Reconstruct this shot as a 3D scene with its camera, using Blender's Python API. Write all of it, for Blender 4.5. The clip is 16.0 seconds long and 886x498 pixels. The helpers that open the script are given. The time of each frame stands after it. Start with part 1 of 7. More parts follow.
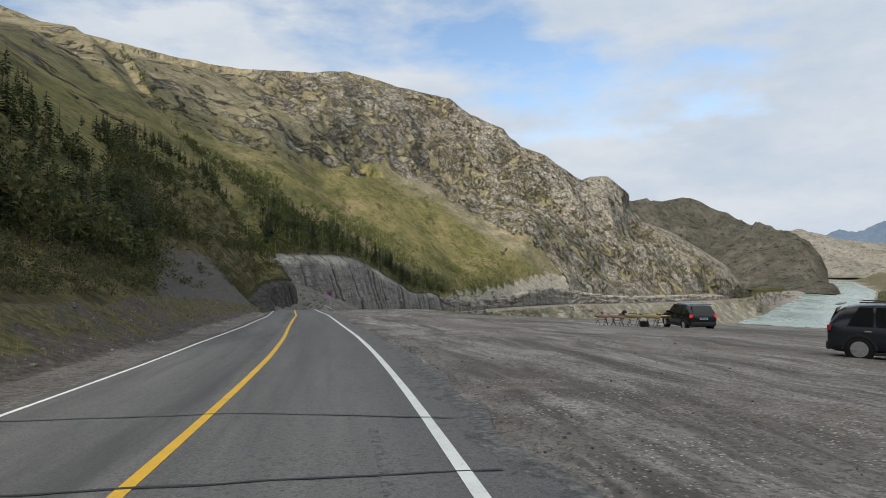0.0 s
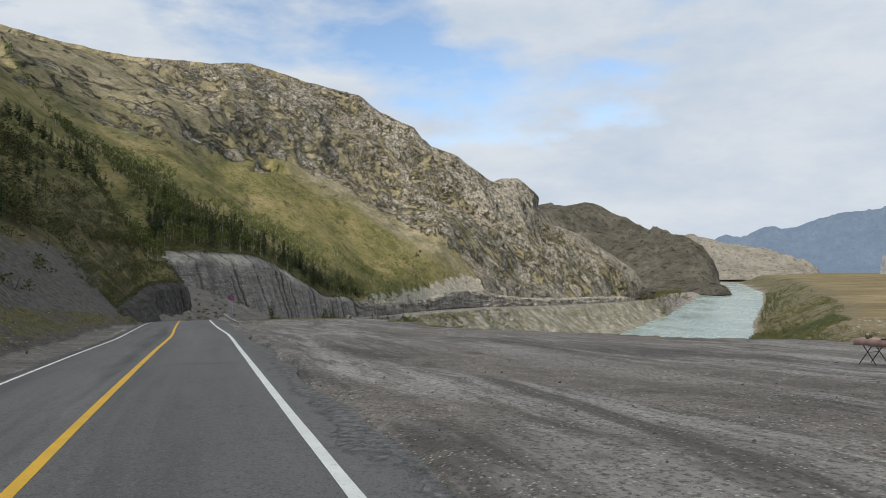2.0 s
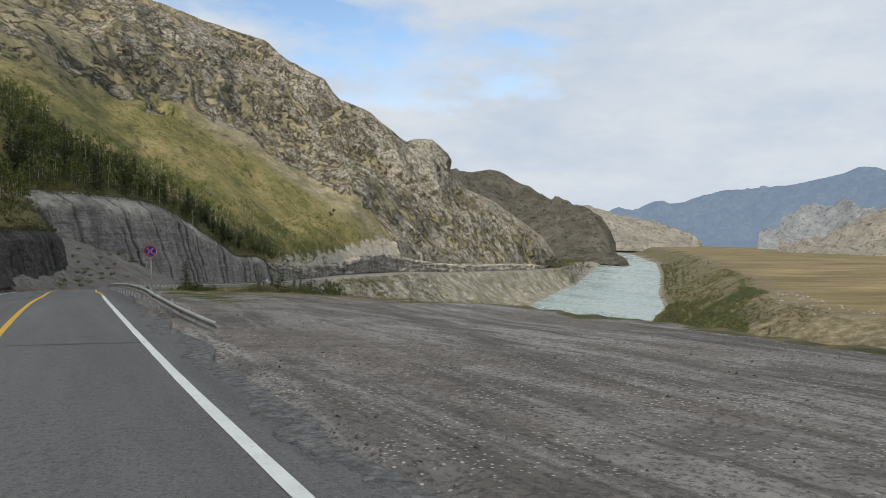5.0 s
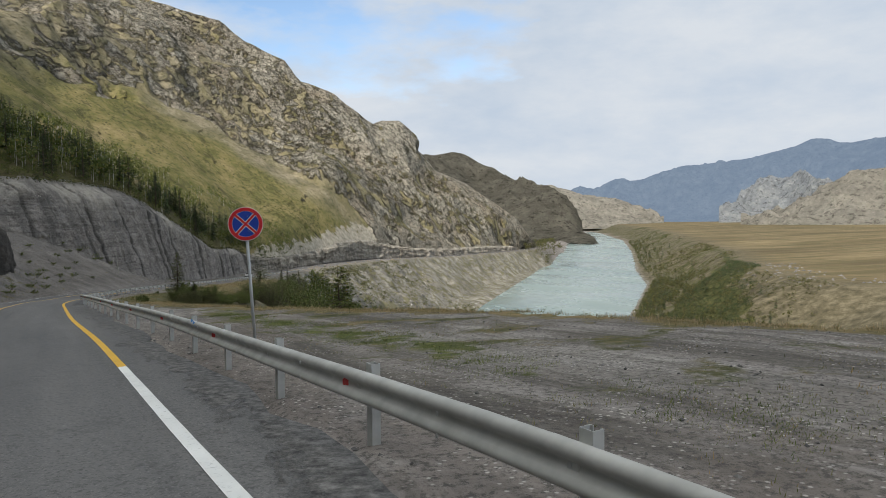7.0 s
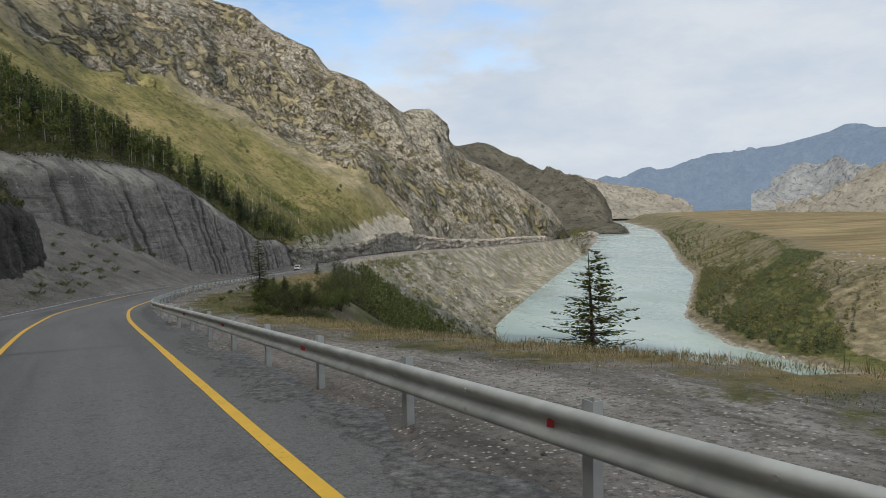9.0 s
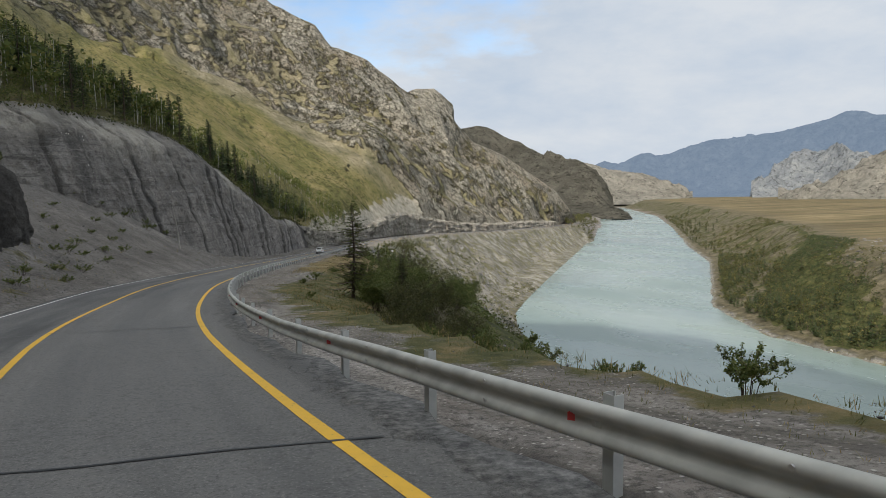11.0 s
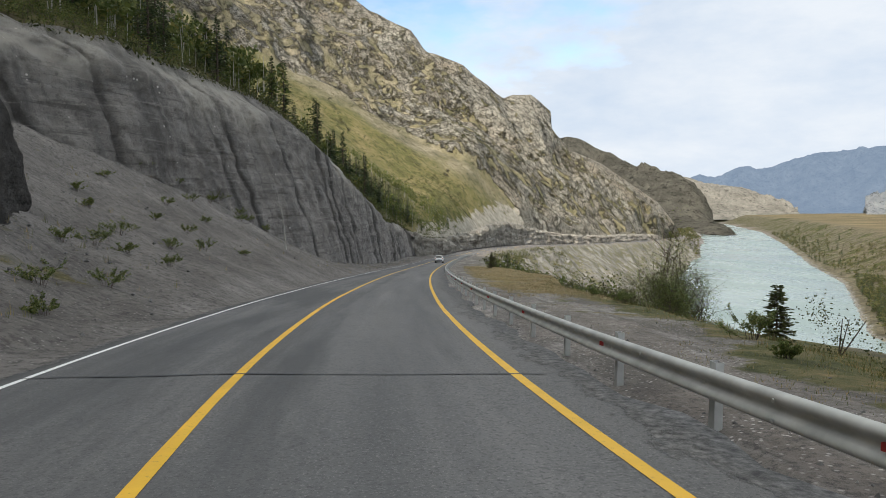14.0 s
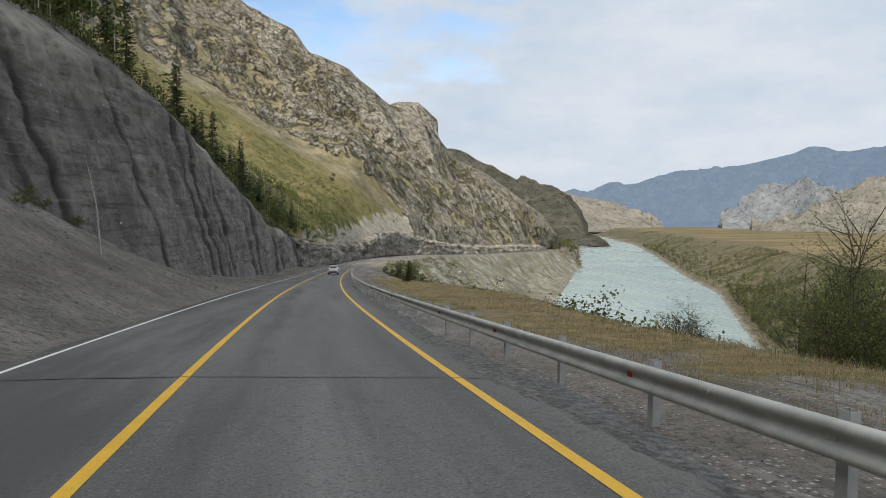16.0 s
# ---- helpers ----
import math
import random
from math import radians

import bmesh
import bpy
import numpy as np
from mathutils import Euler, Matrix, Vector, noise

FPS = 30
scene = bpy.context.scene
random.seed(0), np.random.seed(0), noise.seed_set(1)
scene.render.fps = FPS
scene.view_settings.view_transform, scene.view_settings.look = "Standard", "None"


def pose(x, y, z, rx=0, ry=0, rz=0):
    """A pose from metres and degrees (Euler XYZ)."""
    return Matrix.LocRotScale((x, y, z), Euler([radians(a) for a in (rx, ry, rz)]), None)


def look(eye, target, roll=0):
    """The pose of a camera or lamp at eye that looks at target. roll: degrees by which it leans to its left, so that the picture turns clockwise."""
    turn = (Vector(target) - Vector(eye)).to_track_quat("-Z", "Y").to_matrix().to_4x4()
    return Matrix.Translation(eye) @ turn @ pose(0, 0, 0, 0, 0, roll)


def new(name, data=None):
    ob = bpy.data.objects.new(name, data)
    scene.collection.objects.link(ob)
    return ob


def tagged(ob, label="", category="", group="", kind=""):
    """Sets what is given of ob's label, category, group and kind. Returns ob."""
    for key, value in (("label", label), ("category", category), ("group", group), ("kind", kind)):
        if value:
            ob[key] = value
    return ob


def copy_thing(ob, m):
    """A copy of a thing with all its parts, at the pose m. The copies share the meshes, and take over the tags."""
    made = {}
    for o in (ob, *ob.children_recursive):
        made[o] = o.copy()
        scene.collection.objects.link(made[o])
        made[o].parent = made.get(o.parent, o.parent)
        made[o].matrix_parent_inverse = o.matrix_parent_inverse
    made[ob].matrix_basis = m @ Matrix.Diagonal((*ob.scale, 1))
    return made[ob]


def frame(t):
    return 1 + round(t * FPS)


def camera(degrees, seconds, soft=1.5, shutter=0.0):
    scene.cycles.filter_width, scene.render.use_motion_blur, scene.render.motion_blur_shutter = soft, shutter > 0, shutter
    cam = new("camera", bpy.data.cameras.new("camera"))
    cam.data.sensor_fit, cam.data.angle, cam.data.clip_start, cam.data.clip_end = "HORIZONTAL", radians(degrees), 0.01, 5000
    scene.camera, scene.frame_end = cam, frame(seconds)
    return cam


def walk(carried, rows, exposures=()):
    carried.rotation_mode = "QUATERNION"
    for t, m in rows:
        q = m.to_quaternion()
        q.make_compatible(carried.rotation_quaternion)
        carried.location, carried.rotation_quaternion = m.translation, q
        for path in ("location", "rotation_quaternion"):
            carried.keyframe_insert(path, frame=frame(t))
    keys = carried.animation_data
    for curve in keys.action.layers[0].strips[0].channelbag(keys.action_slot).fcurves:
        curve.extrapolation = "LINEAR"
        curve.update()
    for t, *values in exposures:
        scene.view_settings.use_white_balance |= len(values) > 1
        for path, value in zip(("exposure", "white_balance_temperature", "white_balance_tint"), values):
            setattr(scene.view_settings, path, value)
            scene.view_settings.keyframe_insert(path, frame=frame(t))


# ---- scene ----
# ---------------------------------------------------------------- camera
cam = camera(65.9, 16.0, 0.6)
PATH = [
    (0, (0.00, 0.00, 1.77), (-3.504, 19.686, 2.198), -0.19),
    (0.5, (-2.20, 6.65, 1.46), (-5.921, 26.301, 1.926), -0.36),
    (1, (-4.55, 13.28, 1.15), (-7.427, 33.066, 1.724), -1.09),
    (1.5, (-6.97, 19.93, 0.83), (-8.223, 39.894, 1.197), -0.27),
    (2, (-9.59, 26.66, 0.52), (-10.370, 46.637, 1.036), -0.2),
    (2.5, (-12.36, 33.29, 0.20), (-12.056, 53.288, -0.028), 1.19),
    (3, (-15.03, 39.92, -0.14), (-14.137, 59.886, -0.629), 1.68),
    (3.5, (-17.54, 46.51, -0.48), (-15.791, 66.423, -1.149), 0.62),
    (4, (-20.15, 52.87, -0.83), (-17.908, 72.742, -1.340), 1.06),
    (4.5, (-22.69, 59.18, -1.18), (-20.582, 79.072, -1.526), 0.91),
    (5, (-25.30, 65.49, -1.54), (-23.111, 85.361, -2.022), 1.58),
    (7.3, (-37.88, 96.58, -3.26), (-34.549, 116.278, -4.194), -0.58),
    (7.5, (-38.90, 99.07, -3.44), (-35.619, 118.777, -4.377), -0.66),
    (8, (-41.40, 105.27, -3.89), (-38.443, 125.030, -4.823), -0.88),
    (8.5, (-43.97, 111.37, -4.36), (-41.333, 131.170, -5.387), -0.52),
    (9, (-46.51, 117.37, -4.83), (-43.880, 137.157, -5.981), -1.08),
    (9.2, (-47.47, 119.75, -5.01), (-44.778, 139.534, -6.188), -0.54),
    (11.3, (-56.70, 143.56, -7.10), (-53.897, 163.295, -8.721), -0.66),
    (11.5, (-57.41, 145.66, -7.30), (-54.524, 165.383, -8.923), -0.83),
    (12, (-59.16, 150.84, -7.82), (-57.527, 170.693, -9.536), -0.33),
    (12.5, (-60.88, 156.48, -8.35), (-61.003, 176.403, -10.087), 0.75),
    (13, (-62.44, 162.36, -8.90), (-63.406, 182.271, -10.511), -0.61),
    (13.5, (-63.96, 168.37, -9.42), (-64.612, 188.311, -10.722), 0.56),
    (14, (-65.11, 174.52, -9.91), (-64.750, 194.483, -11.148), 0.22),
    (14.5, (-66.07, 180.74, -10.38), (-64.516, 200.647, -11.586), 1.03),
    (15, (-66.69, 187.20, -10.85), (-64.372, 207.039, -11.948), 0.9),
    (15.5, (-67.11, 193.53, -11.35), (-64.176, 213.291, -12.309), -0.27),
    (16, (-67.33, 200.15, -11.83), (-63.540, 219.765, -12.723), 0.99),
]
walk(cam, [(t, look(eye, target, roll)) for t, eye, target, roll in PATH],
     [(0, 0.04), (9.2, 0.04), (11.5, 0.0), (12, 0.0), (12.5, 0.08), (13, 0.24), (13.5, 0.32), (14.5, 0.32), (15.2, 0.22), (16, 0.10)])

# ---------------------------------------------------------------- sky, sun
SUN_DIR = Vector((-0.463, -0.761, 0.454)).normalized()
world = bpy.data.worlds.new("sky")
scene.world = world
world.use_nodes = True
wn, wl = world.node_tree.nodes, world.node_tree.links
wn.clear()
w_out, w_bg = wn.new("ShaderNodeOutputWorld"), wn.new("ShaderNodeBackground")
w_sky = wn.new("ShaderNodeTexSky")
w_sky.sky_type, w_sky.sun_disc = "NISHITA", False
w_sky.sun_elevation = math.asin(SUN_DIR.z)
w_sky.sun_rotation = math.atan2(SUN_DIR.x, SUN_DIR.y)
w_sky.altitude, w_sky.dust_density, w_sky.air_density = 900, 0.6, 1.0
w_gain = wn.new("ShaderNodeVectorMath")
w_gain.operation = "SCALE"
w_gain.inputs["Scale"].default_value = 0.17
wl.new(w_sky.outputs[0], w_gain.inputs[0])
w_tc, w_map, w_n1, w_n2 = (wn.new(k) for k in ("ShaderNodeTexCoord", "ShaderNodeMapping", "ShaderNodeTexNoise", "ShaderNodeTexNoise"))
w_map.inputs["Scale"].default_value = (1.0, 1.0, 2.6)
w_map.inputs["Location"].default_value = (0.37, 0.22, 0.1)
wl.new(w_tc.outputs["Generated"], w_map.inputs["Vector"])
for n, scale, detail, rough in ((w_n1, 2.3, 7, 0.55), (w_n2, 4.2, 8, 0.6)):
    n.inputs["Scale"].default_value, n.inputs["Detail"].default_value, n.inputs["Roughness"].default_value = scale, detail, rough
    wl.new(w_map.outputs[0], n.inputs["Vector"])
w_cover = wn.new("ShaderNodeValToRGB")
w_cover.color_ramp.elements[0].position, w_cover.color_ramp.elements[1].position = 0.40, 0.51
w_sep, w_low, w_add = wn.new("ShaderNodeSeparateXYZ"), wn.new("ShaderNodeMapRange"), wn.new("ShaderNodeMath")
wl.new(w_tc.outputs["Generated"], w_sep.inputs[0])
for i, v in ((1, 0.10), (2, 0.26), (3, 0.16), (4, 0.0)):
    w_low.inputs[i].default_value = v
wl.new(w_sep.outputs["Z"], w_low.inputs[0])
wl.new(w_low.outputs[0], w_add.inputs[0])
wl.new(w_n1.outputs["Fac"], w_add.inputs[1])
wl.new(w_add.outputs[0], w_cover.inputs[0])
w_tone = wn.new("ShaderNodeValToRGB")
w_tone.color_ramp.elements[0].position, w_tone.color_ramp.elements[0].color = 0.3, (0.50, 0.59, 0.71, 1)
w_tone.color_ramp.elements[1].position, w_tone.color_ramp.elements[1].color = 0.62, (0.675, 0.72, 0.775, 1)
wl.new(w_n2.outputs["Fac"], w_tone.inputs[0])
w_mix = wn.new("ShaderNodeMix")
w_mix.data_type = "RGBA"
wl.new(w_cover.outputs["Color"], w_mix.inputs[0])
wl.new(w_gain.outputs[0], w_mix.inputs[6])
wl.new(w_tone.outputs[0], w_mix.inputs[7])
w_high, w_gainc, w_lift = wn.new("ShaderNodeMapRange"), wn.new("ShaderNodeValToRGB"), wn.new("ShaderNodeVectorMath")
w_lift.operation = "MULTIPLY"
for i, v in ((1, 0.36), (2, 0.85), (3, 0.0), (4, 1.0)):  # an overcast sky is brighter overhead
    w_high.inputs[i].default_value = v
w_gainc.color_ramp.elements[0].color, w_gainc.color_ramp.elements[1].color = (1, 1, 1, 1), (2.0, 1.82, 1.5, 1)
wl.new(w_sep.outputs["Z"], w_high.inputs[0])
wl.new(w_high.outputs[0], w_gainc.inputs[0])
wl.new(w_mix.outputs[2], w_lift.inputs[0])
wl.new(w_gainc.outputs[0], w_lift.inputs[1])
wl.new(w_lift.outputs[0], w_bg.inputs["Color"])
w_bg.inputs["Strength"].default_value = 1.0
wl.new(w_bg.outputs[0], w_out.inputs["Surface"])

sun = new("sun", bpy.data.lights.new("sun", "SUN"))
sun.data.energy, sun.data.angle, sun.data.color = 5.0, radians(0.6), (1.0, 0.92, 0.79)
sun.matrix_world = look(SUN_DIR * 100, (0, 0, 0))

# ---------------------------------------------------------------- numeric helpers


def _hash(ix, iy, iz):
    h = (ix * 374761393 + iy * 668265263 + iz * 2147483647 + 1013904223) & 0xFFFFFFFF
    h = ((h ^ (h >> 13)) * 1274126177) & 0xFFFFFFFF
    return ((h ^ (h >> 16)) & 0xFFFF) / 65535.0


def vnoise(p):
    """Smooth value noise in [-1, 1] for an array of points (..., 3)."""
    p = np.asarray(p, float)
    i = np.floor(p).astype(np.int64)
    f = p - i
    f = f * f * (3 - 2 * f)
    out = 0
    for a in (0, 1):
        for b in (0, 1):
            for c in (0, 1):
                w = (f[..., 0] if a else 1 - f[..., 0]) * (f[..., 1] if b else 1 - f[..., 1]) * (f[..., 2] if c else 1 - f[..., 2])
                out = out + w * _hash(i[..., 0] + a, i[..., 1] + b, i[..., 2] + c)
    return out * 2 - 1


def fbm(p, size, octaves=4, gain=0.5):
    p, out, amp = np.asarray(p, float) / size, 0, 1.0
    for k in range(octaves):
        out = out + amp * vnoise(p + 17.3 * k)
        p, amp = p * 2.03, amp * gain
    return out


def ridged(p, size, octaves=4, gain=0.5):
    p, out, amp = np.asarray(p, float) / size, 0, 1.0
    for k in range(octaves):
        out = out + amp * (1 - 2 * np.abs(vnoise(p + 31.7 * k)))
        p, amp = p * 2.1, amp * gain
    return out


def smooth(a, b, x):
    t = np.clip((x - a) / (b - a), 0, 1)
    return t * t * (3 - 2 * t)


def spline(knots, at):
    """Catmull-Rom through rows (u, values...) read at the places `at`."""
    k = np.asarray(knots, float)
    u, v = k[:, 0], k[:, 1:]
    at = np.clip(np.asarray(at, float), u[0], u[-1])
    j = np.clip(np.searchsorted(u, at, side="right") - 1, 0, len(u) - 2)
    slope = np.gradient(v, u, axis=0)
    h = (u[j + 1] - u[j])[:, None]
    t = ((at - u[j])[:, None]) / h
    return ((2 * t**3 - 3 * t**2 + 1) * v[j] + (t**3 - 2 * t**2 + t) * h * slope[j]
            + (-2 * t**3 + 3 * t**2) * v[j + 1] + (t**3 - t**2) * h * slope[j + 1])


def grid_mesh(name, v, material, smooth_shade=True, masks=None, flip=False):
    """A mesh from a grid of points (rows, columns, 3)."""
    nr, nc = v.shape[:2]
    idx = np.arange(nr * nc).reshape(nr, nc)
    q = np.stack([idx[:-1, :-1], idx[:-1, 1:], idx[1:, 1:], idx[1:, :-1]], -1).reshape(-1, 4)
    if flip:
        q = q[:, ::-1]
    me = bpy.data.meshes.new(name)
    me.from_pydata(v.reshape(-1, 3).tolist(), [], q.tolist())
    me.polygons.foreach_set("use_smooth", np.full(len(me.polygons), smooth_shade))
    for key, m in (masks or {}).items():
        me.attributes.new(key, "FLOAT", "POINT").data.foreach_set("value", np.asarray(m, float).ravel())
    me.materials.append(material)
    me.update()
    return new(name, me)


# ---------------------------------------------------------------- materials


class Nodes:
    """A small builder for node materials."""

    def __init__(self, name, rough=0.8, metal=0.0, spec=0.3):
        self.mat = bpy.data.materials.new(name)
        self.mat.use_nodes = True
        self.n, self.l = self.mat.node_tree.nodes, self.mat.node_tree.links
        self.b = self.n["Principled BSDF"]
        self.b.inputs["Roughness"].default_value, self.b.inputs["Metallic"].default_value = rough, metal
        self.b.inputs["Specular IOR Level"].default_value = spec
        self.co = self.n.new("ShaderNodeTexCoord").outputs["Object"]

    def put(self, socket, value):
        if isinstance(value, bpy.types.NodeSocket):
            self.l.new(value, socket)
        else:
            socket.default_value = value

    def stretch(self, scale, turn=(0, 0, 0)):
        r, m = self.n.new("ShaderNodeMapping"), self.n.new("ShaderNodeMapping")
        r.inputs["Rotation"].default_value, m.inputs["Scale"].default_value = turn, scale
        self.l.new(self.co, r.inputs["Vector"])
        self.l.new(r.outputs[0], m.inputs["Vector"])
        return m.outputs[0]

    def lane_space(self, along):
        """Coordinates across and along the road, squeezed along it."""
        t = self.n.new("ShaderNodeCombineXYZ")
        self.put(t.inputs[0], self.mask("off"))
        self.put(t.inputs[1], self.math("MULTIPLY", self.mask("st"), along))
        return t.outputs[0]

    def noise(self, size, detail=5, rough=0.55, vec=None, warp=0.0):
        t = self.n.new("ShaderNodeTexNoise")
        t.inputs["Scale"].default_value, t.inputs["Detail"].default_value, t.inputs["Roughness"].default_value = 1 / size, detail, rough
        t.inputs["Distortion"].default_value = warp
        self.l.new(vec or self.co, t.inputs["Vector"])
        return t.outputs["Fac"]

    def wall_space(self, along, up):
        """Coordinates along a rock face and up it."""
        t, z = self.n.new("ShaderNodeCombineXYZ"), self.n.new("ShaderNodeSeparateXYZ")
        self.l.new(self.co, z.inputs[0])
        self.put(t.inputs[0], self.math("MULTIPLY", self.mask("run"), along))
        self.put(t.inputs[2], self.math("MULTIPLY", z.outputs["Z"], up))
        return t.outputs[0]

    def warped(self, size, amount, vec=None):
        """Coordinates bent by noise, to break up regular shapes."""
        t, s, a = self.n.new("ShaderNodeTexNoise"), self.n.new("ShaderNodeVectorMath"), self.n.new("ShaderNodeVectorMath")
        t.inputs["Scale"].default_value, t.inputs["Detail"].default_value = 1 / size, 4
        self.l.new(vec or self.co, t.inputs["Vector"])
        s.operation, s.inputs[1].default_value, s.inputs[2].default_value = "MULTIPLY_ADD", (amount,) * 3, (-amount / 2,) * 3
        self.l.new(t.outputs["Color"], s.inputs[0])
        self.l.new(vec or self.co, a.inputs[0])
        self.l.new(s.outputs[0], a.inputs[1])
        return a.outputs[0]

    def cells(self, size, feature="F1", vec=None, out="Distance"):
        t = self.n.new("ShaderNodeTexVoronoi")
        t.feature = feature
        t.inputs["Scale"].default_value = 1 / size
        self.l.new(vec or self.co, t.inputs["Vector"])
        return t.outputs[out]

    def mask(self, name):
        t = self.n.new("ShaderNodeAttribute")
        t.attribute_name = name
        return t.outputs["Fac"]

    def math(self, op, a, b=0.0, clamp=False):
        t = self.n.new("ShaderNodeMath")
        t.operation, t.use_clamp = op, clamp
        self.put(t.inputs[0], a)
        self.put(t.inputs[1], b)
        return t.outputs[0]

    def ramp(self, fac, *stops):
        t = self.n.new("ShaderNodeValToRGB")
        e = t.color_ramp.elements
        while len(e) < len(stops):
            e.new(0.5)
        for k, (p, c) in zip(e, stops):
            k.position = p
            k.color = (c, c, c, 1) if isinstance(c, (int, float)) else (*c, 1)
        self.put(t.inputs[0], fac)
        return t.outputs[0]

    def mix(self, fac, a, b, mode="MIX"):
        t = self.n.new("ShaderNodeMix")
        t.data_type, t.blend_type = "RGBA", mode
        for s, v in ((t.inputs[0], fac), (t.inputs[6], a), (t.inputs[7], b)):
            self.put(s, (*v, 1) if isinstance(v, tuple) and len(v) == 3 else v)
        return t.outputs[2]

    def bump(self, height, depth, prev=None):
        t = self.n.new("ShaderNodeBump")
        t.inputs["Distance"].default_value, t.inputs["Strength"].default_value = depth, 1.0
        self.put(t.inputs["Height"], height)
        if prev:
            self.l.new(prev, t.inputs["Normal"])
        return t.outputs[0]

    def vary(self):
        return self.n.new("ShaderNodeObjectInfo").outputs["Random"]

    def island(self):
        return self.n.new("ShaderNodeNewGeometry").outputs["Random Per Island"]

    def done(self, color, normal=None, rough=None):
        self.put(self.b.inputs["Base Color"], (*color, 1) if isinstance(color, tuple) else color)
        if normal:
            self.l.new(normal, self.b.inputs["Normal"])
        if rough is not None:
            self.put(self.b.inputs["Roughness"], rough)
        return self.mat


def plain(name, color, rough=0.6, metal=0.0, spec=0.4, grain=0.15, size=0.3, depth=0.0):
    k = Nodes(name, rough, metal, spec)
    n = k.noise(size, 6)
    c = k.mix(k.ramp(n, (0.3, 0.0), (0.7, 1.0)), tuple(v * (1 - grain) for v in color), tuple(min(1, v * (1 + grain)) for v in color))
    return k.done(c, k.bump(k.noise(size * 0.2, 3), depth) if depth else None)


def mat_mountain():
    k = Nodes("mountain_rock_and_grass", 0.95, 0, 0.12)
    lean = k.stretch((1.0, 0.42, 0.9), (0, 0, radians(-14)))
    ribs = k.stretch((1.0, 0.22, 0.55), (0, 0, radians(-22)))
    bent = k.warped(5.0, 9.0, lean)
    big, mid, fine, crumb = k.noise(90, 6, 0.6), k.noise(7.5, 9, 0.74, lean, warp=0.5), k.noise(2.6, 7, 0.78, lean), k.noise(1.1, 5, 0.75)
    block, crack = k.cells(7.5, "F1", bent), k.cells(7.5, "DISTANCE_TO_EDGE", bent)
    rock = k.ramp(mid, (0.33, (0.17, 0.155, 0.13)), (0.45, (0.33, 0.305, 0.255)), (0.54, (0.46, 0.425, 0.355)), (0.66, (0.62, 0.575, 0.48)))
    rock = k.mix(k.ramp(big, (0.46, 0.0), (0.64, 0.5)), rock, (0.36, 0.285, 0.20))
    rock = k.mix(k.ramp(k.noise(60, 6, 0.6), (0.52, 0.0), (0.64, 0.45)), rock, (0.22, 0.212, 0.195))
    rock = k.mix(k.ramp(crack, (0.0, 0.9), (0.07, 0.0)), rock, (0.07, 0.064, 0.052))
    rock = k.mix(k.ramp(fine, (0.36, 0.85), (0.46, 0.0)), rock, (0.075, 0.069, 0.056))
    rock = k.mix(k.ramp(fine, (0.56, 0.0), (0.68, 0.7)), rock, (0.66, 0.615, 0.52))
    soil = k.ramp(k.noise(14, 9, 0.74, lean), (0.33, (0.105, 0.097, 0.060)), (0.47, (0.205, 0.180, 0.118)), (0.58, (0.30, 0.258, 0.178)), (0.68, (0.40, 0.35, 0.255)))
    soil = k.mix(k.ramp(fine, (0.38, 0.75), (0.48, 0.0)), soil, (0.058, 0.057, 0.030))
    grass = k.ramp(k.noise(26, 9, 0.72, lean), (0.32, (0.075, 0.080, 0.028)), (0.46, (0.150, 0.142, 0.050)), (0.56, (0.225, 0.190, 0.080)), (0.68, (0.33, 0.262, 0.138)))
    dots = k.ramp(k.cells(2.4, "F1", k.warped(2.0, 2.5, lean)), (0.14, 1.0), (0.34, 0.0))
    dots = k.math("MULTIPLY", dots, k.ramp(k.noise(30, 6, 0.6), (0.40, 0.2), (0.56, 0.95)))
    grass = k.mix(dots, grass, (0.040, 0.044, 0.019))
    grass = k.mix(k.ramp(k.noise(9, 8, 0.72, ribs), (0.38, 0.7), (0.46, 0.0)), grass, (0.052, 0.054, 0.022))
    grass = k.mix(k.ramp(fine, (0.37, 0.7), (0.47, 0.0)), grass, (0.046, 0.048, 0.020))
    grass = k.mix(k.ramp(fine, (0.55, 0.0), (0.66, 0.6)), grass, (0.34, 0.285, 0.155))
    grass = k.mix(k.math("MULTIPLY", k.mask("dry"), k.ramp(k.noise(12, 7, 0.7, ribs), (0.36, 0.55), (0.52, 1.0))), grass, soil)
    grass = k.mix(k.math("MULTIPLY", k.mask("earth"), k.ramp(k.noise(4, 7, 0.65), (0.35, 0.2), (0.6, 1.0))), grass, k.ramp(k.noise(1.5, 6, 0.65), (0.35, (0.03, 0.028, 0.015)), (0.65, (0.105, 0.088, 0.05))))
    grit = k.ramp(k.noise(0.5, 7, 0.7), (0.34, (0.05, 0.047, 0.044)), (0.5, (0.125, 0.118, 0.11)), (0.66, (0.20, 0.19, 0.176)))
    gm = k.math("ADD", k.mask("grit"), k.math("MULTIPLY", k.math("SUBTRACT", k.noise(5.0, 7, 0.68), 0.5), 1.4))
    grass = k.mix(k.ramp(gm, (0.45, 0.0), (0.6, 0.95)), grass, grit)
    m = k.math("ADD", k.mask("rock"), k.math("MULTIPLY", k.math("SUBTRACT", k.noise(17, 10, 0.76, lean, warp=0.5), 0.5), 2.6))
    m = k.ramp(m, (0.46, 0.0), (0.56, 1.0))
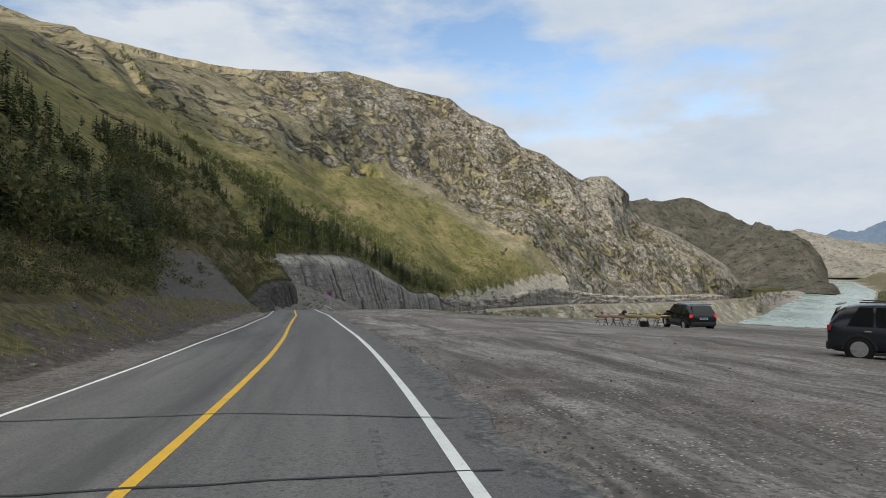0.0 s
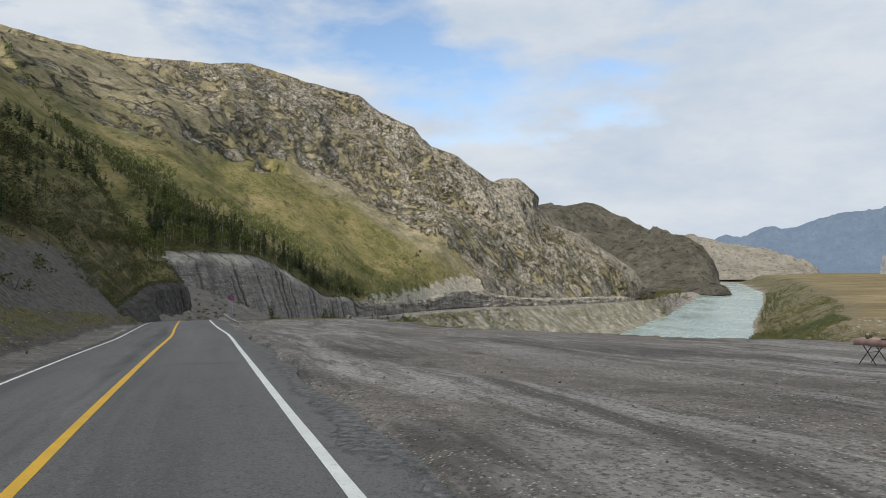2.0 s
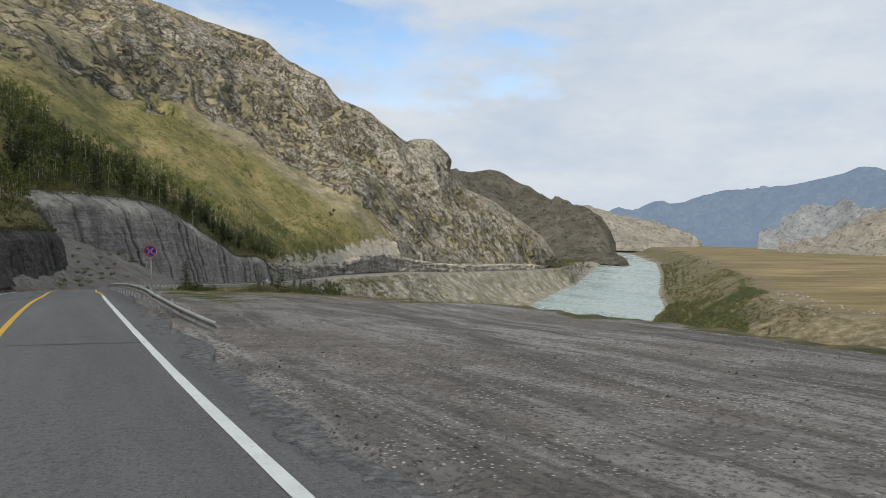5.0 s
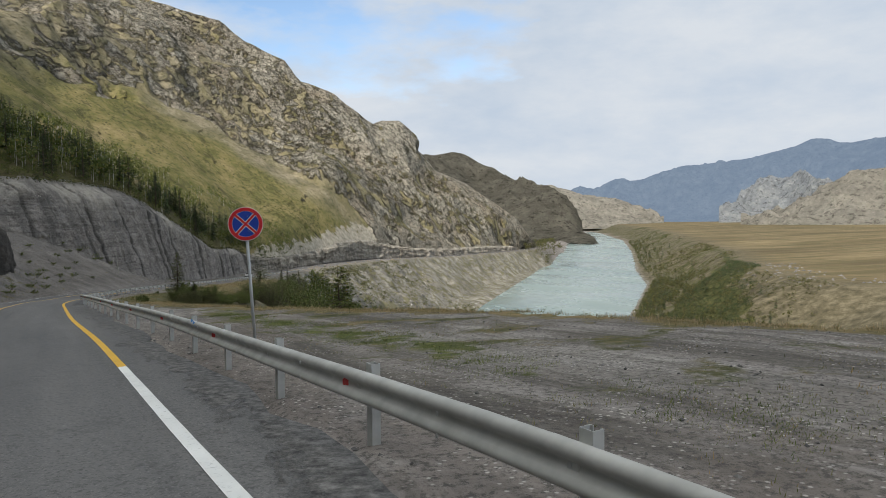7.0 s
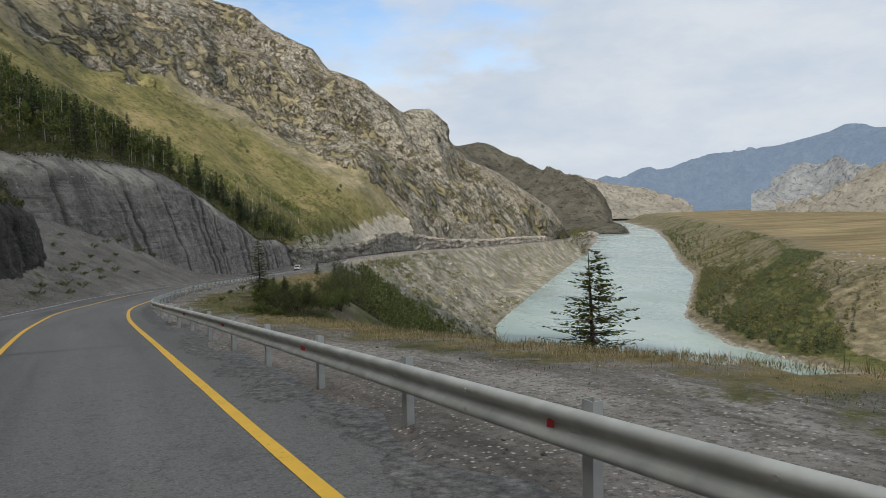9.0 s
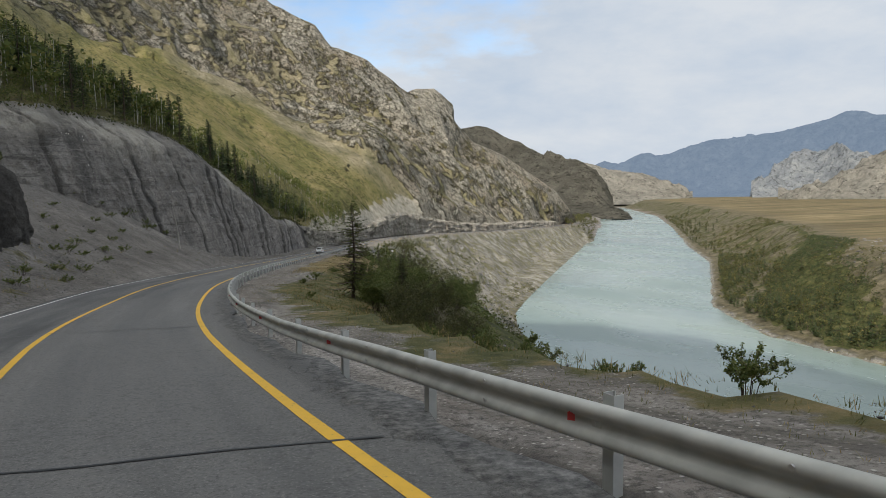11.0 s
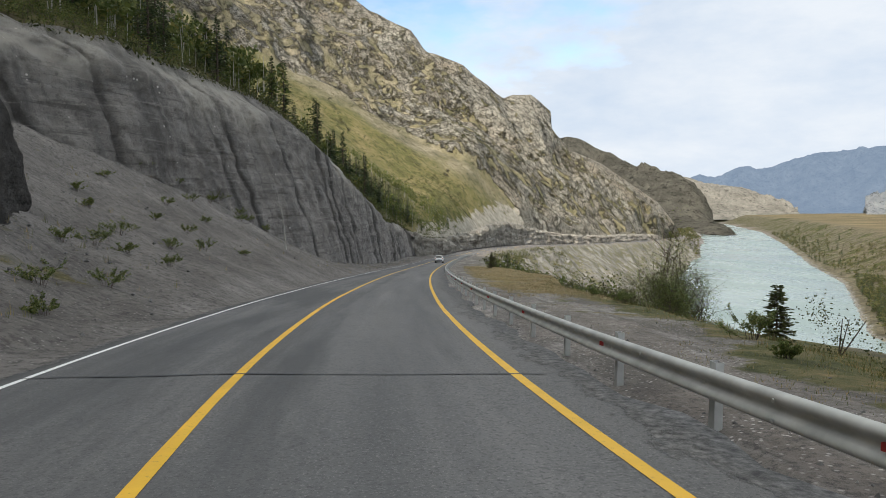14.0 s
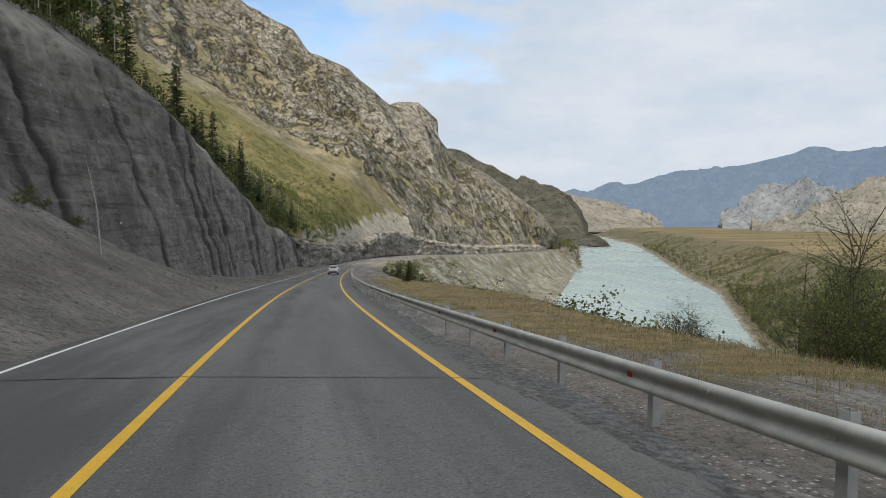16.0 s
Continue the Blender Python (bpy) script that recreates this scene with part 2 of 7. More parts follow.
    pale = k.ramp(k.math("ADD", k.mask("pale"), k.math("MULTIPLY", k.math("SUBTRACT", k.noise(9, 8, 0.7), 0.5), 2.0)), (0.5, 0.0), (0.58, 0.95))
    c = k.mix(m, grass, rock)
    c = k.mix(pale, c, k.ramp(fine, (0.35, (0.22, 0.20, 0.165)), (0.65, (0.52, 0.475, 0.395))))
    raised = k.math("ADD", m, 0.1)
    nrm = k.bump(k.math("MULTIPLY", mid, raised), 6.5)
    nrm = k.bump(k.math("MULTIPLY", k.math("SUBTRACT", 1.0, block), raised), 3.0, nrm)
    nrm = k.bump(k.math("MULTIPLY", fine, k.math("ADD", m, 0.4)), 3.0, nrm)
    return k.done(c, nrm)


def mat_cliff(name, tone, light=0.0):
    k = Nodes(name, 0.95, 0, 0.15)
    streak = k.noise(3.4, 6, 0.6, k.wall_space(1, 0.07), warp=0.3)
    wash = k.noise(7.0, 6, 0.6, k.wall_space(1, 0.12), warp=0.5)
    layer = k.noise(0.5, 7, 0.66, k.wall_space(0.06, 1), warp=0.3)
    pit, grit = k.noise(0.55, 7, 0.72), k.noise(0.14, 6, 0.78)
    base = k.ramp(k.noise(2.6, 8, 0.66), (0.32, (0.108, 0.101, 0.096)), (0.5, (0.15, 0.142, 0.135)), (0.68, (0.20, 0.19, 0.18)))
    base = k.mix(k.ramp(streak, (0.40, 0.6), (0.48, 0.0)), base, (0.085, 0.081, 0.079))
    base = k.mix(k.ramp(streak, (0.56, 0.0), (0.64, 0.4)), base, (0.205, 0.194, 0.182))
    base = k.mix(k.ramp(wash, (0.37, 0.8), (0.43, 0.0)), base, (0.068, 0.065, 0.064))
    wet = k.math("MULTIPLY", k.mask("stain"), k.ramp(k.noise(2.0, 6, 0.65, k.wall_space(1, 0.15)), (0.36, 0.3), (0.56, 1.0)), clamp=True)
    base = k.mix(k.math("MULTIPLY", wet, 0.85), base, (0.062, 0.06, 0.059))
    base = k.mix(k.ramp(layer, (0.39, 0.7), (0.46, 0.0)), base, (0.075, 0.071, 0.068))
    base = k.mix(k.ramp(layer, (0.56, 0.0), (0.64, 0.45)), base, (0.22, 0.21, 0.198))
    base = k.mix(k.ramp(pit, (0.36, 0.7), (0.44, 0.0)), base, (0.07, 0.067, 0.065))
    base = k.mix(k.ramp(grit, (0.37, 0.7), (0.47, 0.0)), base, (0.06, 0.057, 0.055))
    base = k.mix(k.ramp(grit, (0.57, 0.0), (0.68, 0.55)), base, (0.26, 0.25, 0.238))
    base = k.mix(k.math("MULTIPLY", k.mask("pale"), k.ramp(k.noise(2, 7, 0.68), (0.36, 0.15), (0.54, 0.95))), base, (0.25, 0.236, 0.214))
    spots = k.math("MULTIPLY", k.ramp(k.cells(0.8), (0.09, 1.0), (0.16, 0.0)), k.ramp(k.noise(4.0, 3), (0.56, 0.0), (0.62, 0.9)))
    base = k.mix(spots, base, (0.42, 0.40, 0.38))
    if light:
        crag = k.ramp(k.noise(5.0, 8, 0.68, k.stretch((1, 1, 0.3))), (0.32, (0.13, 0.12, 0.10)), (0.42, (0.28, 0.26, 0.225)), (0.53, (0.43, 0.405, 0.36)), (0.68, (0.58, 0.55, 0.49)))
        base = k.mix(light, base, crag)
    base = k.mix(1.0, base, (tone, tone * 0.98, tone * 0.955), "MULTIPLY")
    nrm = k.bump(streak, 0.25 + 1.5 * light)
    nrm = k.bump(layer, 0.35, nrm)
    nrm = k.bump(pit, 0.45, nrm)
    nrm = k.bump(grit, 0.16, nrm)
    if light:
        nrm = k.bump(k.noise(4.0, 7, 0.7), 3.0, nrm)
    return k.done(base, nrm)


def mat_talus():
    k = Nodes("grey_scree", 0.95, 0, 0.15)
    c = k.ramp(k.noise(3.5, 7, 0.62), (0.3, (0.085, 0.08, 0.076)), (0.5, (0.135, 0.128, 0.122)), (0.7, (0.19, 0.18, 0.17)))
    c = k.mix(k.ramp(k.noise(0.3, 5, 0.7), (0.38, 0.7), (0.52, 0.0)), c, (0.045, 0.043, 0.041))
    c = k.mix(k.ramp(k.cells(0.20), (0.10, 0.8), (0.22, 0.0)), c, (0.25, 0.24, 0.225))
    c = k.mix(k.math("MULTIPLY", k.mask("toe"), 0.88), c, k.ramp(k.noise(0.35, 7, 0.74), (0.36, (0.020, 0.017, 0.015)), (0.5, (0.045, 0.039, 0.034)), (0.64, (0.095, 0.084, 0.074))))
    c = k.mix(1.0, c, (1.5, 1.46, 1.42), "MULTIPLY")
    g = k.math("ADD", k.mask("grass"), k.math("MULTIPLY", k.math("SUBTRACT", k.noise(3.0, 7, 0.7), 0.5), 1.8))
    c = k.mix(k.ramp(g, (0.45, 0.0), (0.6, 0.9)), c, k.ramp(k.noise(0.5, 6, 0.7), (0.35, (0.04, 0.045, 0.016)), (0.5, (0.10, 0.092, 0.038)), (0.65, (0.19, 0.15, 0.07))))
    nrm = k.bump(k.noise(1.2, 6, 0.65), 0.4)
    nrm = k.bump(k.noise(0.18, 5, 0.7), 0.12, nrm)
    return k.done(c, nrm)


def mat_ground():
    k = Nodes("ground_gravel_and_grass", 0.95, 0, 0.15)
    tracks = k.noise(2.1, 9, 0.68, k.lane_space(0.15), warp=0.8)
    ruts = k.noise(0.5, 6, 0.65, k.lane_space(0.12), warp=0.3)
    c = k.ramp(tracks, (0.36, (0.045, 0.042, 0.040)), (0.45, (0.082, 0.077, 0.073)), (0.53, (0.135, 0.128, 0.124)), (0.64, (0.19, 0.183, 0.176)))
    c = k.mix(k.ramp(ruts, (0.38, 0.7), (0.47, 0.0)), c, (0.048, 0.045, 0.043))
    c = k.mix(k.ramp(k.noise(0.9, 8, 0.72, k.lane_space(0.2), warp=0.4), (0.40, 0.6), (0.47, 0.0)), c, (0.055, 0.051, 0.049))
    c = k.mix(k.ramp(ruts, (0.56, 0.0), (0.68, 0.35)), c, (0.20, 0.194, 0.186))
    c = k.mix(k.ramp(k.noise(2.4, 7, 0.68), (0.36, 0.6), (0.48, 0.0)), c, (0.058, 0.052, 0.050))
    c = k.mix(k.ramp(k.noise(5.5, 7, 0.62, k.lane_space(0.4), warp=0.5), (0.51, 0.0), (0.54, 0.7)), c, k.ramp(k.noise(0.8, 6, 0.65), (0.35, (0.078, 0.070, 0.065)), (0.65, (0.125, 0.113, 0.105))))
    c = k.mix(k.ramp(k.noise(4.0, 7, 0.65, k.lane_space(0.3)), (0.40, 0.45), (0.45, 0.0)), c, (0.15, 0.145, 0.14))
    c = k.mix(k.ramp(k.noise(0.11, 6, 0.78), (0.40, 0.8), (0.51, 0.0)), c, (0.035, 0.034, 0.033))
    c = k.mix(k.math("MULTIPLY", k.ramp(k.cells(0.10), (0.12, 0.85), (0.26, 0.0)), k.ramp(k.noise(1.6, 5, 0.65), (0.42, 0.15), (0.58, 1.0))), c, (0.30, 0.292, 0.28))
    c = k.mix(1.0, c, (2.38, 2.28, 2.2), "MULTIPLY")
    dirt = k.ramp(k.noise(6, 9, 0.74), (0.36, (0.055, 0.049, 0.031)), (0.5, (0.11, 0.096, 0.062)), (0.65, (0.19, 0.163, 0.112)))
    c = k.mix(k.mask("slope"), c, dirt)
    scree = k.ramp(k.noise(13, 9, 0.72, k.stretch((1.0, 0.42, 0.9), (0, 0, radians(-14)))), (0.35, (0.11, 0.102, 0.085)), (0.46, (0.19, 0.177, 0.152)), (0.55, (0.27, 0.253, 0.222)), (0.68, (0.38, 0.356, 0.318)))
    scree = k.mix(k.ramp(k.noise(1.6, 7, 0.78), (0.37, 0.75), (0.46, 0.0)), scree, (0.07, 0.066, 0.055))
    scree = k.mix(k.ramp(k.noise(1.2, 6, 0.75), (0.58, 0.0), (0.68, 0.6)), scree, (0.46, 0.435, 0.39))
    scree = k.mix(k.ramp(k.noise(5.0, 7, 0.7), (0.49, 0.0), (0.56, 0.8)), scree, (0.135, 0.125, 0.062))
    c = k.mix(k.mask("scree"), c, scree)
    field = k.ramp(k.noise(90, 6, 0.6, k.stretch((0.5, 1.6, 1.0))), (0.35, (0.105, 0.080, 0.042)), (0.5, (0.17, 0.131, 0.070)), (0.68, (0.26, 0.203, 0.116)))
    field = k.mix(k.ramp(k.noise(30, 5, 0.6, k.stretch((0.35, 2.0, 1.0))), (0.5, 0.0), (0.58, 0.65)), field, (0.105, 0.090, 0.042))
    field = k.mix(k.ramp(k.noise(12, 7, 0.7, k.stretch((0.3, 2.2, 1.0))), (0.38, 0.6), (0.48, 0.0)), field, (0.085, 0.075, 0.035))
    c = k.mix(k.mask("field"), c, field)
    g = k.math("ADD", k.mask("grass"), k.math("MULTIPLY", k.math("SUBTRACT", k.noise(2.5, 7, 0.7), 0.5), 1.8))
    gcol = k.ramp(k.noise(1.3, 8, 0.74), (0.34, (0.035, 0.040, 0.015)), (0.46, (0.080, 0.084, 0.030)), (0.56, (0.145, 0.122, 0.055)), (0.68, (0.27, 0.19, 0.095)))
    gcol = k.mix(k.math("MULTIPLY", k.mask("moss"), 0.85), gcol, k.ramp(k.noise(0.3, 6, 0.7), (0.35, (0.045, 0.062, 0.014)), (0.55, (0.12, 0.145, 0.032)), (0.7, (0.20, 0.20, 0.06))))
    gcol = k.mix(k.math("MULTIPLY", k.mask("tawny"), 0.8), gcol, k.ramp(k.noise(0.8, 7, 0.72), (0.35, (0.12, 0.115, 0.042)), (0.48, (0.24, 0.185, 0.085)), (0.62, (0.40, 0.27, 0.135))))
    c = k.mix(k.ramp(g, (0.47, 0.0), (0.6, 0.95)), c, gcol)
    scrub = k.math("ADD", k.mask("scrub"), k.math("MULTIPLY", k.math("SUBTRACT", k.noise(16, 7, 0.7), 0.5), 1.8))
    c = k.mix(k.ramp(scrub, (0.5, 0.0), (0.55, 1.0)), c, k.ramp(k.noise(4, 8, 0.75), (0.36, (0.022, 0.027, 0.011)), (0.5, (0.058, 0.062, 0.022)), (0.65, (0.115, 0.108, 0.044))))
    nrm = k.bump(tracks, 0.05)
    nrm = k.bump(k.noise(0.12, 6, 0.72), 0.05, nrm)
    nrm = k.bump(k.math("MULTIPLY", k.noise(14, 7, 0.65), k.mask("scree")), 3.5, nrm)
    return k.done(c, nrm)


def mat_asphalt():
    k = Nodes("worn_asphalt", 0.8, 0, 0.3)
    c = k.ramp(k.noise(1.5, 7, 0.6, k.lane_space(0.06)), (0.3, (0.062, 0.062, 0.064)), (0.45, (0.084, 0.083, 0.084)), (0.58, (0.100, 0.098, 0.098)), (0.74, (0.125, 0.122, 0.121)))
    c = k.mix(k.ramp(k.noise(2.6, 6, 0.65, k.lane_space(0.05)), (0.55, 0.0), (0.64, 0.6)), c, (0.044, 0.044, 0.046))
    c = k.mix(k.ramp(k.noise(1.1, 7, 0.7), (0.60, 0.0), (0.68, 0.45)), c, (0.052, 0.052, 0.053))
    c = k.mix(k.ramp(k.noise(0.045, 5, 0.75), (0.38, 0.8), (0.49, 0.0)), c, (0.042, 0.042, 0.043))
    c = k.mix(k.math("MULTIPLY", k.ramp(k.noise(0.13, 6, 0.75), (0.38, 0.7), (0.48, 0.0)), k.ramp(k.noise(1.8, 6, 0.6), (0.42, 0.1), (0.58, 1.0))), c, (0.045, 0.045, 0.046))
    c = k.mix(k.ramp(k.noise(0.03, 4, 0.75), (0.55, 0.0), (0.66, 0.55)), c, (0.19, 0.186, 0.18))
    crumb = k.math("ADD", k.mask("worn"), k.math("MULTIPLY", k.math("SUBTRACT", k.noise(0.9, 8, 0.72, k.stretch((1.0, 0.4, 1.0))), 0.5), 2.0))
    c = k.mix(1.0, c, (1.6, 1.58, 1.55), "MULTIPLY")
    band = k.math("ADD", k.mask("band"), k.math("MULTIPLY", k.math("SUBTRACT", k.noise(2.2, 7, 0.65, k.lane_space(0.12)), 0.5), 1.8))
    c = k.mix(k.ramp(band, (0.45, 0.0), (0.75, 0.75)), c, (0.062, 0.062, 0.064))
    rim = k.ramp(k.noise(0.14, 6, 0.75), (0.36, (0.04, 0.038, 0.038)), (0.5, (0.12, 0.115, 0.11)), (0.66, (0.24, 0.23, 0.22)))
    c = k.mix(k.ramp(crumb, (0.46, 0.0), (0.56, 1.0)), c, rim)
    nrm = k.bump(k.noise(0.03, 4, 0.7), 0.004)
    nrm = k.bump(k.math("MULTIPLY", k.ramp(crumb, (0.46, 1.0), (0.56, 0.0)), 1.0), 0.02, nrm)
    return k.done(c, nrm)


def mat_water():
    k = Nodes("milky_turquoise_river", 0.22, 0, 0.5)
    c = k.ramp(k.noise(70, 4, 0.5, k.stretch((1.0, 0.3, 1.0), (0, 0, radians(-20)))), (0.3, (0.15, 0.21, 0.20)), (0.7, (0.235, 0.295, 0.27)))
    flow = k.stretch((1.0, 0.45, 1.0), (0, 0, radians(-20)))
    nrm = k.bump(k.noise(9, 6, 0.65, flow, warp=0.5), 0.22)
    return k.done(c, k.bump(k.noise(1.6, 5, 0.7, flow), 0.07, nrm), k.ramp(k.noise(40, 5, 0.6, flow), (0.4, 0.16), (0.6, 0.34)))


def mat_paint(name, color, wear=0.5):
    k = Nodes(name, 0.6, 0, 0.4)
    c = k.mix(k.ramp(k.noise(0.5, 5), (0.35, 0.0), (0.7, 0.5)), color, tuple(v * 0.72 for v in color))
    return k.done(k.mix(k.ramp(k.noise(0.06, 5, 0.7), (0.30, wear), (0.42, 0.0)), c, (0.09, 0.09, 0.09)))


def mat_far(name, low, high, haze_glow=None):
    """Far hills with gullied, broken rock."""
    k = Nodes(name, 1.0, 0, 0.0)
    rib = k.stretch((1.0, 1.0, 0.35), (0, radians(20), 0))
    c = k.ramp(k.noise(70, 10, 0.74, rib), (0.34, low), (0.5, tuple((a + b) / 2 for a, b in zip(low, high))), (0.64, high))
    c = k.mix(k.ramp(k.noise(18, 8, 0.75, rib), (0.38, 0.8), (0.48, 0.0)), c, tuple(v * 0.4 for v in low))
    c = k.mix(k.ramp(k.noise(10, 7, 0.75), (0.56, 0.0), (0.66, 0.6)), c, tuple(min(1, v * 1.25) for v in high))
    # emission stands in for the haze over a far range
    if haze_glow:
        k.b.inputs["Emission Color"].default_value = (*haze_glow, 1)
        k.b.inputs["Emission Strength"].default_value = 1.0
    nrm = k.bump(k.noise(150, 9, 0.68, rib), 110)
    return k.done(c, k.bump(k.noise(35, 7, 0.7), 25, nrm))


# The CLIFF rock at about a third of its tone, for the near face.
CLIFF_DARK = mat_cliff("dark_conglomerate", 0.62)
CLIFF_PALE = mat_cliff("pale_broken_rock", 1.1, 0.7)
MOUNTAIN, CLIFF, TALUS, GROUND, ASPHALT, WATER = mat_mountain(), mat_cliff("grey_conglomerate", 1.8), mat_talus(), mat_ground(), mat_asphalt(), mat_water()
YELLOW, WHITE = mat_paint("yellow_road_paint", (0.80, 0.46, 0.03)), mat_paint("white_road_paint", (0.85, 0.85, 0.83))
SEAL = plain("black_crack_sealant", (0.02, 0.02, 0.021), 0.5, 0, 0.4)
STEEL = plain("galvanised_steel", (0.46, 0.455, 0.43), 0.55, 0.15, 0.4, 0.2, 0.35)

# ---------------------------------------------------------------- the road's line
# Right edge line of the carriageway: x, y by station (the y of the line), with its height.
EDGE_KNOTS = [(-150, 52, -142), (-60, 22, -60), (-20, 8.3, -20), (0, 1.3, 0), (12, -2.9, 12.3), (26, -7.9, 25.9), (39, -13.0, 38.8), (52, -18.2, 52),
              (64, -23, 64.2), (77, -28.4, 76.9), (98, -37.2, 98.4), (110, -41.9, 110.5), (122, -46.5, 122), (136, -51.7, 136), (149, -56.3, 149),
              (160, -59.7, 160.5), (171, -62.0, 171), (182, -63.6, 182), (195, -64.55, 195), (210, -65.0, 210), (225, -65.15, 225), (246, -65.0, 246),
              (265, -64.5, 265), (300, -63, 300), (340, -60.5, 340), (380, -57, 380), (430, -50, 430)]
EDGE_KNOTS += [(480, -40, 480), (530, -28, 530), (590, -8, 590), (660, 22, 660), (730, 56, 730), (800, 96, 800), (870, 140, 870), (950, 188, 950), (1020, 232, 1020), (1120, 300, 1110)]
LEVEL_KNOTS = [(-150, 9), (-60, 3.6), (0, 0.02), (26.7, -1.23), (52.9, -2.58), (65.5, -3.29), (96.6, -5.0), (117.3, -6.58), (143.6, -8.85), (156.5, -10.1),
               (174.5, -11.66), (187.2, -12.6), (200.1, -13.58), (340, -23.3), (420, -27.5), (520, -31.5), (630, -36), (800, -43), (1000, -49), (1120, -51)]
STATION = np.concatenate([np.arange(-150, 330, 1.0), np.arange(330, 1121, 5.0)])
EDGE = spline(EDGE_KNOTS, STATION)
LEVEL = spline(LEVEL_KNOTS, STATION)[:, 0]
EDGE[:, 0] += np.interp(STATION, [128, 140, 149, 157, 166, 173, 180, 192], [0, -0.08, -0.10, -0.12, 0, 0.06, 0.04, 0])
_t = np.gradient(EDGE, axis=0)
_t /= np.linalg.norm(_t, axis=1)[:, None]
RIGHT = np.stack([_t[:, 1], -_t[:, 0]], 1)
LANE = np.interp(STATION, [4, 13, 19, 40, 60, 80, 105, 136, 149, 157, 167, 179, 191, 205, 250], [3.22, 3.11, 3.04, 3.02, 2.98, 2.88, 2.95, 3.50, 3.66, 3.82, 3.94, 4.07, 4.16, 4.28, 4.25])
LANE_LEFT = np.interp(STATION, [0, 28, 42, 90, 170, 250], [3.45, 3.3, 2.8, 2.85, 3.3, 3.4])


def road_pos(station, off, up=0.0):
    """Places at a station, `off` metres to the right of the edge line, on the carriageway (its left lane falls to the left)."""
    station, off = np.broadcast_arrays(np.asarray(station, float), np.asarray(off, float))
    col = lambda a: np.interp(station, STATION, a)  # noqa: E731
    fall = 0.03 * np.minimum(0, off + col(LANE))
    return np.stack([col(EDGE[:, 0]) + off * col(RIGHT[:, 0]), col(EDGE[:, 1]) + off * col(RIGHT[:, 1]), col(LEVEL) + fall + up], -1)


def road_frame(x, y):
    """Station and offset to the right of the edge line for arrays of places."""
    shape, x, y = x.shape, x.ravel(), y.ravel()
    st, off = np.empty(len(x)), np.empty(len(x))
    for a in range(0, len(x), 20000):
        dx, dy = x[a:a + 20000, None] - EDGE[None, :, 0], y[a:a + 20000, None] - EDGE[None, :, 1]
        j = np.argmin(dx * dx + dy * dy, 1)
        r = np.arange(len(j))
        off[a:a + 20000] = dx[r, j] * RIGHT[j, 0] + dy[r, j] * RIGHT[j, 1]
        st[a:a + 20000] = STATION[j] + (-dx[r, j] * RIGHT[j, 1] + dy[r, j] * RIGHT[j, 0])
    return st.reshape(shape), off.reshape(shape)


def line_distance(line, x, y):
    """Distance from places to a polyline (rows x, y), sampled finely."""
    p = np.asarray(line, float)
    u = np.r_[0, np.cumsum(np.linalg.norm(np.diff(p, axis=0), axis=1))]
    s = np.arange(0, u[-1], 12.0)
    q = np.stack([np.interp(s, u, p[:, 0]), np.interp(s, u, p[:, 1])], 1)
    flat, out = np.stack([x.ravel(), y.ravel()], 1), []
    for a in range(0, len(flat), 20000):
        out.append(np.sqrt(((flat[a:a + 20000, None] - q[None]) ** 2).sum(-1)).min(1))
    return np.concatenate(out).reshape(x.shape)


# ---------------------------------------------------------------- ground, river
RIVER_Z = -72.0
SHELF = [(-150, 34), (30, 34), (45, 30), (58, 23), (70, 18.5), (92, 17), (104, 14), (116, 10.5), (126, 7.5), (140, 6), (153, 5.2), (175, 4.6), (190, 7), (200, 8.2),
         (221, 9), (232, 10), (250, 13.5), (280, 12), (320, 9), (420, 7), (600, 4), (1120, 4)]
SHORE_LEFT = [(150, -300), (125, 0), (100, 66), (75, 110), (52, 150), (38, 250), (30, 350), (36, 450), (48, 505), (95, 610), (147, 723), (240, 930), (345, 1200), (590, 1800), (880, 2500), (1000, 2900)]
SHORE_RIGHT = [(260, -300), (235, 0), (185, 200), (150, 330), (134, 420), (152, 500), (281, 733), (345, 893), (545, 1340), (780, 1900), (1010, 2600), (1100, 2900)]


def shore_x(line, y):
    p = np.asarray(line, float)
    return np.interp(y, p[:, 1], p[:, 0])


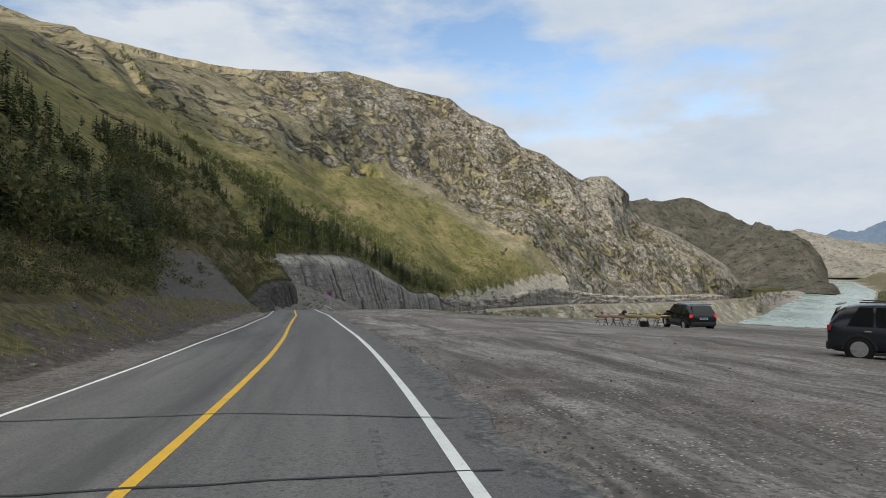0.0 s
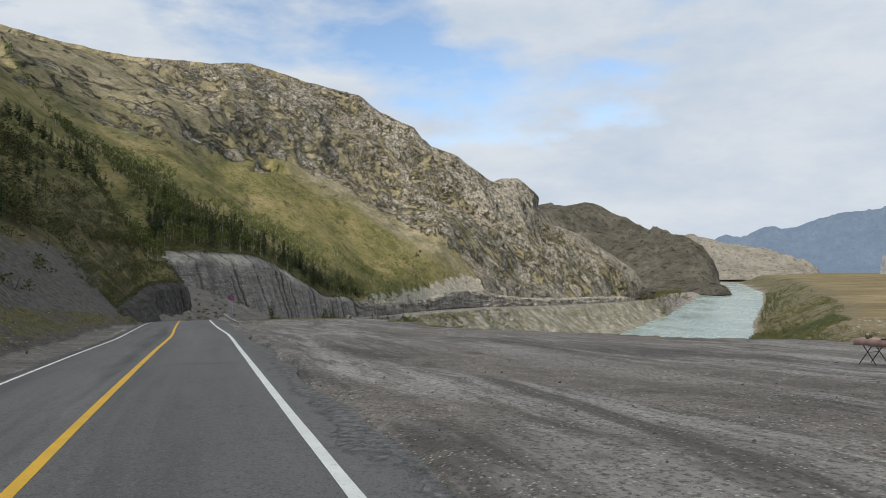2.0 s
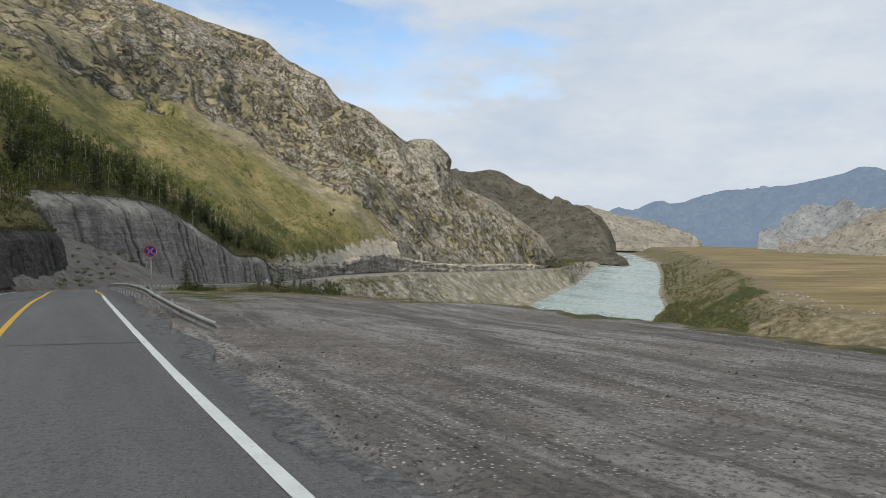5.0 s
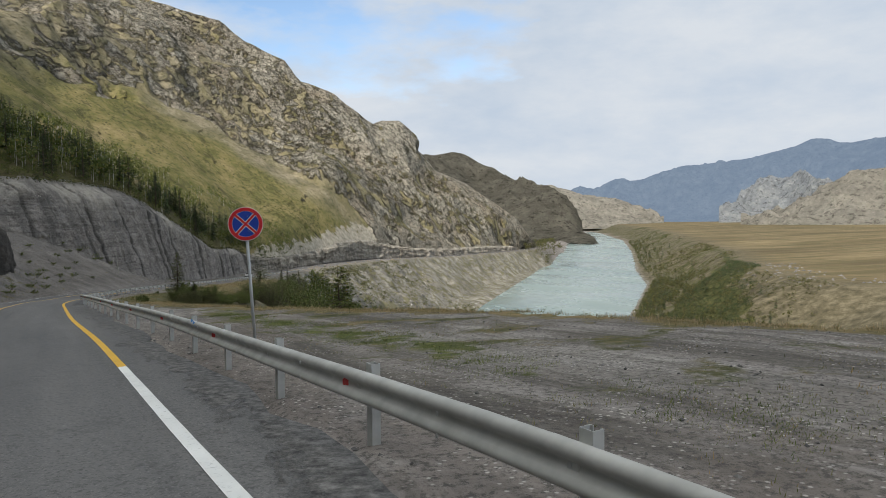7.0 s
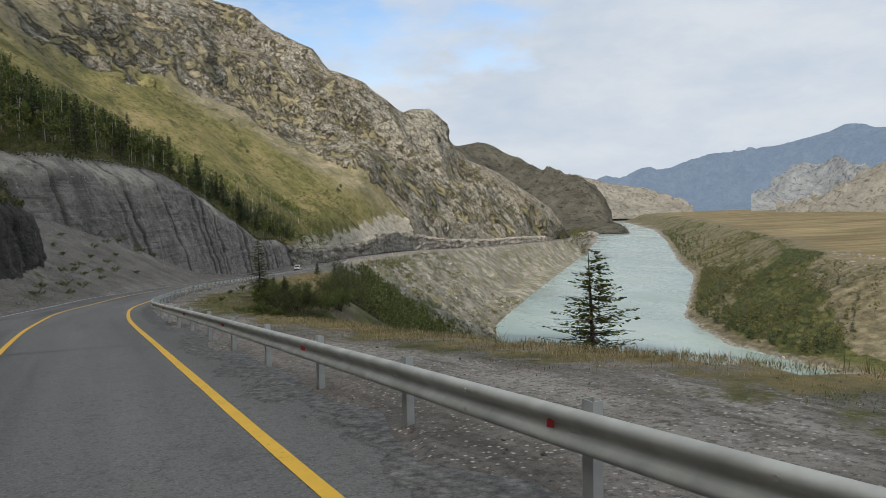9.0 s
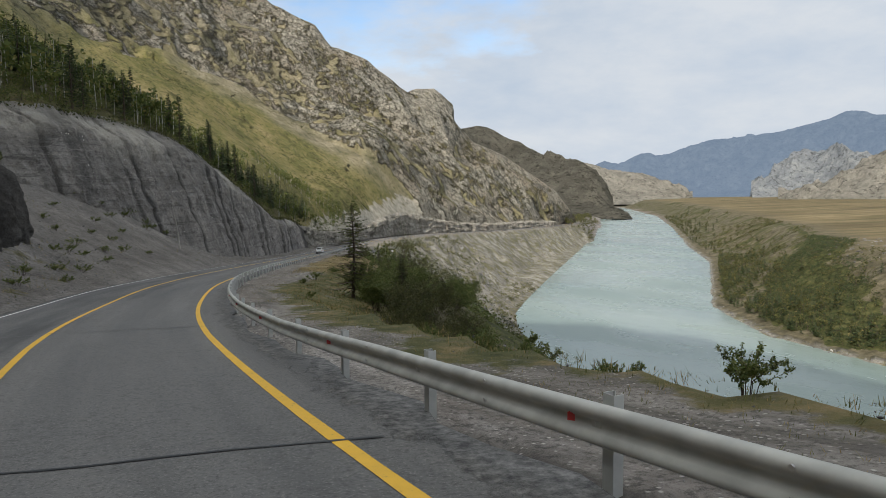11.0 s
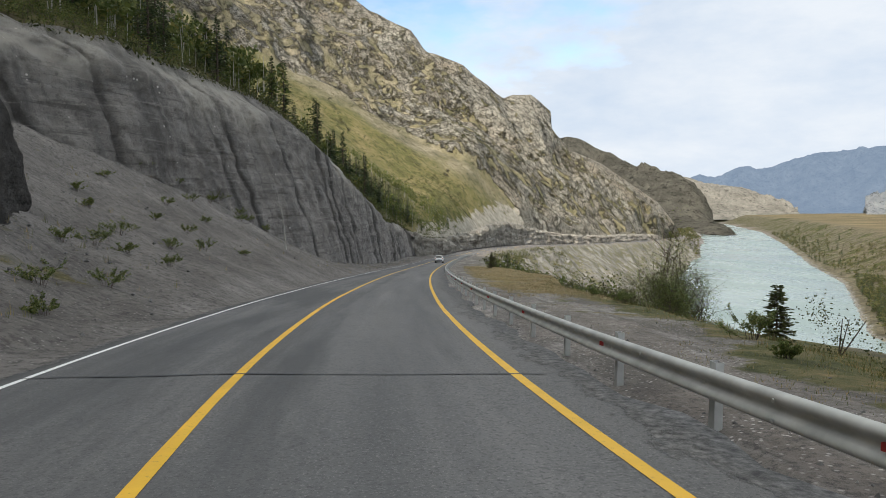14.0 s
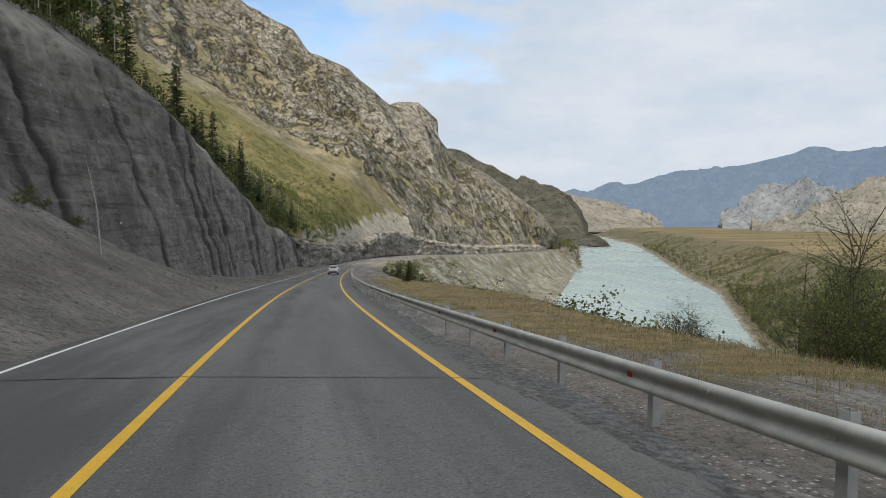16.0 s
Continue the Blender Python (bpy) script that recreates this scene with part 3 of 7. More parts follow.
def ground_height(x, y):
    st, off = road_frame(x, y)
    lev = np.interp(st, STATION, LEVEL)
    shelf = np.interp(st, [a for a, _ in SHELF], [b for _, b in SHELF])
    left = shore_x(SHORE_LEFT, y)
    right = shore_x(SHORE_RIGHT, y)
    p = np.stack([x, y, 0 * x], -1)
    rough = 0.10 * fbm(p, 6, 3) + 0.02 * fbm(p, 1.2, 2)
    z = lev - 0.08 - 0.34 * (1 - smooth(0.5, 1.15, off)) - (0.012 + 0.009 * (1 - smooth(70, 95, st))) * np.clip(off, 0, 40) + rough * smooth(0.5, 3.0, off) - 2.2 * smooth(-9.5, -13, off) * (1 - smooth(410, 425, st))
    over = np.maximum(0, off - shelf)
    bench = smooth(166, 180, st) * (1 - smooth(205, 222, st))
    drop = 0.66 * np.maximum(0, over - 9 * bench) + 0.13 * np.minimum(over, 9 * bench) + 1.4 * (1 - 0.6 * bench) * (1 - np.exp(-over / 2))
    z = np.where(off > 0, z - drop - (0.5 + 2.5 * smooth(330, 450, st)) * smooth(0, 8, over) * fbm(p, 13, 4), z)
    # the slope ends at the water; the bed lies below it
    t = np.clip((x - left + 26) / 26, 0, 1)
    z = np.maximum(z, RIVER_Z + 1.5 - 6 * t)
    z = np.where(x < left, np.minimum(z, RIVER_Z - 3 + 1.1 * (left - x)), z)
    # the far bank: a steep scrubby slope, a terrace, then the plain
    run = x - right
    bank = RIVER_Z + 1.0 + np.clip(run, 0, 20) * 0.25 + 27 * smooth(15, 95, run + 10 * fbm(p, 60, 3))
    plain_z = bank + 8 * smooth(90, 420, run) + 12 * smooth(500, 2600, run) + 1.2 * fbm(p, 160, 3) * smooth(20, 200, run)
    z = np.where(run > 0, np.maximum(plain_z, RIVER_Z - 4), np.where(x > left, np.maximum(RIVER_Z - 4, RIVER_Z + 1.0 + 0.35 * run + 0.5 * fbm(p, 7, 3) * smooth(-9, -3, run)), z))
    hill = np.maximum(0, -off - 60)
    z = np.where((off < 0) & (x < left), z - 0.1 * hill, z)
    far_flat = RIVER_Z + 4 + 30 * smooth(0, 600, np.abs(run)) + 0 * z
    z = np.where(y > 2900, far_flat, z)
    return z, st, off, shelf, run, left


def spaced(*runs):
    return np.unique(np.concatenate([np.arange(a, b, s) for a, b, s in runs]))


gx = spaced((-1600, -400, 100), (-400, -120, 20), (-120, -80, 4), (-80, 45, 0.9), (45, 120, 6), (120, 330, 2.5), (330, 400, 7), (400, 1200, 25), (1200, 5001, 120))
gy = spaced((-600, -100, 50), (-100, 0, 6), (0, 260, 1.0), (260, 420, 3), (420, 740, 4), (740, 1100, 8), (1100, 2000, 25), (2000, 5001, 100))
X, Y = np.meshgrid(gx, gy)
Z, ST, OFF, SH, RUN, LEFTX = ground_height(X, Y)
P3 = np.stack([X, Y, Z], -1)
over = OFF - SH
verge = smooth(88, 105, ST)
grass = smooth(-3.0, -0.5, over + 1.2 * fbm(P3, 5, 3)) * (1 - smooth(3, 12, over)) * (1 - smooth(300, 360, ST)) * 0.75
grass = np.maximum(grass, verge * smooth(2.2, 4.5, OFF) * (0.26 + 0.20 * (1 - smooth(135, 160, ST)) + 0.30 * smooth(196, 222, ST)) * (1 - smooth(2, 9, over)) * (1 - smooth(300, 380, ST)))
moss = np.exp(-((OFF - 5.6 - 0.5 * fbm(P3, 6, 2)) / 0.75) ** 2) * smooth(94, 104, ST) * (1 - smooth(119, 125, ST))
tawny = np.maximum(smooth(-2.4, -0.8, over) * (1 - smooth(1.5, 4, over)) * verge * (1 - smooth(140, 150, ST)), smooth(203, 216, ST) * smooth(3.0, 5.5, OFF) * (1 - smooth(1, 4, over)) * (1 - smooth(300, 330, ST)))
grass = np.maximum(grass, 0.72 * np.maximum(moss, tawny))
grass = np.where(OFF < 0, 0, grass)
slope = np.maximum(smooth(0.0, 3.0, over) * (OFF > 0) * (RUN < 15), smooth(-3, 6, RUN))
slope = np.maximum(slope, 0.2 * verge * smooth(1.2, 2.6, OFF) * (OFF > 0))
field = smooth(70, 130, RUN)
scree = smooth(300, 400, ST) * smooth(-4, 2, over) * (RUN < 0) * (OFF > 0)
scrub = smooth(-5, 10, RUN) * (1 - smooth(70, 120, RUN)) * np.interp(Y, [400, 600, 900, 1500], [0.5, 0.5, 0.45, 0.5]) + smooth(3, 14, over) * (RUN < 0) * (X < LEFTX - 4) * 0.75 * (1 - smooth(330, 430, Y))
patch_mid, patch_half = np.interp(Y, [375, 470, 527, 610], [12, 40, 64, 78]), np.interp(Y, [370, 395, 470, 540, 620], [2, 12, 27, 24, 2])
patch = smooth(0.12, -0.12, np.abs(RUN - patch_mid) / patch_half - 1 + 0.5 * fbm(P3, 24, 4)) * (RUN > 0)
scrub = np.where(Y < 640, scrub * (1 - 0.55 * smooth(0, 14, RUN - patch_mid) * (1 - smooth(60, 90, RUN - patch_mid))), scrub)
scrub = np.maximum(scrub, 0.9 * patch * (RUN > 0))
ground = grid_mesh("ground", P3, GROUND, True, dict(st=ST, off=OFF, grass=grass, slope=slope, field=field, scrub=scrub, scree=scree, moss=moss, tawny=tawny))
tagged(ground, "grey gravel lay-by, grassy verge and dry valley floor", "ground", kind="stuff")
ground["kind"] = "structure"

ry = np.arange(-300, 2901, 40.0)
rx = np.linspace(-0.12, 1.12, 14)
xl, xr = shore_x(SHORE_LEFT, ry), shore_x(SHORE_RIGHT, ry)
wv = np.stack([xl[:, None] + (xr - xl)[:, None] * rx[None], np.repeat(ry[:, None], 14, 1), np.full((len(ry), 14), RIVER_Z)], -1)
tagged(grid_mesh("water", wv, WATER), "milky turquoise river flowing through the valley", "river", kind="structure")

# ---------------------------------------------------------------- the road
rs = np.concatenate([np.arange(-60, 330, 1.0), np.arange(330, 1100, 6.0)])


def road_strip(name, stations, offs, material, up, masks=None):
    """A ribbon along the road; offs: offsets to the right for each column, scalars or arrays by station."""
    cols = [road_pos(stations, o, up) for o in offs]
    return grid_mesh(name, np.stack(cols, 1), material, True, masks)


lane, lane_l = np.interp(rs, STATION, LANE), np.interp(rs, STATION, LANE_LEFT)
pr = np.stack([rs * 0.9, 0 * rs, 0 * rs], -1)
right_rim = 1.0 + 0.25 * fbm(pr, 1.5, 3) + np.interp(rs, [90, 110, 330], [0, 0.25, 0.25])
left_rim = -lane - lane_l - 0.55 - 0.12 * fbm(pr + 50, 2.0, 3)
cols = [left_rim - 0.05, left_rim, -lane - lane_l, -lane - lane_l / 2, -lane - 0.5, -lane, -lane + 0.9, -lane / 2, 0 * rs, right_rim * 0.5, right_rim, right_rim + 0.05]
ups = [-0.12, -0.01, 0, 0, 0, 0, 0, 0, 0, -0.01, -0.03, -0.12]
rv = np.stack([road_pos(rs, o, u) for o, u in zip(cols, ups)], 1)
worn = np.zeros(rv.shape[:2])
worn[:, 8] = 0.02
worn[:, 9] = 0.45
worn[:, 10:] = 0.85
band = np.zeros(rv.shape[:2])
band[:, 0:2] = 0.85
band[:, 2] = 0.6
band[:, 3] = 0.36 + 0.25 * smooth(150, 180, rs)
band[:, 4] = 0.62
band[:, 5] = 0.15 + 0.2 * smooth(160, 180, rs)
band[:, 6] = 0.1 + 0.45 * smooth(165, 182, rs)
worn[:, :2] = 0.8
road = tagged(grid_mesh("road", rv, ASPHALT, True, dict(worn=worn, band=band, st=np.repeat(rs[:, None], rv.shape[1], 1), off=np.stack([np.broadcast_to(o, rs.shape) for o in cols], 1))), "two-lane worn grey asphalt road running downhill", "road", kind="structure")


def paint_line(label, stations, off, width, material):
    o = np.interp(stations, rs, np.broadcast_to(off, rs.shape))
    w = width / 2 * (1 + 0.05 * vnoise(np.stack([stations, 0 * stations, 0 * stations], -1) * 1.7))
    ob = road_strip("road_line", stations, (o - w, o + w), material, 0.006)
    ob.parent = road
    return tagged(ob, label)


paint_line("solid yellow centre line", rs, -lane, 0.15, YELLOW)
paint_line("solid white edge line", rs, -lane - lane_l, 0.11, WHITE)
paint_line("solid white edge line", rs[rs <= 105], 0, 0.15, WHITE)
paint_line("solid yellow edge line", rs[(rs >= 105)], 0, 0.15, YELLOW)

# ---------------------------------------------------------------- left bank, cliffs, mountain
U = np.arange(23.0)
FOOT = [(0, -7, -60, 1.2), (1, -14, -4, 0.2), (2, -22.5, 22, -0.6), (3, -32.5, 48, -1.6), (4, -45, 80, -3.6), (4.7, -52, 108, -5.2), (5.2, -63.5, 128, -5.4), (5.6, -71, 148, -4.4), (6.2, -79, 170, -3.2),
        (6.7, -83.5, 192, -2.8), (7, -85.5, 204, -3.3), (7.2, -90, 211, -3.0), (7.5, -101, 219, 0), (7.7, -102, 226, 4.0), (8, -96.5, 237, 5.2), (8.5, -94.5, 250, 5.6), (9, -91.5, 264, 5.4),
        (10, -87.5, 282, 3.4), (11, -80, 320, -7), (12, -77, 343, -13), (13, -76, 385, -15), (14, -67, 419, -21), (15, -49, 521, -24)]
FOOT += [(16, -18, 633, -20), (17, 12, 692, -26), (18, 42, 740, -32), (19, 84, 802, -36), (20, 122, 865, -38), (21, 167, 940, -40), (22, 217, 1020, -44), (23, 262, 1095, -50)]
LOW = [(-40, -50, 18), (-38, 8, 9), (-45, 38, 8), (-52, 76, 3.5), (-70, 105, 10), (-82, 140, 9), (-90, 180, 8), (-107, 225, 10), (-118, 262, 20), (-134, 308, 31), (-130, 360, 26),
       (-125, 420, 20), (-107, 476, 15.5), (-88, 540, 10), (-68, 600, 12), (-48, 680, 25), (-34, 746, 47), (10, 800, 32), (45, 850, 22), (85, 885, 5), (120, 930, -5), (178, 978, -30), (222, 1030, -42), (266, 1100, -50)]
MID = [(-160, 0, 85), (-120, 60, 58), (-115, 105, 48), (-105, 130, 33), (-130, 180, 42), (-150, 230, 50), (-165, 270, 54), (-178, 300, 60), (-188, 320, 63), (-190, 390, 65), (-195, 470, 72),
       (-197, 531, 74), (-190, 625, 89), (-178, 720, 100), (-131, 881, 126), (-100, 900, 122), (-52, 885, 105), (14, 905, 72), (50, 965, 72), (90, 965, 40), (128, 1000, 30), (198, 1012, -20), (230, 1042, -38), (270, 1108, -49)]
CREST = [(0, -900, 100, 380), (1.5, -1150, 500, 430), (3, -1163, 947, 448), (5, -993, 1057, 459), (6, -905, 1068, 423), (8, -727, 1077, 374), (9.5, -582, 1106, 342), (11, -440, 1116, 328),
         (12, -348, 1075, 316), (13, -265, 1057, 286), (14, -174, 1036, 257), (14.4, -142, 1030, 230), (15, -90, 1026, 205), (15.4, -70, 1008, 176), (16, -27, 1007, 160), (16.8, 6, 1020, 136),
         (17.3, 26, 1040, 124), (17.6, 39, 1054, 132), (18, 62, 1058, 134), (18.6, 88, 1058, 113), (19, 92, 1071, 93), (19.6, 119, 1077, 65), (20, 161, 1080, 47), (20.6, 203, 1080, 19)]
CREST += [(21, 237, 1075, -6), (22, 258, 1075, -32), (23, 285, 1130, -48)]


def rows_at(table, u):
    return spline([(k, *p) for k, p in enumerate(table)], u)


mu = np.concatenate([np.arange(0, 6, 0.04), np.arange(6, 14, 0.028), np.arange(14, 23.001, 0.025)])
f_, l_, m_ = spline(FOOT, mu), rows_at(LOW, mu), rows_at(MID, mu)
k_ = np.array(CREST)
c_ = np.stack([np.interp(mu, k_[:, 0], k_[:, i]) for i in (1, 2, 3)], 1)
back = c_ + np.array([60, 420, -160]) * np.interp(mu, [0, 3, 19, 21, 23], [0.2, 1, 1, 0.4, 0.05])[:, None] + np.array([-1, 0, 0]) * np.interp(mu, [0, 4, 14], [500, 300, 0])[:, None]
mv = np.concatenate([np.linspace(0, 1, 56), np.linspace(1, 2, 90)[1:], np.linspace(2, 3, 140)[1:], np.linspace(3, 4, 20)[1:]])
stack = np.stack([f_, l_, m_, c_, back], 1)
H = []
for rows5 in stack:
    run = np.r_[0, np.cumsum(np.linalg.norm(np.diff(rows5, axis=0), axis=1))]
    H.append(spline(np.c_[run, rows5], np.interp(mv, np.arange(5), run)))
H = np.array(H)
top_z = np.maximum(c_[:, 2], m_[:, 2])[:, None]
H[..., 2] = np.minimum(H[..., 2], np.where(mv[None] >= 2.0, np.where(mv[None] > 3.0, c_[:, 2:3], top_z), 1e9))
uu, vv = np.meshgrid(mu, mv, indexing="ij")
crest_line = smooth(2.75, 3.0, vv) * (1 - smooth(3.0, 3.15, vv))
GRASS_TOP = [(0, 2.1), (4, 2.05), (8, 2.06), (10, 1.98), (11.5, 2.04), (12.75, 2.08), (13.35, 1.9), (13.8, 1.53), (14.85, 1.08), (16.2, 0.38), (16.75, 0.0), (17.2, -0.4), (23, -0.5)]
edge_v = np.interp(uu, [a for a, _ in GRASS_TOP], [b for _, b in GRASS_TOP])
cover = np.interp(uu, [0, 5, 9, 11, 13, 15, 17, 23], [0.40, 0.44, 0.47, 0.5, 0.58, 0.62, 0.66, 0.68]) - 0.10 * smooth(2.6, 3.0, vv) * (uu < 13)
rock = 0.12 + (cover - 0.12) * smooth(-0.06, 0.07, vv - edge_v + 0.10 * fbm(H, 60, 4))
rock = rock + 0.75 * np.exp(-((uu - 12.1) / 0.42) ** 2 - ((vv - 1.99) / 0.045) ** 2) + 0.14 * np.exp(-((uu - 17.8) / 0.9) ** 2 - ((vv - 2.5) / 0.5) ** 2)
rock = rock + 0.16 * fbm(H + 900, 150, 3) * smooth(0.2, 0.5, rock) - 0.13 * smooth(0.3, 0.5, rock) * (1 - smooth(6.5, 10.5, uu))
dry = np.maximum(smooth(-0.05, 0.15, vv - edge_v), smooth(-0.42, -0.10, vv - edge_v + 0.12 * fbm(H, 40, 3)) * smooth(12.4, 13.2, uu)) * (1 - 0.3 * smooth(14, 17, uu))
pale = smooth(0.35, 0.0, vv) * smooth(13.2, 14.2, uu) * 0.9
earth = np.maximum((1 - smooth(5.5, 7.0, uu)) * (1 - smooth(1.0, 1.6, vv)), smooth(6.0, 7.5, uu) * (1 - smooth(12, 14.5, uu)) * (1 - smooth(0.25, 0.9, vv)) * 0.8)
grit = smooth(2.9, 3.6, uu) * (1 - smooth(5.0, 5.6, uu)) * (1 - smooth(0.35, 0.85, vv)) * 0.85
far = np.linalg.norm(H[..., :2], axis=-1)
amp = np.interp(far, [60, 200, 350, 600, 1000], [0.25, 0.8, 5, 9, 13])
gully = smooth(1.7, 2.2, vv) * (1 - smooth(2.45, 2.75, vv)) * (1 - 0.6 * smooth(15.5, 17, uu))
relief = ((ridged(H * np.array([1, 1, 0.4]), 170, 2, 0.5) - 0.5) * (0.75 + 1.9 * gully) + (ridged(H, 45, 4, 0.5) - 0.7) * 0.42) * smooth(0.1, 0.6, rock) + 0.30 * fbm(H, 80, 3)
relief = np.where(relief > 0, relief * (1 - 0.92 * smooth(2.15, 2.6, vv)), relief)
keep = (1 - 0.9 * crest_line) * smooth(0, 0.12, vv)
along = np.r_[0, np.cumsum(np.linalg.norm(np.diff(m_, axis=0), axis=1))][:, None] + 0 * vv
ribs = np.stack([along + 40 * fbm(H, 120, 2), 55 * vv, 0 * vv], -1)
cut = (0.5 * (1 - ridged(ribs, 130, 1)) + 0.30 * (1 - ridged(ribs + 300, 48, 2, 0.5))) * smooth(0.25, 0.6, rock) * (1 - crest_line) * smooth(1.0, 1.6, vv)
across, up_ = np.gradient(H, axis=0), np.gradient(H, axis=1)
out_ = np.cross(up_, across)
out_ /= np.linalg.norm(out_, axis=-1)[..., None] + 1e-9
out_ *= np.sign(out_[..., 2:3])
H -= out_ * (np.interp(far, [250, 500, 1000], [0, 5, 13]) * cut * (1 - smooth(16.3, 17.2, uu)))[..., None]
H[..., 2] += amp * relief * keep
H[..., 0] += 0.5 * amp * fbm(H + 200, 40, 3) * rock * keep
H[..., 2] += np.interp(far, [100, 900], [0.3, 3.0]) * (fbm(H, 26, 3, 0.5)) * 0.55 * crest_line
level_ = np.hypot(H[..., 0], H[..., 1])
skyline = 1.8 + level_ * ((c_[:, 2] - 1.8) / np.hypot(c_[:, 0], c_[:, 1]))[:, None] * 0.985 - 1.0
H[..., 2] = np.where((uu < 13.5) & (uu > 2.5) & (vv > 1.9) & (vv < 2.97), np.minimum(H[..., 2], skyline), H[..., 2])
mountain = tagged(grid_mesh("mountain", H, MOUNTAIN, True, dict(rock=rock, pale=pale, earth=earth, dry=dry, grit=grit), flip=True), "rocky mountain with grassy lower slopes above the road", "mountain", kind="structure")
mountain["kind"] = "structure"

# Unseen slope behind the start, added and steepened to keep sun off the road.
by = np.arange(-640, -34, 12.0)
bd = np.concatenate([np.arange(0, 200, 10.0), np.arange(200, 900, 40.0)])
bx = np.interp(by, [-640, -142, -60, -20], [225, 38, 8, -8])
BX, BD = bx[:, None] - bd[None], np.repeat(bd[None], len(by), 0)
BZ = np.interp(by, [-640, -60], [40, 2])[:, None] + np.interp(BD, [0, 12, 110, 200, 900], [0, 8, 142, 205, 430])
behind = np.stack([BX, np.repeat(by[:, None], len(bd), 1), BZ], -1)
behind[..., 2] += smooth(5, 60, BD) * 9 * fbm(behind, 60, 4)
zero = np.zeros(BD.shape)
tagged(grid_mesh("mountain", behind, MOUNTAIN, True, dict(rock=zero + 0.3, pale=zero, earth=smooth(200, 0, BD), dry=zero, grit=zero), flip=True), "unseen steep valley side added behind the road to shade it", "mountain", kind="structure")

BASE_FAR = [(7.5, -97, 222, -5), (8, -90.5, 238, -9), (8.5, -85, 252, -13.5), (9.2, -80.5, 268, -17), (10, -78.5, 285, -19.5), (11, -76, 320, -22), (12, -74.5, 345, -24), (13, -73, 385, -26),
            (14, -64, 419, -27.5), (15, -46, 521, -31.5), (16, -14, 633, -35.5), (17, 16, 690, -38.5), (18, 46, 740, -41), (19, 88, 802, -43.5), (20, 126, 865, -46), (21, 171, 940, -48), (22, 221, 1020, -50)]
BASE_NEAR = [(4.7, -51, 110, -6.2), (5.2, -60, 128, -8), (5.6, -66, 148, -9.2), (6.2, -74, 168, -10.5), (6.7, -79.5, 190, -12), (7, -82.5, 204, -12.8), (7.2, -86, 210, -11), (7.5, -98, 219, -6)]


def cliff(label, base, u, nv, flute, over_top, material, rough_=0.12, spacing=6.0):
    """A rock face of uneven buttresses parted by clefts, leaning back to a broken rim."""
    b, t = spline(base, u), spline(FOOT, u)
    v = np.linspace(0, 1, nv)
    lean = 0.72 * v + 0.28 * smooth(0.80, 1.0, v)
    g = b[:, None] + (t - b)[:, None] * np.stack([lean, lean, v], -1)[None]
    d = np.gradient(b, axis=0)
    nrm = np.stack([d[:, 1], -d[:, 0], 0 * d[:, 0]], 1)
    nrm /= np.linalg.norm(nrm, axis=1)[:, None] + 1e-9
    bulge = (0.6 + 0.4 * smooth(0, 0.25, v)) * (1 - smooth(0.9, 1.0, v))
    run = np.r_[0, np.cumsum(np.linalg.norm(np.diff(b[:, :2], axis=0), axis=1))]
    rs_ = np.random.default_rng(int(abs(b[0, 1])))
    joints = np.cumsum(rs_.uniform(0.45, 1.6, int(run[-1] / spacing * 1.1) + 4)) * spacing - spacing
    step, gap = rs_.uniform(-0.9, 0.9, len(joints)), rs_.uniform(0.2, 1.5, len(joints)) ** 1.5
    s = run[:, None] + 0.9 * flute * fbm(g * np.array([1, 1, 0.35]), 5, 3)
    j = np.clip(np.searchsorted(joints, s.ravel()).reshape(s.shape) - 1, 0, len(joints) - 2)
    lo, hi = s - joints[j], joints[j + 1] - s
    near_, side = np.minimum(lo, hi), np.where(lo < hi, j, j + 1)
    width = joints[j + 1] - joints[j]
    depth = 0.25 * (1 - (2 * lo / width - 1) ** 6) + 0.55 * step[j] * smooth(0, 0.5, near_) - 0.8 * gap[side] * np.exp(-(near_ / 0.28) ** 2) * (0.4 + 0.6 * smooth(-0.5, 0.4, fbm(g, 7, 2)))
    rill = ridged(np.stack([s, 0.12 * g[..., 2], 0 * s], -1), 2.2, 2) * smooth(0.5, 0.9, v)[None]
    ledge = vnoise(np.stack([s * 0.10, 0 * s, g[..., 2] * 0.75], -1)) * 0.35
    depth = flute * (depth + 0.3 * rill + 0.6 * ledge) + rough_ * (fbm(g, 3.0, 4, 0.6) + 0.5 * fbm(g, 0.9, 2, 0.6))
    run2 = g[..., 1] * 0.96 + g[..., 0] * 0.28
    g += nrm[:, None] * (depth * bulge[None])[..., None]
    g[:, -4:, 2] += 0.05 + 0.5 * np.abs(fbm(g[:, -4:], 5, 3))
    tail = np.stack([g[:, -1] - nrm * 2.5 + np.array([0, 0, 0.1]), g[:, -1] - nrm * 6 - np.array([0, 0, 2.5])], 1)
    g, v, run2 = np.concatenate([g, tail], 1), np.r_[v, 1, 1], np.concatenate([run2, run2[:, -2:]], 1)
    stain = np.concatenate([gap[side] * np.exp(-(near_ / 0.9) ** 2), 0 * s[:, -2:]], 1)
    pale = (smooth(0.60, 0.82, v) * (1 - 0.6 * smooth(0.94, 0.99, v)))[None] * smooth(-0.5, 0.3, fbm(g, 12, 3)) * over_top
    return tagged(grid_mesh("cliff", g, material, True, dict(pale=pale, run=run2, stain=stain)), label, "cliff", kind="structure")


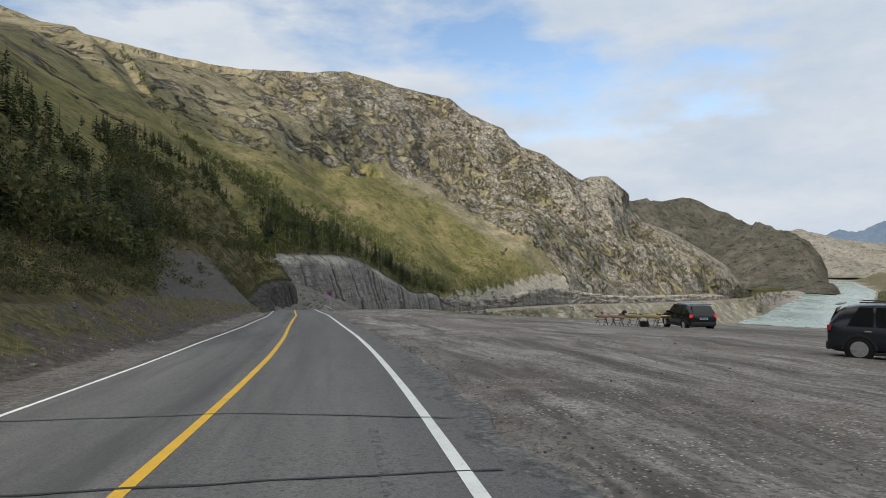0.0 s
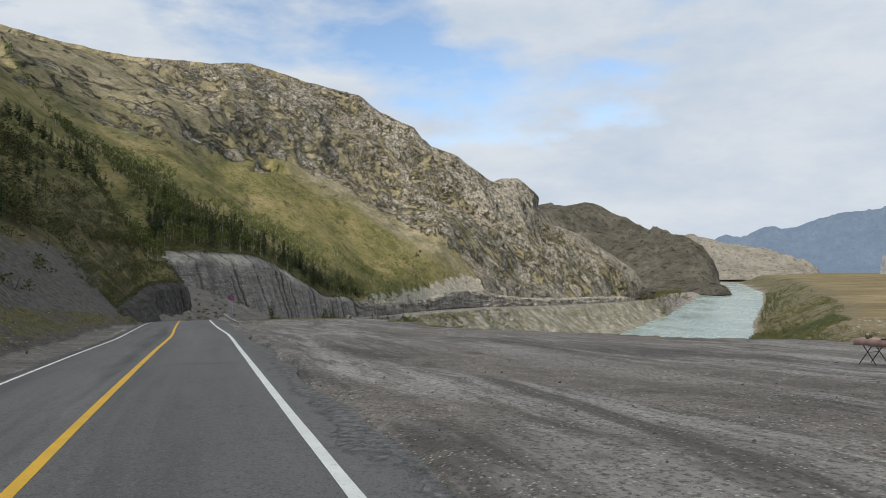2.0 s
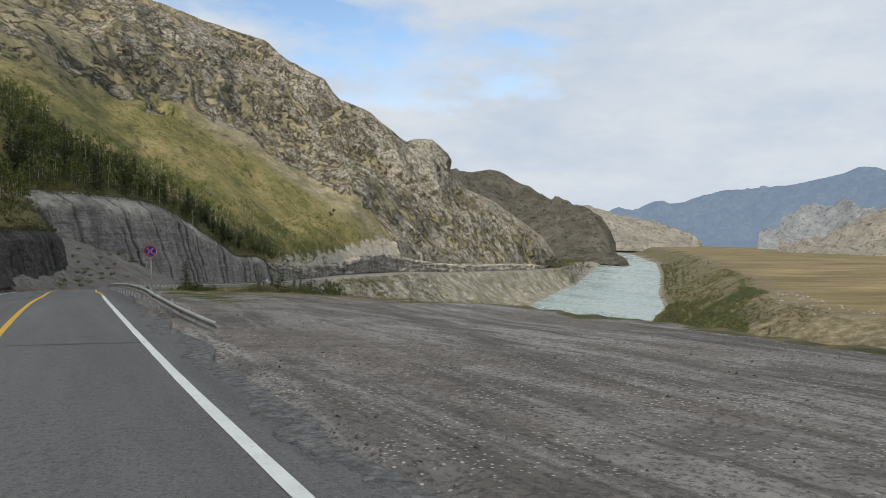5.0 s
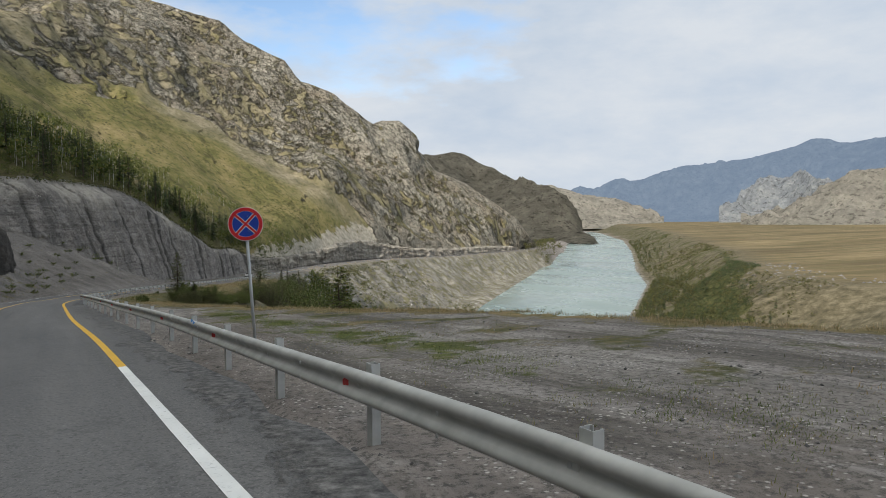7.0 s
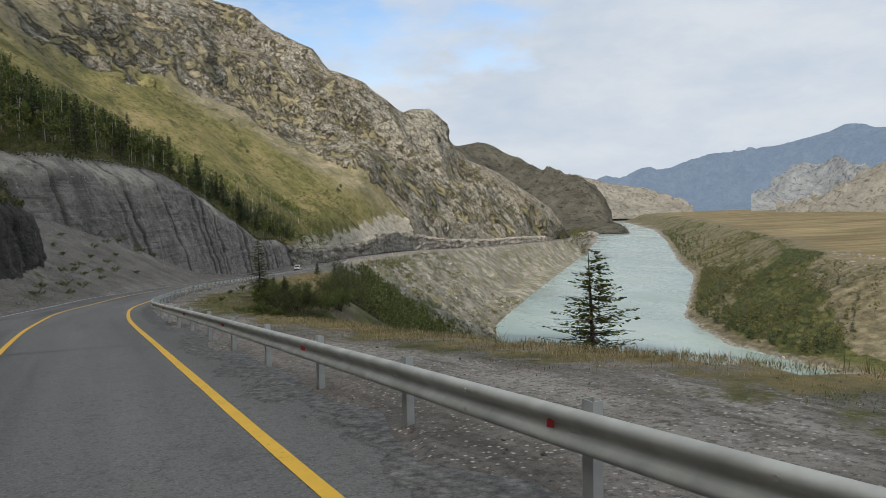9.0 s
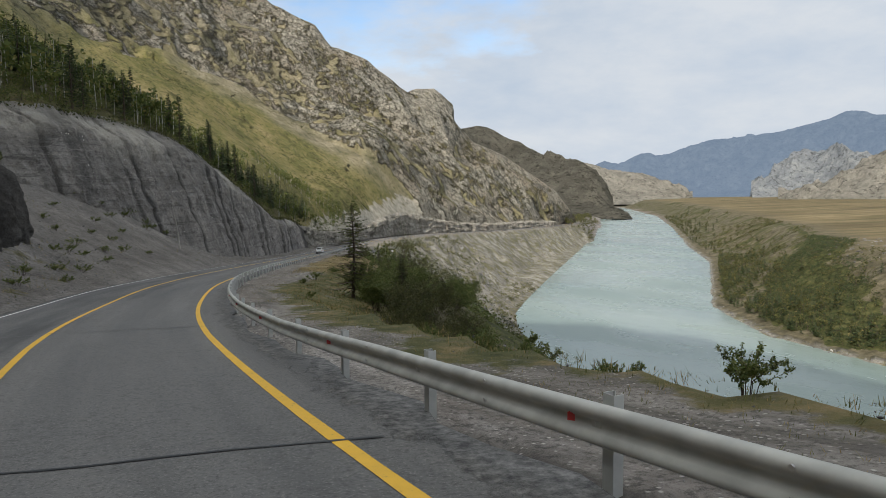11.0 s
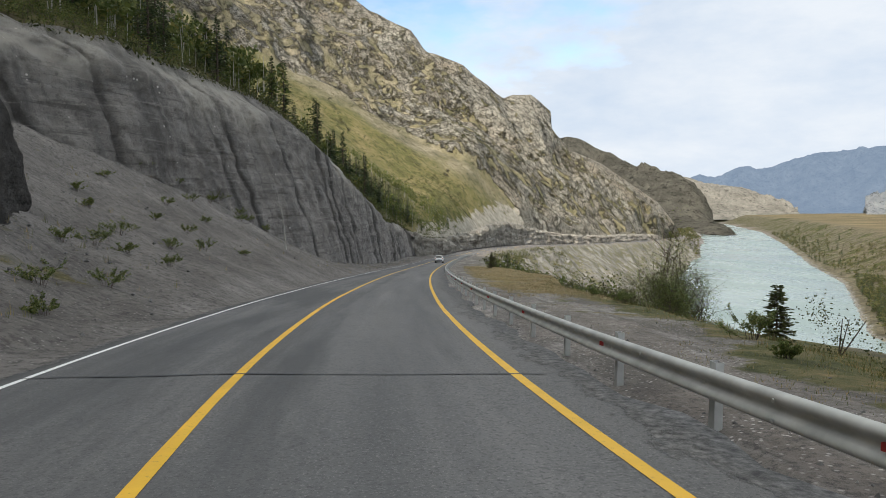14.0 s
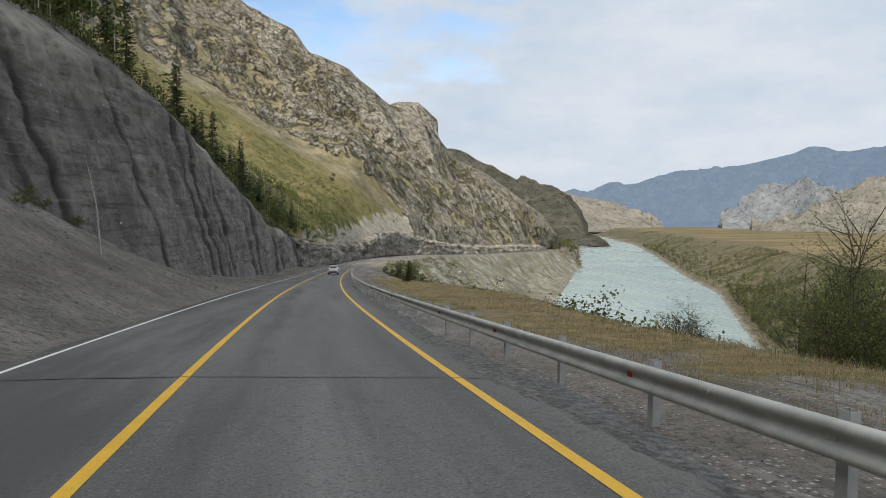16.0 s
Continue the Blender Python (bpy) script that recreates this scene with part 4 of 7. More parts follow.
cliff("tall grey conglomerate cliff with vertical flutes and a pale rim", BASE_FAR, np.arange(7.5, 13.4, 0.0075), 84, 0.9, 1.0, CLIFF, 0.30)
cliff("low pale broken rock face beside the far road", BASE_FAR, np.arange(13.39, 22, 0.012), 40, 2.4, 1.0, CLIFF_PALE, 1.4, 14.0)
cliff("dark grey conglomerate cliff with an overhanging turf rim", BASE_NEAR, np.arange(4.7, 7.5, 0.008), 70, 0.5, 0.0, CLIFF_DARK, 0.34)

# scree and earth banks between the road's left edge and the cliffs
TOE = [(-60, -9.2), (0, -9.0), (40, -8.6), (80, -8.6), (120, -8.8), (150, -9.4), (180, -9.6), (230, -9.6), (300, -9.4), (400, -8.6), (1000, -8.4)]
BACK = [(-60, -6, -60, 2.0), (0, -12, -2, 1.2), (26, -21, 24, 0.2), (52, -31, 50, -0.8), (80, -44, 80, -2.8), (110, -52.8, 112, -5.6), (130, -62, 128, -6.5), (150, -67.5, 148, -8.4), (170, -74.5, 168, -9.4),
        (190, -80.5, 190, -10.2), (202, -84, 203, -9.5), (212, -92, 212, -5.5), (222, -97.5, 224, -3.2), (232, -95, 234, -4.4), (244, -89.5, 245, -8.4), (258, -84.5, 258, -13.4), (268, -82, 268, -16.5),
        (285, -79.5, 285, -19), (320, -77, 320, -22), (345, -75.5, 345, -23.8), (385, -74, 385, -25.5), (430, -64, 422, -27)]
bu = np.concatenate([np.arange(-60, 300, 0.8), np.arange(300, 431, 2.0)])
inner = road_pos(bu, np.interp(bu, [a for a, _ in TOE], [b for _, b in TOE]), 0)
inner[:, 2] -= 0.22
outer = spline(BACK, bu)
bvv = np.linspace(0, 1, 40)
B = inner[:, None] + (outer - inner)[:, None] * bvv[None, :, None]
B[..., 2] -= np.maximum(0, (outer - inner)[:, None, 2]) * np.interp(bu, [190, 215], [0.16, 0.07])[:, None] * np.sin(np.pi * bvv)[None]
B[..., 2] += (0.22 * fbm(B, 4, 4) + 0.08 * fbm(B, 0.9, 2)) * smooth(0.0, 0.15, bvv)[None]
sb = np.repeat(bu[:, None], 40, 1)
bg = np.where(sb < 150, 0.55, np.where(sb < 205, 0.35, 0.1)) * smooth(0.12, 0.4, bvv)[None] + 0 * sb
skirt = road_pos(bu, -6.2, -0.35)[:, None]
B, bg = np.concatenate([skirt, B], 1), np.concatenate([0 * bg[:, :1], bg], 1)
bw = np.r_[0, bvv][None]
toe = smooth(0.06, 0.14, bw) * np.maximum(1 - smooth(0.45, 0.8, bw), 1 - smooth(100, 135, bu)[:, None]) * np.interp(bu, [0, 110, 150, 230, 300], [1.0, 0.8, 0.4, 0.25, 0.25])[:, None]
bg = np.maximum(bg, smooth(0.10, 0.2, bw) * (1 - smooth(0.35, 0.6, bw)) * np.interp(bu, [148, 160, 185, 200], [0, 0.42, 0.42, 0])[:, None])
tagged(grid_mesh("scree_bank", B, TALUS, True, dict(grass=bg, toe=toe), flip=True), "grey scree and earth bank with sparse tufts below the cliffs", "bank", kind="structure")

# ---------------------------------------------------------------- far hills
HILL_OLIVE = mat_far("far_olive_hill", (0.085, 0.083, 0.07), (0.19, 0.178, 0.15))
# Kept pale in place of haze over the distance.
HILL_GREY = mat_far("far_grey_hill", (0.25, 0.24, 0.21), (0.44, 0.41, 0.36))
# The range gives off a blue haze tone of its own; it is no light source.
RANGE_HAZE = mat_far("far_hazy_blue_range", (0.02, 0.026, 0.03), (0.07, 0.08, 0.085), (0.155, 0.21, 0.295))
# Bluish-grey base colour carries the distance haze on the bluff.
HILL_HAZED = mat_far("far_hazed_rock_hill", (0.24, 0.265, 0.295), (0.42, 0.435, 0.45))


def far_hill(label, crest, foot_z, front, material, rugged, foot_shift=(0, 0), name="hill"):
    """A far hill from its crest line: the slope comes down towards the valley over `front` metres."""
    c = np.array(crest, float)
    u = np.linspace(0, len(c) - 1, 180)
    top = rows_at([tuple(p) for p in c], u)
    eye = np.array([-40, 110])
    away = top[:, :2] - eye
    away /= np.linalg.norm(away, axis=1)[:, None]
    near = np.c_[top[:, :2] - away * front + np.array(foot_shift), np.full(len(u), foot_z)]
    behind = np.c_[top[:, :2] + away * front * 0.8, np.full(len(u), foot_z)]
    v = np.linspace(0, 1, 52)
    w = v ** 1.25
    a = near[:, None] + (top - near)[:, None] * np.stack([v, v, w], -1)[None]
    b = top[:, None] + (behind - top)[:, None] * v[None, 1:, None]
    g = np.concatenate([a, b], 1)
    vv2 = np.concatenate([v, 1 - v[1:]])
    amp2 = rugged * np.sin(np.pi * np.clip(vv2, 0, 1) * 0.5 + 0) * (0.35 + 0.65 * (1 - smooth(0.85, 1.0, vv2)))
    g[..., 2] += amp2[None] * ridged(g, front * 0.35, 5, 0.5)
    return tagged(grid_mesh(name, g, material, True, flip=True), label, "hill", kind="structure")


far_hill("dark rocky hill rising behind the mountain spur", [(227, 2690, 235), (346, 2728, 225), (475, 2758, 248), (548, 2715, 205), (625, 2570, 137), (706, 2440, 79), (762, 2340, 20), (800, 2330, -62)], -70, 700, HILL_OLIVE, 40, (60, 0))
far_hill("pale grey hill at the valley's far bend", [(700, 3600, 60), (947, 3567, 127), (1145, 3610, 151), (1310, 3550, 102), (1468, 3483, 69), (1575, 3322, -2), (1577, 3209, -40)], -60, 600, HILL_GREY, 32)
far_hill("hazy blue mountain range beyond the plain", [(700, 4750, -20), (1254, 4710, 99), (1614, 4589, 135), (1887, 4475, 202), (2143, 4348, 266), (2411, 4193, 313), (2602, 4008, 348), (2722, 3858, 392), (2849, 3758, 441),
         (2904, 3580, 400), (2969, 3385, 396), (3045, 3020, 354), (3141, 2589, 414), (3000, 1500, 380)], -60, 900, RANGE_HAZE, 60, name="backdrop")
far_hill("rock bluff tinted with pale haze below the blue range", [(1690, 2914, -12), (1822, 2949, 63), (1954, 2981, 140), (2047, 2914, 174), (2010, 2690, 124), (2038, 2537, 93), (2173, 2415, 150), (2300, 2200, 160)], -45, 420, HILL_HAZED, 45)
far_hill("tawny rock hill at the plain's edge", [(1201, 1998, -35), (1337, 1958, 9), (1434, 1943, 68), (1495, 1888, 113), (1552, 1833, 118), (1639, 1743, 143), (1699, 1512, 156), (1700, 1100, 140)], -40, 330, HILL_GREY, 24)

# ---------------------------------------------------------------- building helpers for things


def ground_z(x, y):
    return float(ground_height(np.array([float(x)]), np.array([float(y)]))[0][0])


def thing(name, label, category, m=None, group=""):
    ob = new(name)
    ob.empty_display_size = 0.2
    if m is not None:
        ob.matrix_basis = m
    return tagged(ob, label, category, group)


def part(name, bm, material, parent, label="", smooth_shade=False, m=None):
    """Links a bmesh (or a mesh) as one mesh object under a thing or a part."""
    if isinstance(bm, bmesh.types.BMesh):
        me = bpy.data.meshes.new(name)
        bm.normal_update()
        bm.to_mesh(me)
        bm.free()
        me.polygons.foreach_set("use_smooth", np.full(len(me.polygons), smooth_shade))
        me.materials.append(material)
    else:
        me = bm
    ob = new(name, me)
    ob.parent = parent
    if m is not None:
        ob.matrix_basis = m
    return tagged(ob, label)


def box(sx, sy, sz, at=(0, 0, 0), bevel=0.0, bm=None, turn=None):
    """A box with its centre at `at`."""
    bm = bm or bmesh.new()
    vs = bmesh.ops.create_cube(bm, size=1.0)["verts"]
    for v in vs:
        v.co = Vector((v.co.x * sx, v.co.y * sy, v.co.z * sz))
    if bevel:
        es = {e for v in vs for e in v.link_edges}
        res = bmesh.ops.bevel(bm, geom=list(es), offset=bevel, segments=2, affect="EDGES", profile=0.5)
        vs = list({v for f in res["faces"] for v in f.verts} | {v for v in vs if v.is_valid})
    mt = Matrix.Translation(at) @ (turn or Matrix())
    for v in vs:
        v.co = mt @ v.co
    return bm


def tube(p, q, r0, r1=None, sides=8, bm=None):
    """A tapered round bar from p to q."""
    bm = bm or bmesh.new()
    p, q = Vector(p), Vector(q)
    d = q - p
    res = bmesh.ops.create_cone(bm, cap_ends=True, segments=sides, radius1=r0, radius2=r0 if r1 is None else r1, depth=d.length)
    mt = Matrix.Translation((p + q) / 2) @ d.to_track_quat("Z", "Y").to_matrix().to_4x4()
    bmesh.ops.transform(bm, matrix=mt, verts=res["verts"])
    return bm


def poly(points, thickness, bm=None, axis="y"):
    """A flat outline in x and z, thickened along y."""
    bm = bm or bmesh.new()
    a = [bm.verts.new((x, -thickness / 2, z)) for x, z in points]
    b = [bm.verts.new((x, thickness / 2, z)) for x, z in points]
    n = len(points)
    bm.faces.new(a)
    bm.faces.new(b[::-1])
    for i in range(n):
        bm.faces.new((a[i], b[i], b[(i + 1) % n], a[(i + 1) % n])[::-1])
    return bm


PAINT_BLACK = plain("black_car_paint", (0.008, 0.009, 0.012), 0.18, 0, 0.6, 0.05)
PAINT_NAVY = plain("dark_blue_black_car_paint", (0.012, 0.014, 0.022), 0.2, 0, 0.6, 0.05)
PAINT_WHITE = plain("white_car_paint", (0.78, 0.78, 0.77), 0.25, 0, 0.5, 0.03)
CAR_GLASS = plain("dark_car_glass", (0.012, 0.014, 0.016), 0.06, 0, 0.7, 0.02)
RUBBER = plain("black_rubber", (0.018, 0.018, 0.018), 0.8, 0, 0.3, 0.2, 0.05)
PLASTIC = plain("dark_grey_plastic", (0.03, 0.03, 0.032), 0.6, 0, 0.4)
ALLOY = plain("silver_alloy", (0.55, 0.55, 0.56), 0.3, 0.85, 0.5)
CHROME = plain("chrome", (0.7, 0.7, 0.7), 0.15, 0.95, 0.5)
RED_GLASS = plain("red_lamp_glass", (0.42, 0.02, 0.015), 0.2, 0, 0.6)
PLATE = plain("white_plate", (0.7, 0.7, 0.7), 0.4, 0, 0.4)
INK = plain("dark_ink", (0.03, 0.03, 0.03), 0.6)
LIT_RED = Nodes("lit_red_tail_lamp", 0.25)
LIT_RED.b.inputs["Emission Color"].default_value = (1.0, 0.05, 0.03, 1)
LIT_RED.b.inputs["Emission Strength"].default_value = 0.45
LIT_RED = LIT_RED.done((0.5, 0.02, 0.02))


def car(name_label, paint, length, width, height, belt, m, lit=False, rails=False, bumper=PLASTIC, wheel_r=0.34, group="vehicles"):
    """A sport utility car; its nose looks along +x, the ground is z = 0."""
    root = thing("car", name_label, "car", m, group)
    L, W, zb = length / 2, width / 2, 0.24
    # stations along the length: x, lower edge, belt height, roof height, width factor at belt, at roof
    sec = [(-L, 0.46, belt - 0.10, belt - 0.06, 0.84, 0.80), (-L + 0.05, 0.32, belt - 0.02, belt + 0.02, 0.93, 0.86), (-L + 0.22, zb, belt, height - 0.33, 0.97, 0.80),
           (-L + 0.48, zb, belt, height - 0.06, 0.99, 0.76), (-L * 0.45, zb, belt - 0.01, height, 1.0, 0.76), (0.0, zb, belt - 0.03, height + 0.005, 1.0, 0.76), (L * 0.14, zb, belt - 0.04, height - 0.03, 1.0, 0.75),
           (L * 0.28, zb, belt - 0.05, height - 0.17, 1.0, 0.75), (L * 0.48, zb, belt - 0.06, belt + 0.03, 0.99, 0.82), (L * 0.74, zb, belt - 0.12, belt - 0.05, 0.97, 0.85),
           (L * 0.92, zb + 0.02, belt - 0.20, belt - 0.14, 0.91, 0.80), (L, 0.36, belt - 0.36, belt - 0.30, 0.80, 0.72)]
    rings = []
    for x, lo, be, ro, wb, wr in sec:
        w1, w2 = W * wb, W * wr
        half = [(w1 * 0.90, lo), (w1 * 0.985, lo + 0.10), (w1, lo + 0.5 * (be - lo)), (w1 * 0.985, be), (w2 * 1.04, be + 0.86 * (ro - be)), (w2 * 0.9, ro - 0.02), (w2 * 0.45, ro)]
        rings.append([(x, y, z) for y, z in half] + [(x, -y, z) for y, z in half[::-1]])
    bm = bmesh.new()
    vs = [[bm.verts.new(p) for p in r] for r in rings]
    n = len(rings[0])
    for a, b in zip(vs, vs[1:]):
        for i in range(n):
            bm.faces.new((a[i], a[(i + 1) % n], b[(i + 1) % n], b[i]))
    bm.faces.new(vs[0][::-1])
    bm.faces.new(vs[-1])
    bmesh.ops.recalc_face_normals(bm, faces=bm.faces)
    body = part("body", bm, paint, root, "", True)
    mod = body.modifiers.new("round", "SUBSURF")
    mod.levels = mod.render_levels = 1

    def side_glass(x0, x1, x2, x3, sy):
        """A side window between belt and roof: bottom x0..x1, top x3..x2."""
        bm = bmesh.new()
        at = lambda x, up: (x, sy * W * (0.965 - 0.185 * up), belt + 0.015 + up * (height - 0.13 - belt))  # noqa: E731
        pts = [at(x0, 0), at(x1, 0), at(x2, 1), at(x3, 1)]
        outer = [bm.verts.new((x, y + sy * 0.016, z)) for x, y, z in pts]
        inner = [bm.verts.new((x, y - sy * 0.05, z)) for x, y, z in pts]
        bm.faces.new(outer)
        for i in range(4):
            bm.faces.new((outer[i], inner[i], inner[(i + 1) % 4], outer[(i + 1) % 4]))
        bmesh.ops.recalc_face_normals(bm, faces=bm.faces)
        part("side_window", bm, CAR_GLASS, root, "dark tinted glass")

    for sy in (-1, 1):
        side_glass(-L * 0.76, -L * 0.46, -L * 0.46, -L * 0.62, sy)
        side_glass(-L * 0.43, -0.02, -0.02, -L * 0.43, sy)
        side_glass(0.03, L * 0.40, L * 0.16, 0.03, sy)
        part("door_handle", box(0.2, 0.03, 0.03, (-L * 0.12, sy * W * 1.0, belt - 0.13), 0.008), CHROME, root, "chrome door handle")
        part("door_handle", box(0.2, 0.03, 0.03, (-L * 0.52, sy * W * 0.995, belt - 0.13), 0.008), CHROME, root, "chrome door handle")
        part("side_mirror", box(0.16, 0.2, 0.14, (L * 0.33, sy * (W + 0.08), belt + 0.06), 0.04), paint, root)
        part("tail_lamp", box(0.14, 0.20, 0.20, (-L + 0.09, sy * W * 0.82, belt - 0.06), 0.04), LIT_RED if lit else RED_GLASS, root, "glowing red tail lamp" if lit else "red tail lamp")
        part("headlight", box(0.22, 0.3, 0.14, (L * 0.88, sy * W * 0.70, belt - 0.26), 0.04), CAR_GLASS, root)
        part("sill", box(length * 0.5, 0.05, 0.1, (0, sy * W * 0.96, 0.27), 0.02), bumper, root)
        if rails:
            part("roof_rail", box(length * 0.42, 0.04, 0.035, (-L * 0.2, sy * W * 0.66, height + 0.035), 0.012), PLASTIC, root, "dark roof rail")
    part("rear_window", box(0.03, W * 1.36, height - belt - 0.26, (-L + 0.20, 0, (height + belt) / 2 + 0.0), 0.01, turn=pose(0, 0, 0, 0, 24)), CAR_GLASS, root, "dark tinted glass")
    part("windscreen", box(0.03, W * 1.42, 0.62, (L * 0.37, 0, (height + belt) / 2 - 0.05), 0.01, turn=pose(0, 0, 0, 0, -54)), CAR_GLASS, root, "dark tinted glass")
    part("rear_bumper", box(0.16, W * 1.72, 0.26, (-L + 0.05, 0, 0.46), 0.06), bumper, root)
    part("front_bumper", box(0.16, W * 1.62, 0.26, (L - 0.08, 0, 0.46), 0.06), bumper, root)
    plate = part("number_plate", box(0.02, 0.52, 0.115, (-L - 0.006, 0, belt - 0.20), 0.004), PLATE, root, "white number plate")
    part("bar", box(0.006, 0.38, 0.05, (-L - 0.018, 0, belt - 0.20)), INK, plate)
    part("spoiler", box(0.22, W * 1.4, 0.035, (-L + 0.36, 0, height - 0.035), 0.012, turn=pose(0, 0, 0, 0, -6)), paint, root)
    tyre_bm, rim_bm = bmesh.new(), bmesh.new()
    prof = [(wheel_r * 0.62, -0.10), (wheel_r * 0.93, -0.112), (wheel_r, -0.08), (wheel_r, 0.08), (wheel_r * 0.93, 0.112), (wheel_r * 0.62, 0.10)]
    rings = [[tyre_bm.verts.new((r * math.cos(a), y, r * math.sin(a))) for r, y in prof] for a in np.linspace(0, math.tau, 28, endpoint=False)]
    for a, b in zip(rings, rings[1:] + rings[:1]):
        for i in range(len(prof) - 1):
            tyre_bm.faces.new((a[i], a[i + 1], b[i + 1], b[i]))
    bmesh.ops.recalc_face_normals(tyre_bm, faces=tyre_bm.faces)
    for k in range(6):
        a = k * math.tau / 6
        box(wheel_r * 0.56, 0.05, 0.055, (math.cos(a) * wheel_r * 0.32, 0.0, math.sin(a) * wheel_r * 0.32), 0.01, rim_bm, pose(0, 0, 0, 0, -math.degrees(a)))
    tube((0, -0.07, 0), (0, 0.07, 0), wheel_r * 0.16, bm=rim_bm)
    tube((0, -0.02, 0), (0, 0.0, 0), wheel_r * 0.63, sides=24, bm=rim_bm)
    tm = rm = None
    for sx, sy in ((-0.62, -1), (-0.62, 1), (0.60, -1), (0.60, 1)):
        wheel_at = pose(L * sx, sy * (W - 0.09), wheel_r)
        ty = part("tyre", tm or tyre_bm, RUBBER, root, "", True, wheel_at)
        tm = ty.data
        rm = part("rim", rm or rim_bm, ALLOY, ty, "silver alloy rim", False, pose(0, sy * 0.088, 0)).data
        arch = bmesh.new()
        pts = [(math.cos(a) * (wheel_r + 0.10), math.sin(a) * (wheel_r + 0.10)) for a in np.linspace(0, math.pi, 14)]
        pts += [(math.cos(a) * (wheel_r + 0.03), math.sin(a) * (wheel_r + 0.03)) for a in np.linspace(math.pi, 0, 14)]
        part("wheel_arch", poly(pts, 0.05, arch), PLASTIC, root, "", False, pose(L * sx, sy * (W - 0.005), wheel_r - 0.02))
        part("wheel_well", tube((0, -0.11, 0), (0, 0.11, 0), wheel_r + 0.035, sides=24), RUBBER, root, "", False, pose(L * sx, sy * (W - 0.118), wheel_r))
    return root


def on_ground(x, y, turn_deg=0.0, pitch=0.0, sink=0.0):
    return pose(x, y, ground_z(x, y) - sink, 0, pitch, turn_deg)


# ---------------------------------------------------------------- road details
for s0 in (6.6, 9.4, 29.3, 46.4, 65.4, 81, 97, 112.7, 135.6, 147, 159, 170.7, 184.5, 197.7, 210.7, 225.2, 238, 251, 264.6):
    n = 46
    o = np.linspace(-1, 0.06, n) * (np.interp(s0, STATION, LANE) + np.interp(s0, STATION, LANE_LEFT) + 0.2)
    q = np.stack([o, 0 * o + s0, 0 * o], -1)
    mid_s = s0 + 0.16 * fbm(q, 2.2, 3) - np.interp(s0, [6.6, 9.4, 29, 46, 65, 165, 195, 215], [0, 0.25, 0, 0.27, 0.2, 0.27, 0.1, 0.27]) * o
    half_w = 0.020 + 0.016 * np.abs(vnoise(q * 2.3)) + 0.010 * vnoise(q * 9)
    strip = np.stack([road_pos(mid_s - half_w, o, 0.009), road_pos(mid_s + half_w, o, 0.009)], 1)
    tagged(grid_mesh("crack_seal", strip, SEAL), "black sealed transverse crack").parent = road
k_ = Nodes("rubber_mark", 0.75, 0, 0.3)
RUBBER_MARK = k_.done(k_.ramp(k_.noise(0.09, 6, 0.7), (0.38, (0.05, 0.05, 0.05)), (0.58, (0.17, 0.168, 0.166))))
sk = np.linspace(3.5, 8.7, 30)
skid = tagged(road_strip("skid_mark", sk, (-0.84 + 0.015 * vnoise(np.stack([sk * 3, 0 * sk, 0 * sk], -1)), -0.73 + 0 * sk), RUBBER_MARK, 0.004), "dark tyre mark on the asphalt")
skid.parent = road

# ---------------------------------------------------------------- guard rail
RAIL_OFF = [(83.8, 2.1), (88, 1.75), (93, 1.55), (99, 1.45), (110, 1.45), (125, 1.48), (140, 1.22), (150, 1.14), (156, 1.2), (160, 1.2), (172, 1.22), (187, 1.35), (193, 1.4), (207, 1.4), (260, 1.5), (430, 1.5)]
fine_s = np.arange(83.8, 430, 0.2)
rail_xy = road_pos(fine_s, np.interp(fine_s, [a for a, _ in RAIL_OFF], [b for _, b in RAIL_OFF]))
rail_run = np.r_[0, np.cumsum(np.linalg.norm(np.diff(rail_xy[:, :2], axis=0), axis=1))]
POSTS = [(-9, 84.6), (-2, 104.0), (0, 109.5), (5, 124.5), (14, 150.4), (18, 161.9), (21, 170.4), (27, 187.0), (30, 196.0), (35, 210.2), (110, 427)]
post_runs = np.interp(np.interp(np.arange(-8, 110), [a for a, _ in POSTS], [b for _, b in POSTS]), fine_s, rail_run)
top_of_beam = np.interp(fine_s, [83.8, 84.7, 96, 98.5, 140, 149, 154, 161, 170, 178, 198, 215], [0.10, 0.12, 0.60, 0.64, 0.64, 0.62, 0.52, 0.50, 0.56, 0.58, 0.64, 0.66])


def rail_at(r):
    r = min(r, rail_run[-1] - 0.4)
    p = np.array([np.interp(r, rail_run, rail_xy[:, i]) for i in range(3)])
    q = np.array([np.interp(r + 0.3, rail_run, rail_xy[:, i]) for i in range(3)])
    d = (q - p) / np.linalg.norm(q - p)
    return p, d, float(np.interp(r, rail_run, top_of_beam))


guard_rail = thing("guard_rail", "galvanised steel guard rail on square posts beside the road", "guard rail")
PROFILE = [(0.0, 0.0), (-0.03, -0.003), (-0.064, -0.018), (-0.082, -0.046), (-0.079, -0.074), (-0.05, -0.106), (-0.010, -0.134), (-0.004, -0.156), (-0.012, -0.178), (-0.05, -0.206), (-0.079, -0.236), (-0.082, -0.264), (-0.064, -0.292), (-0.03, -0.307), (0.0, -0.31)]


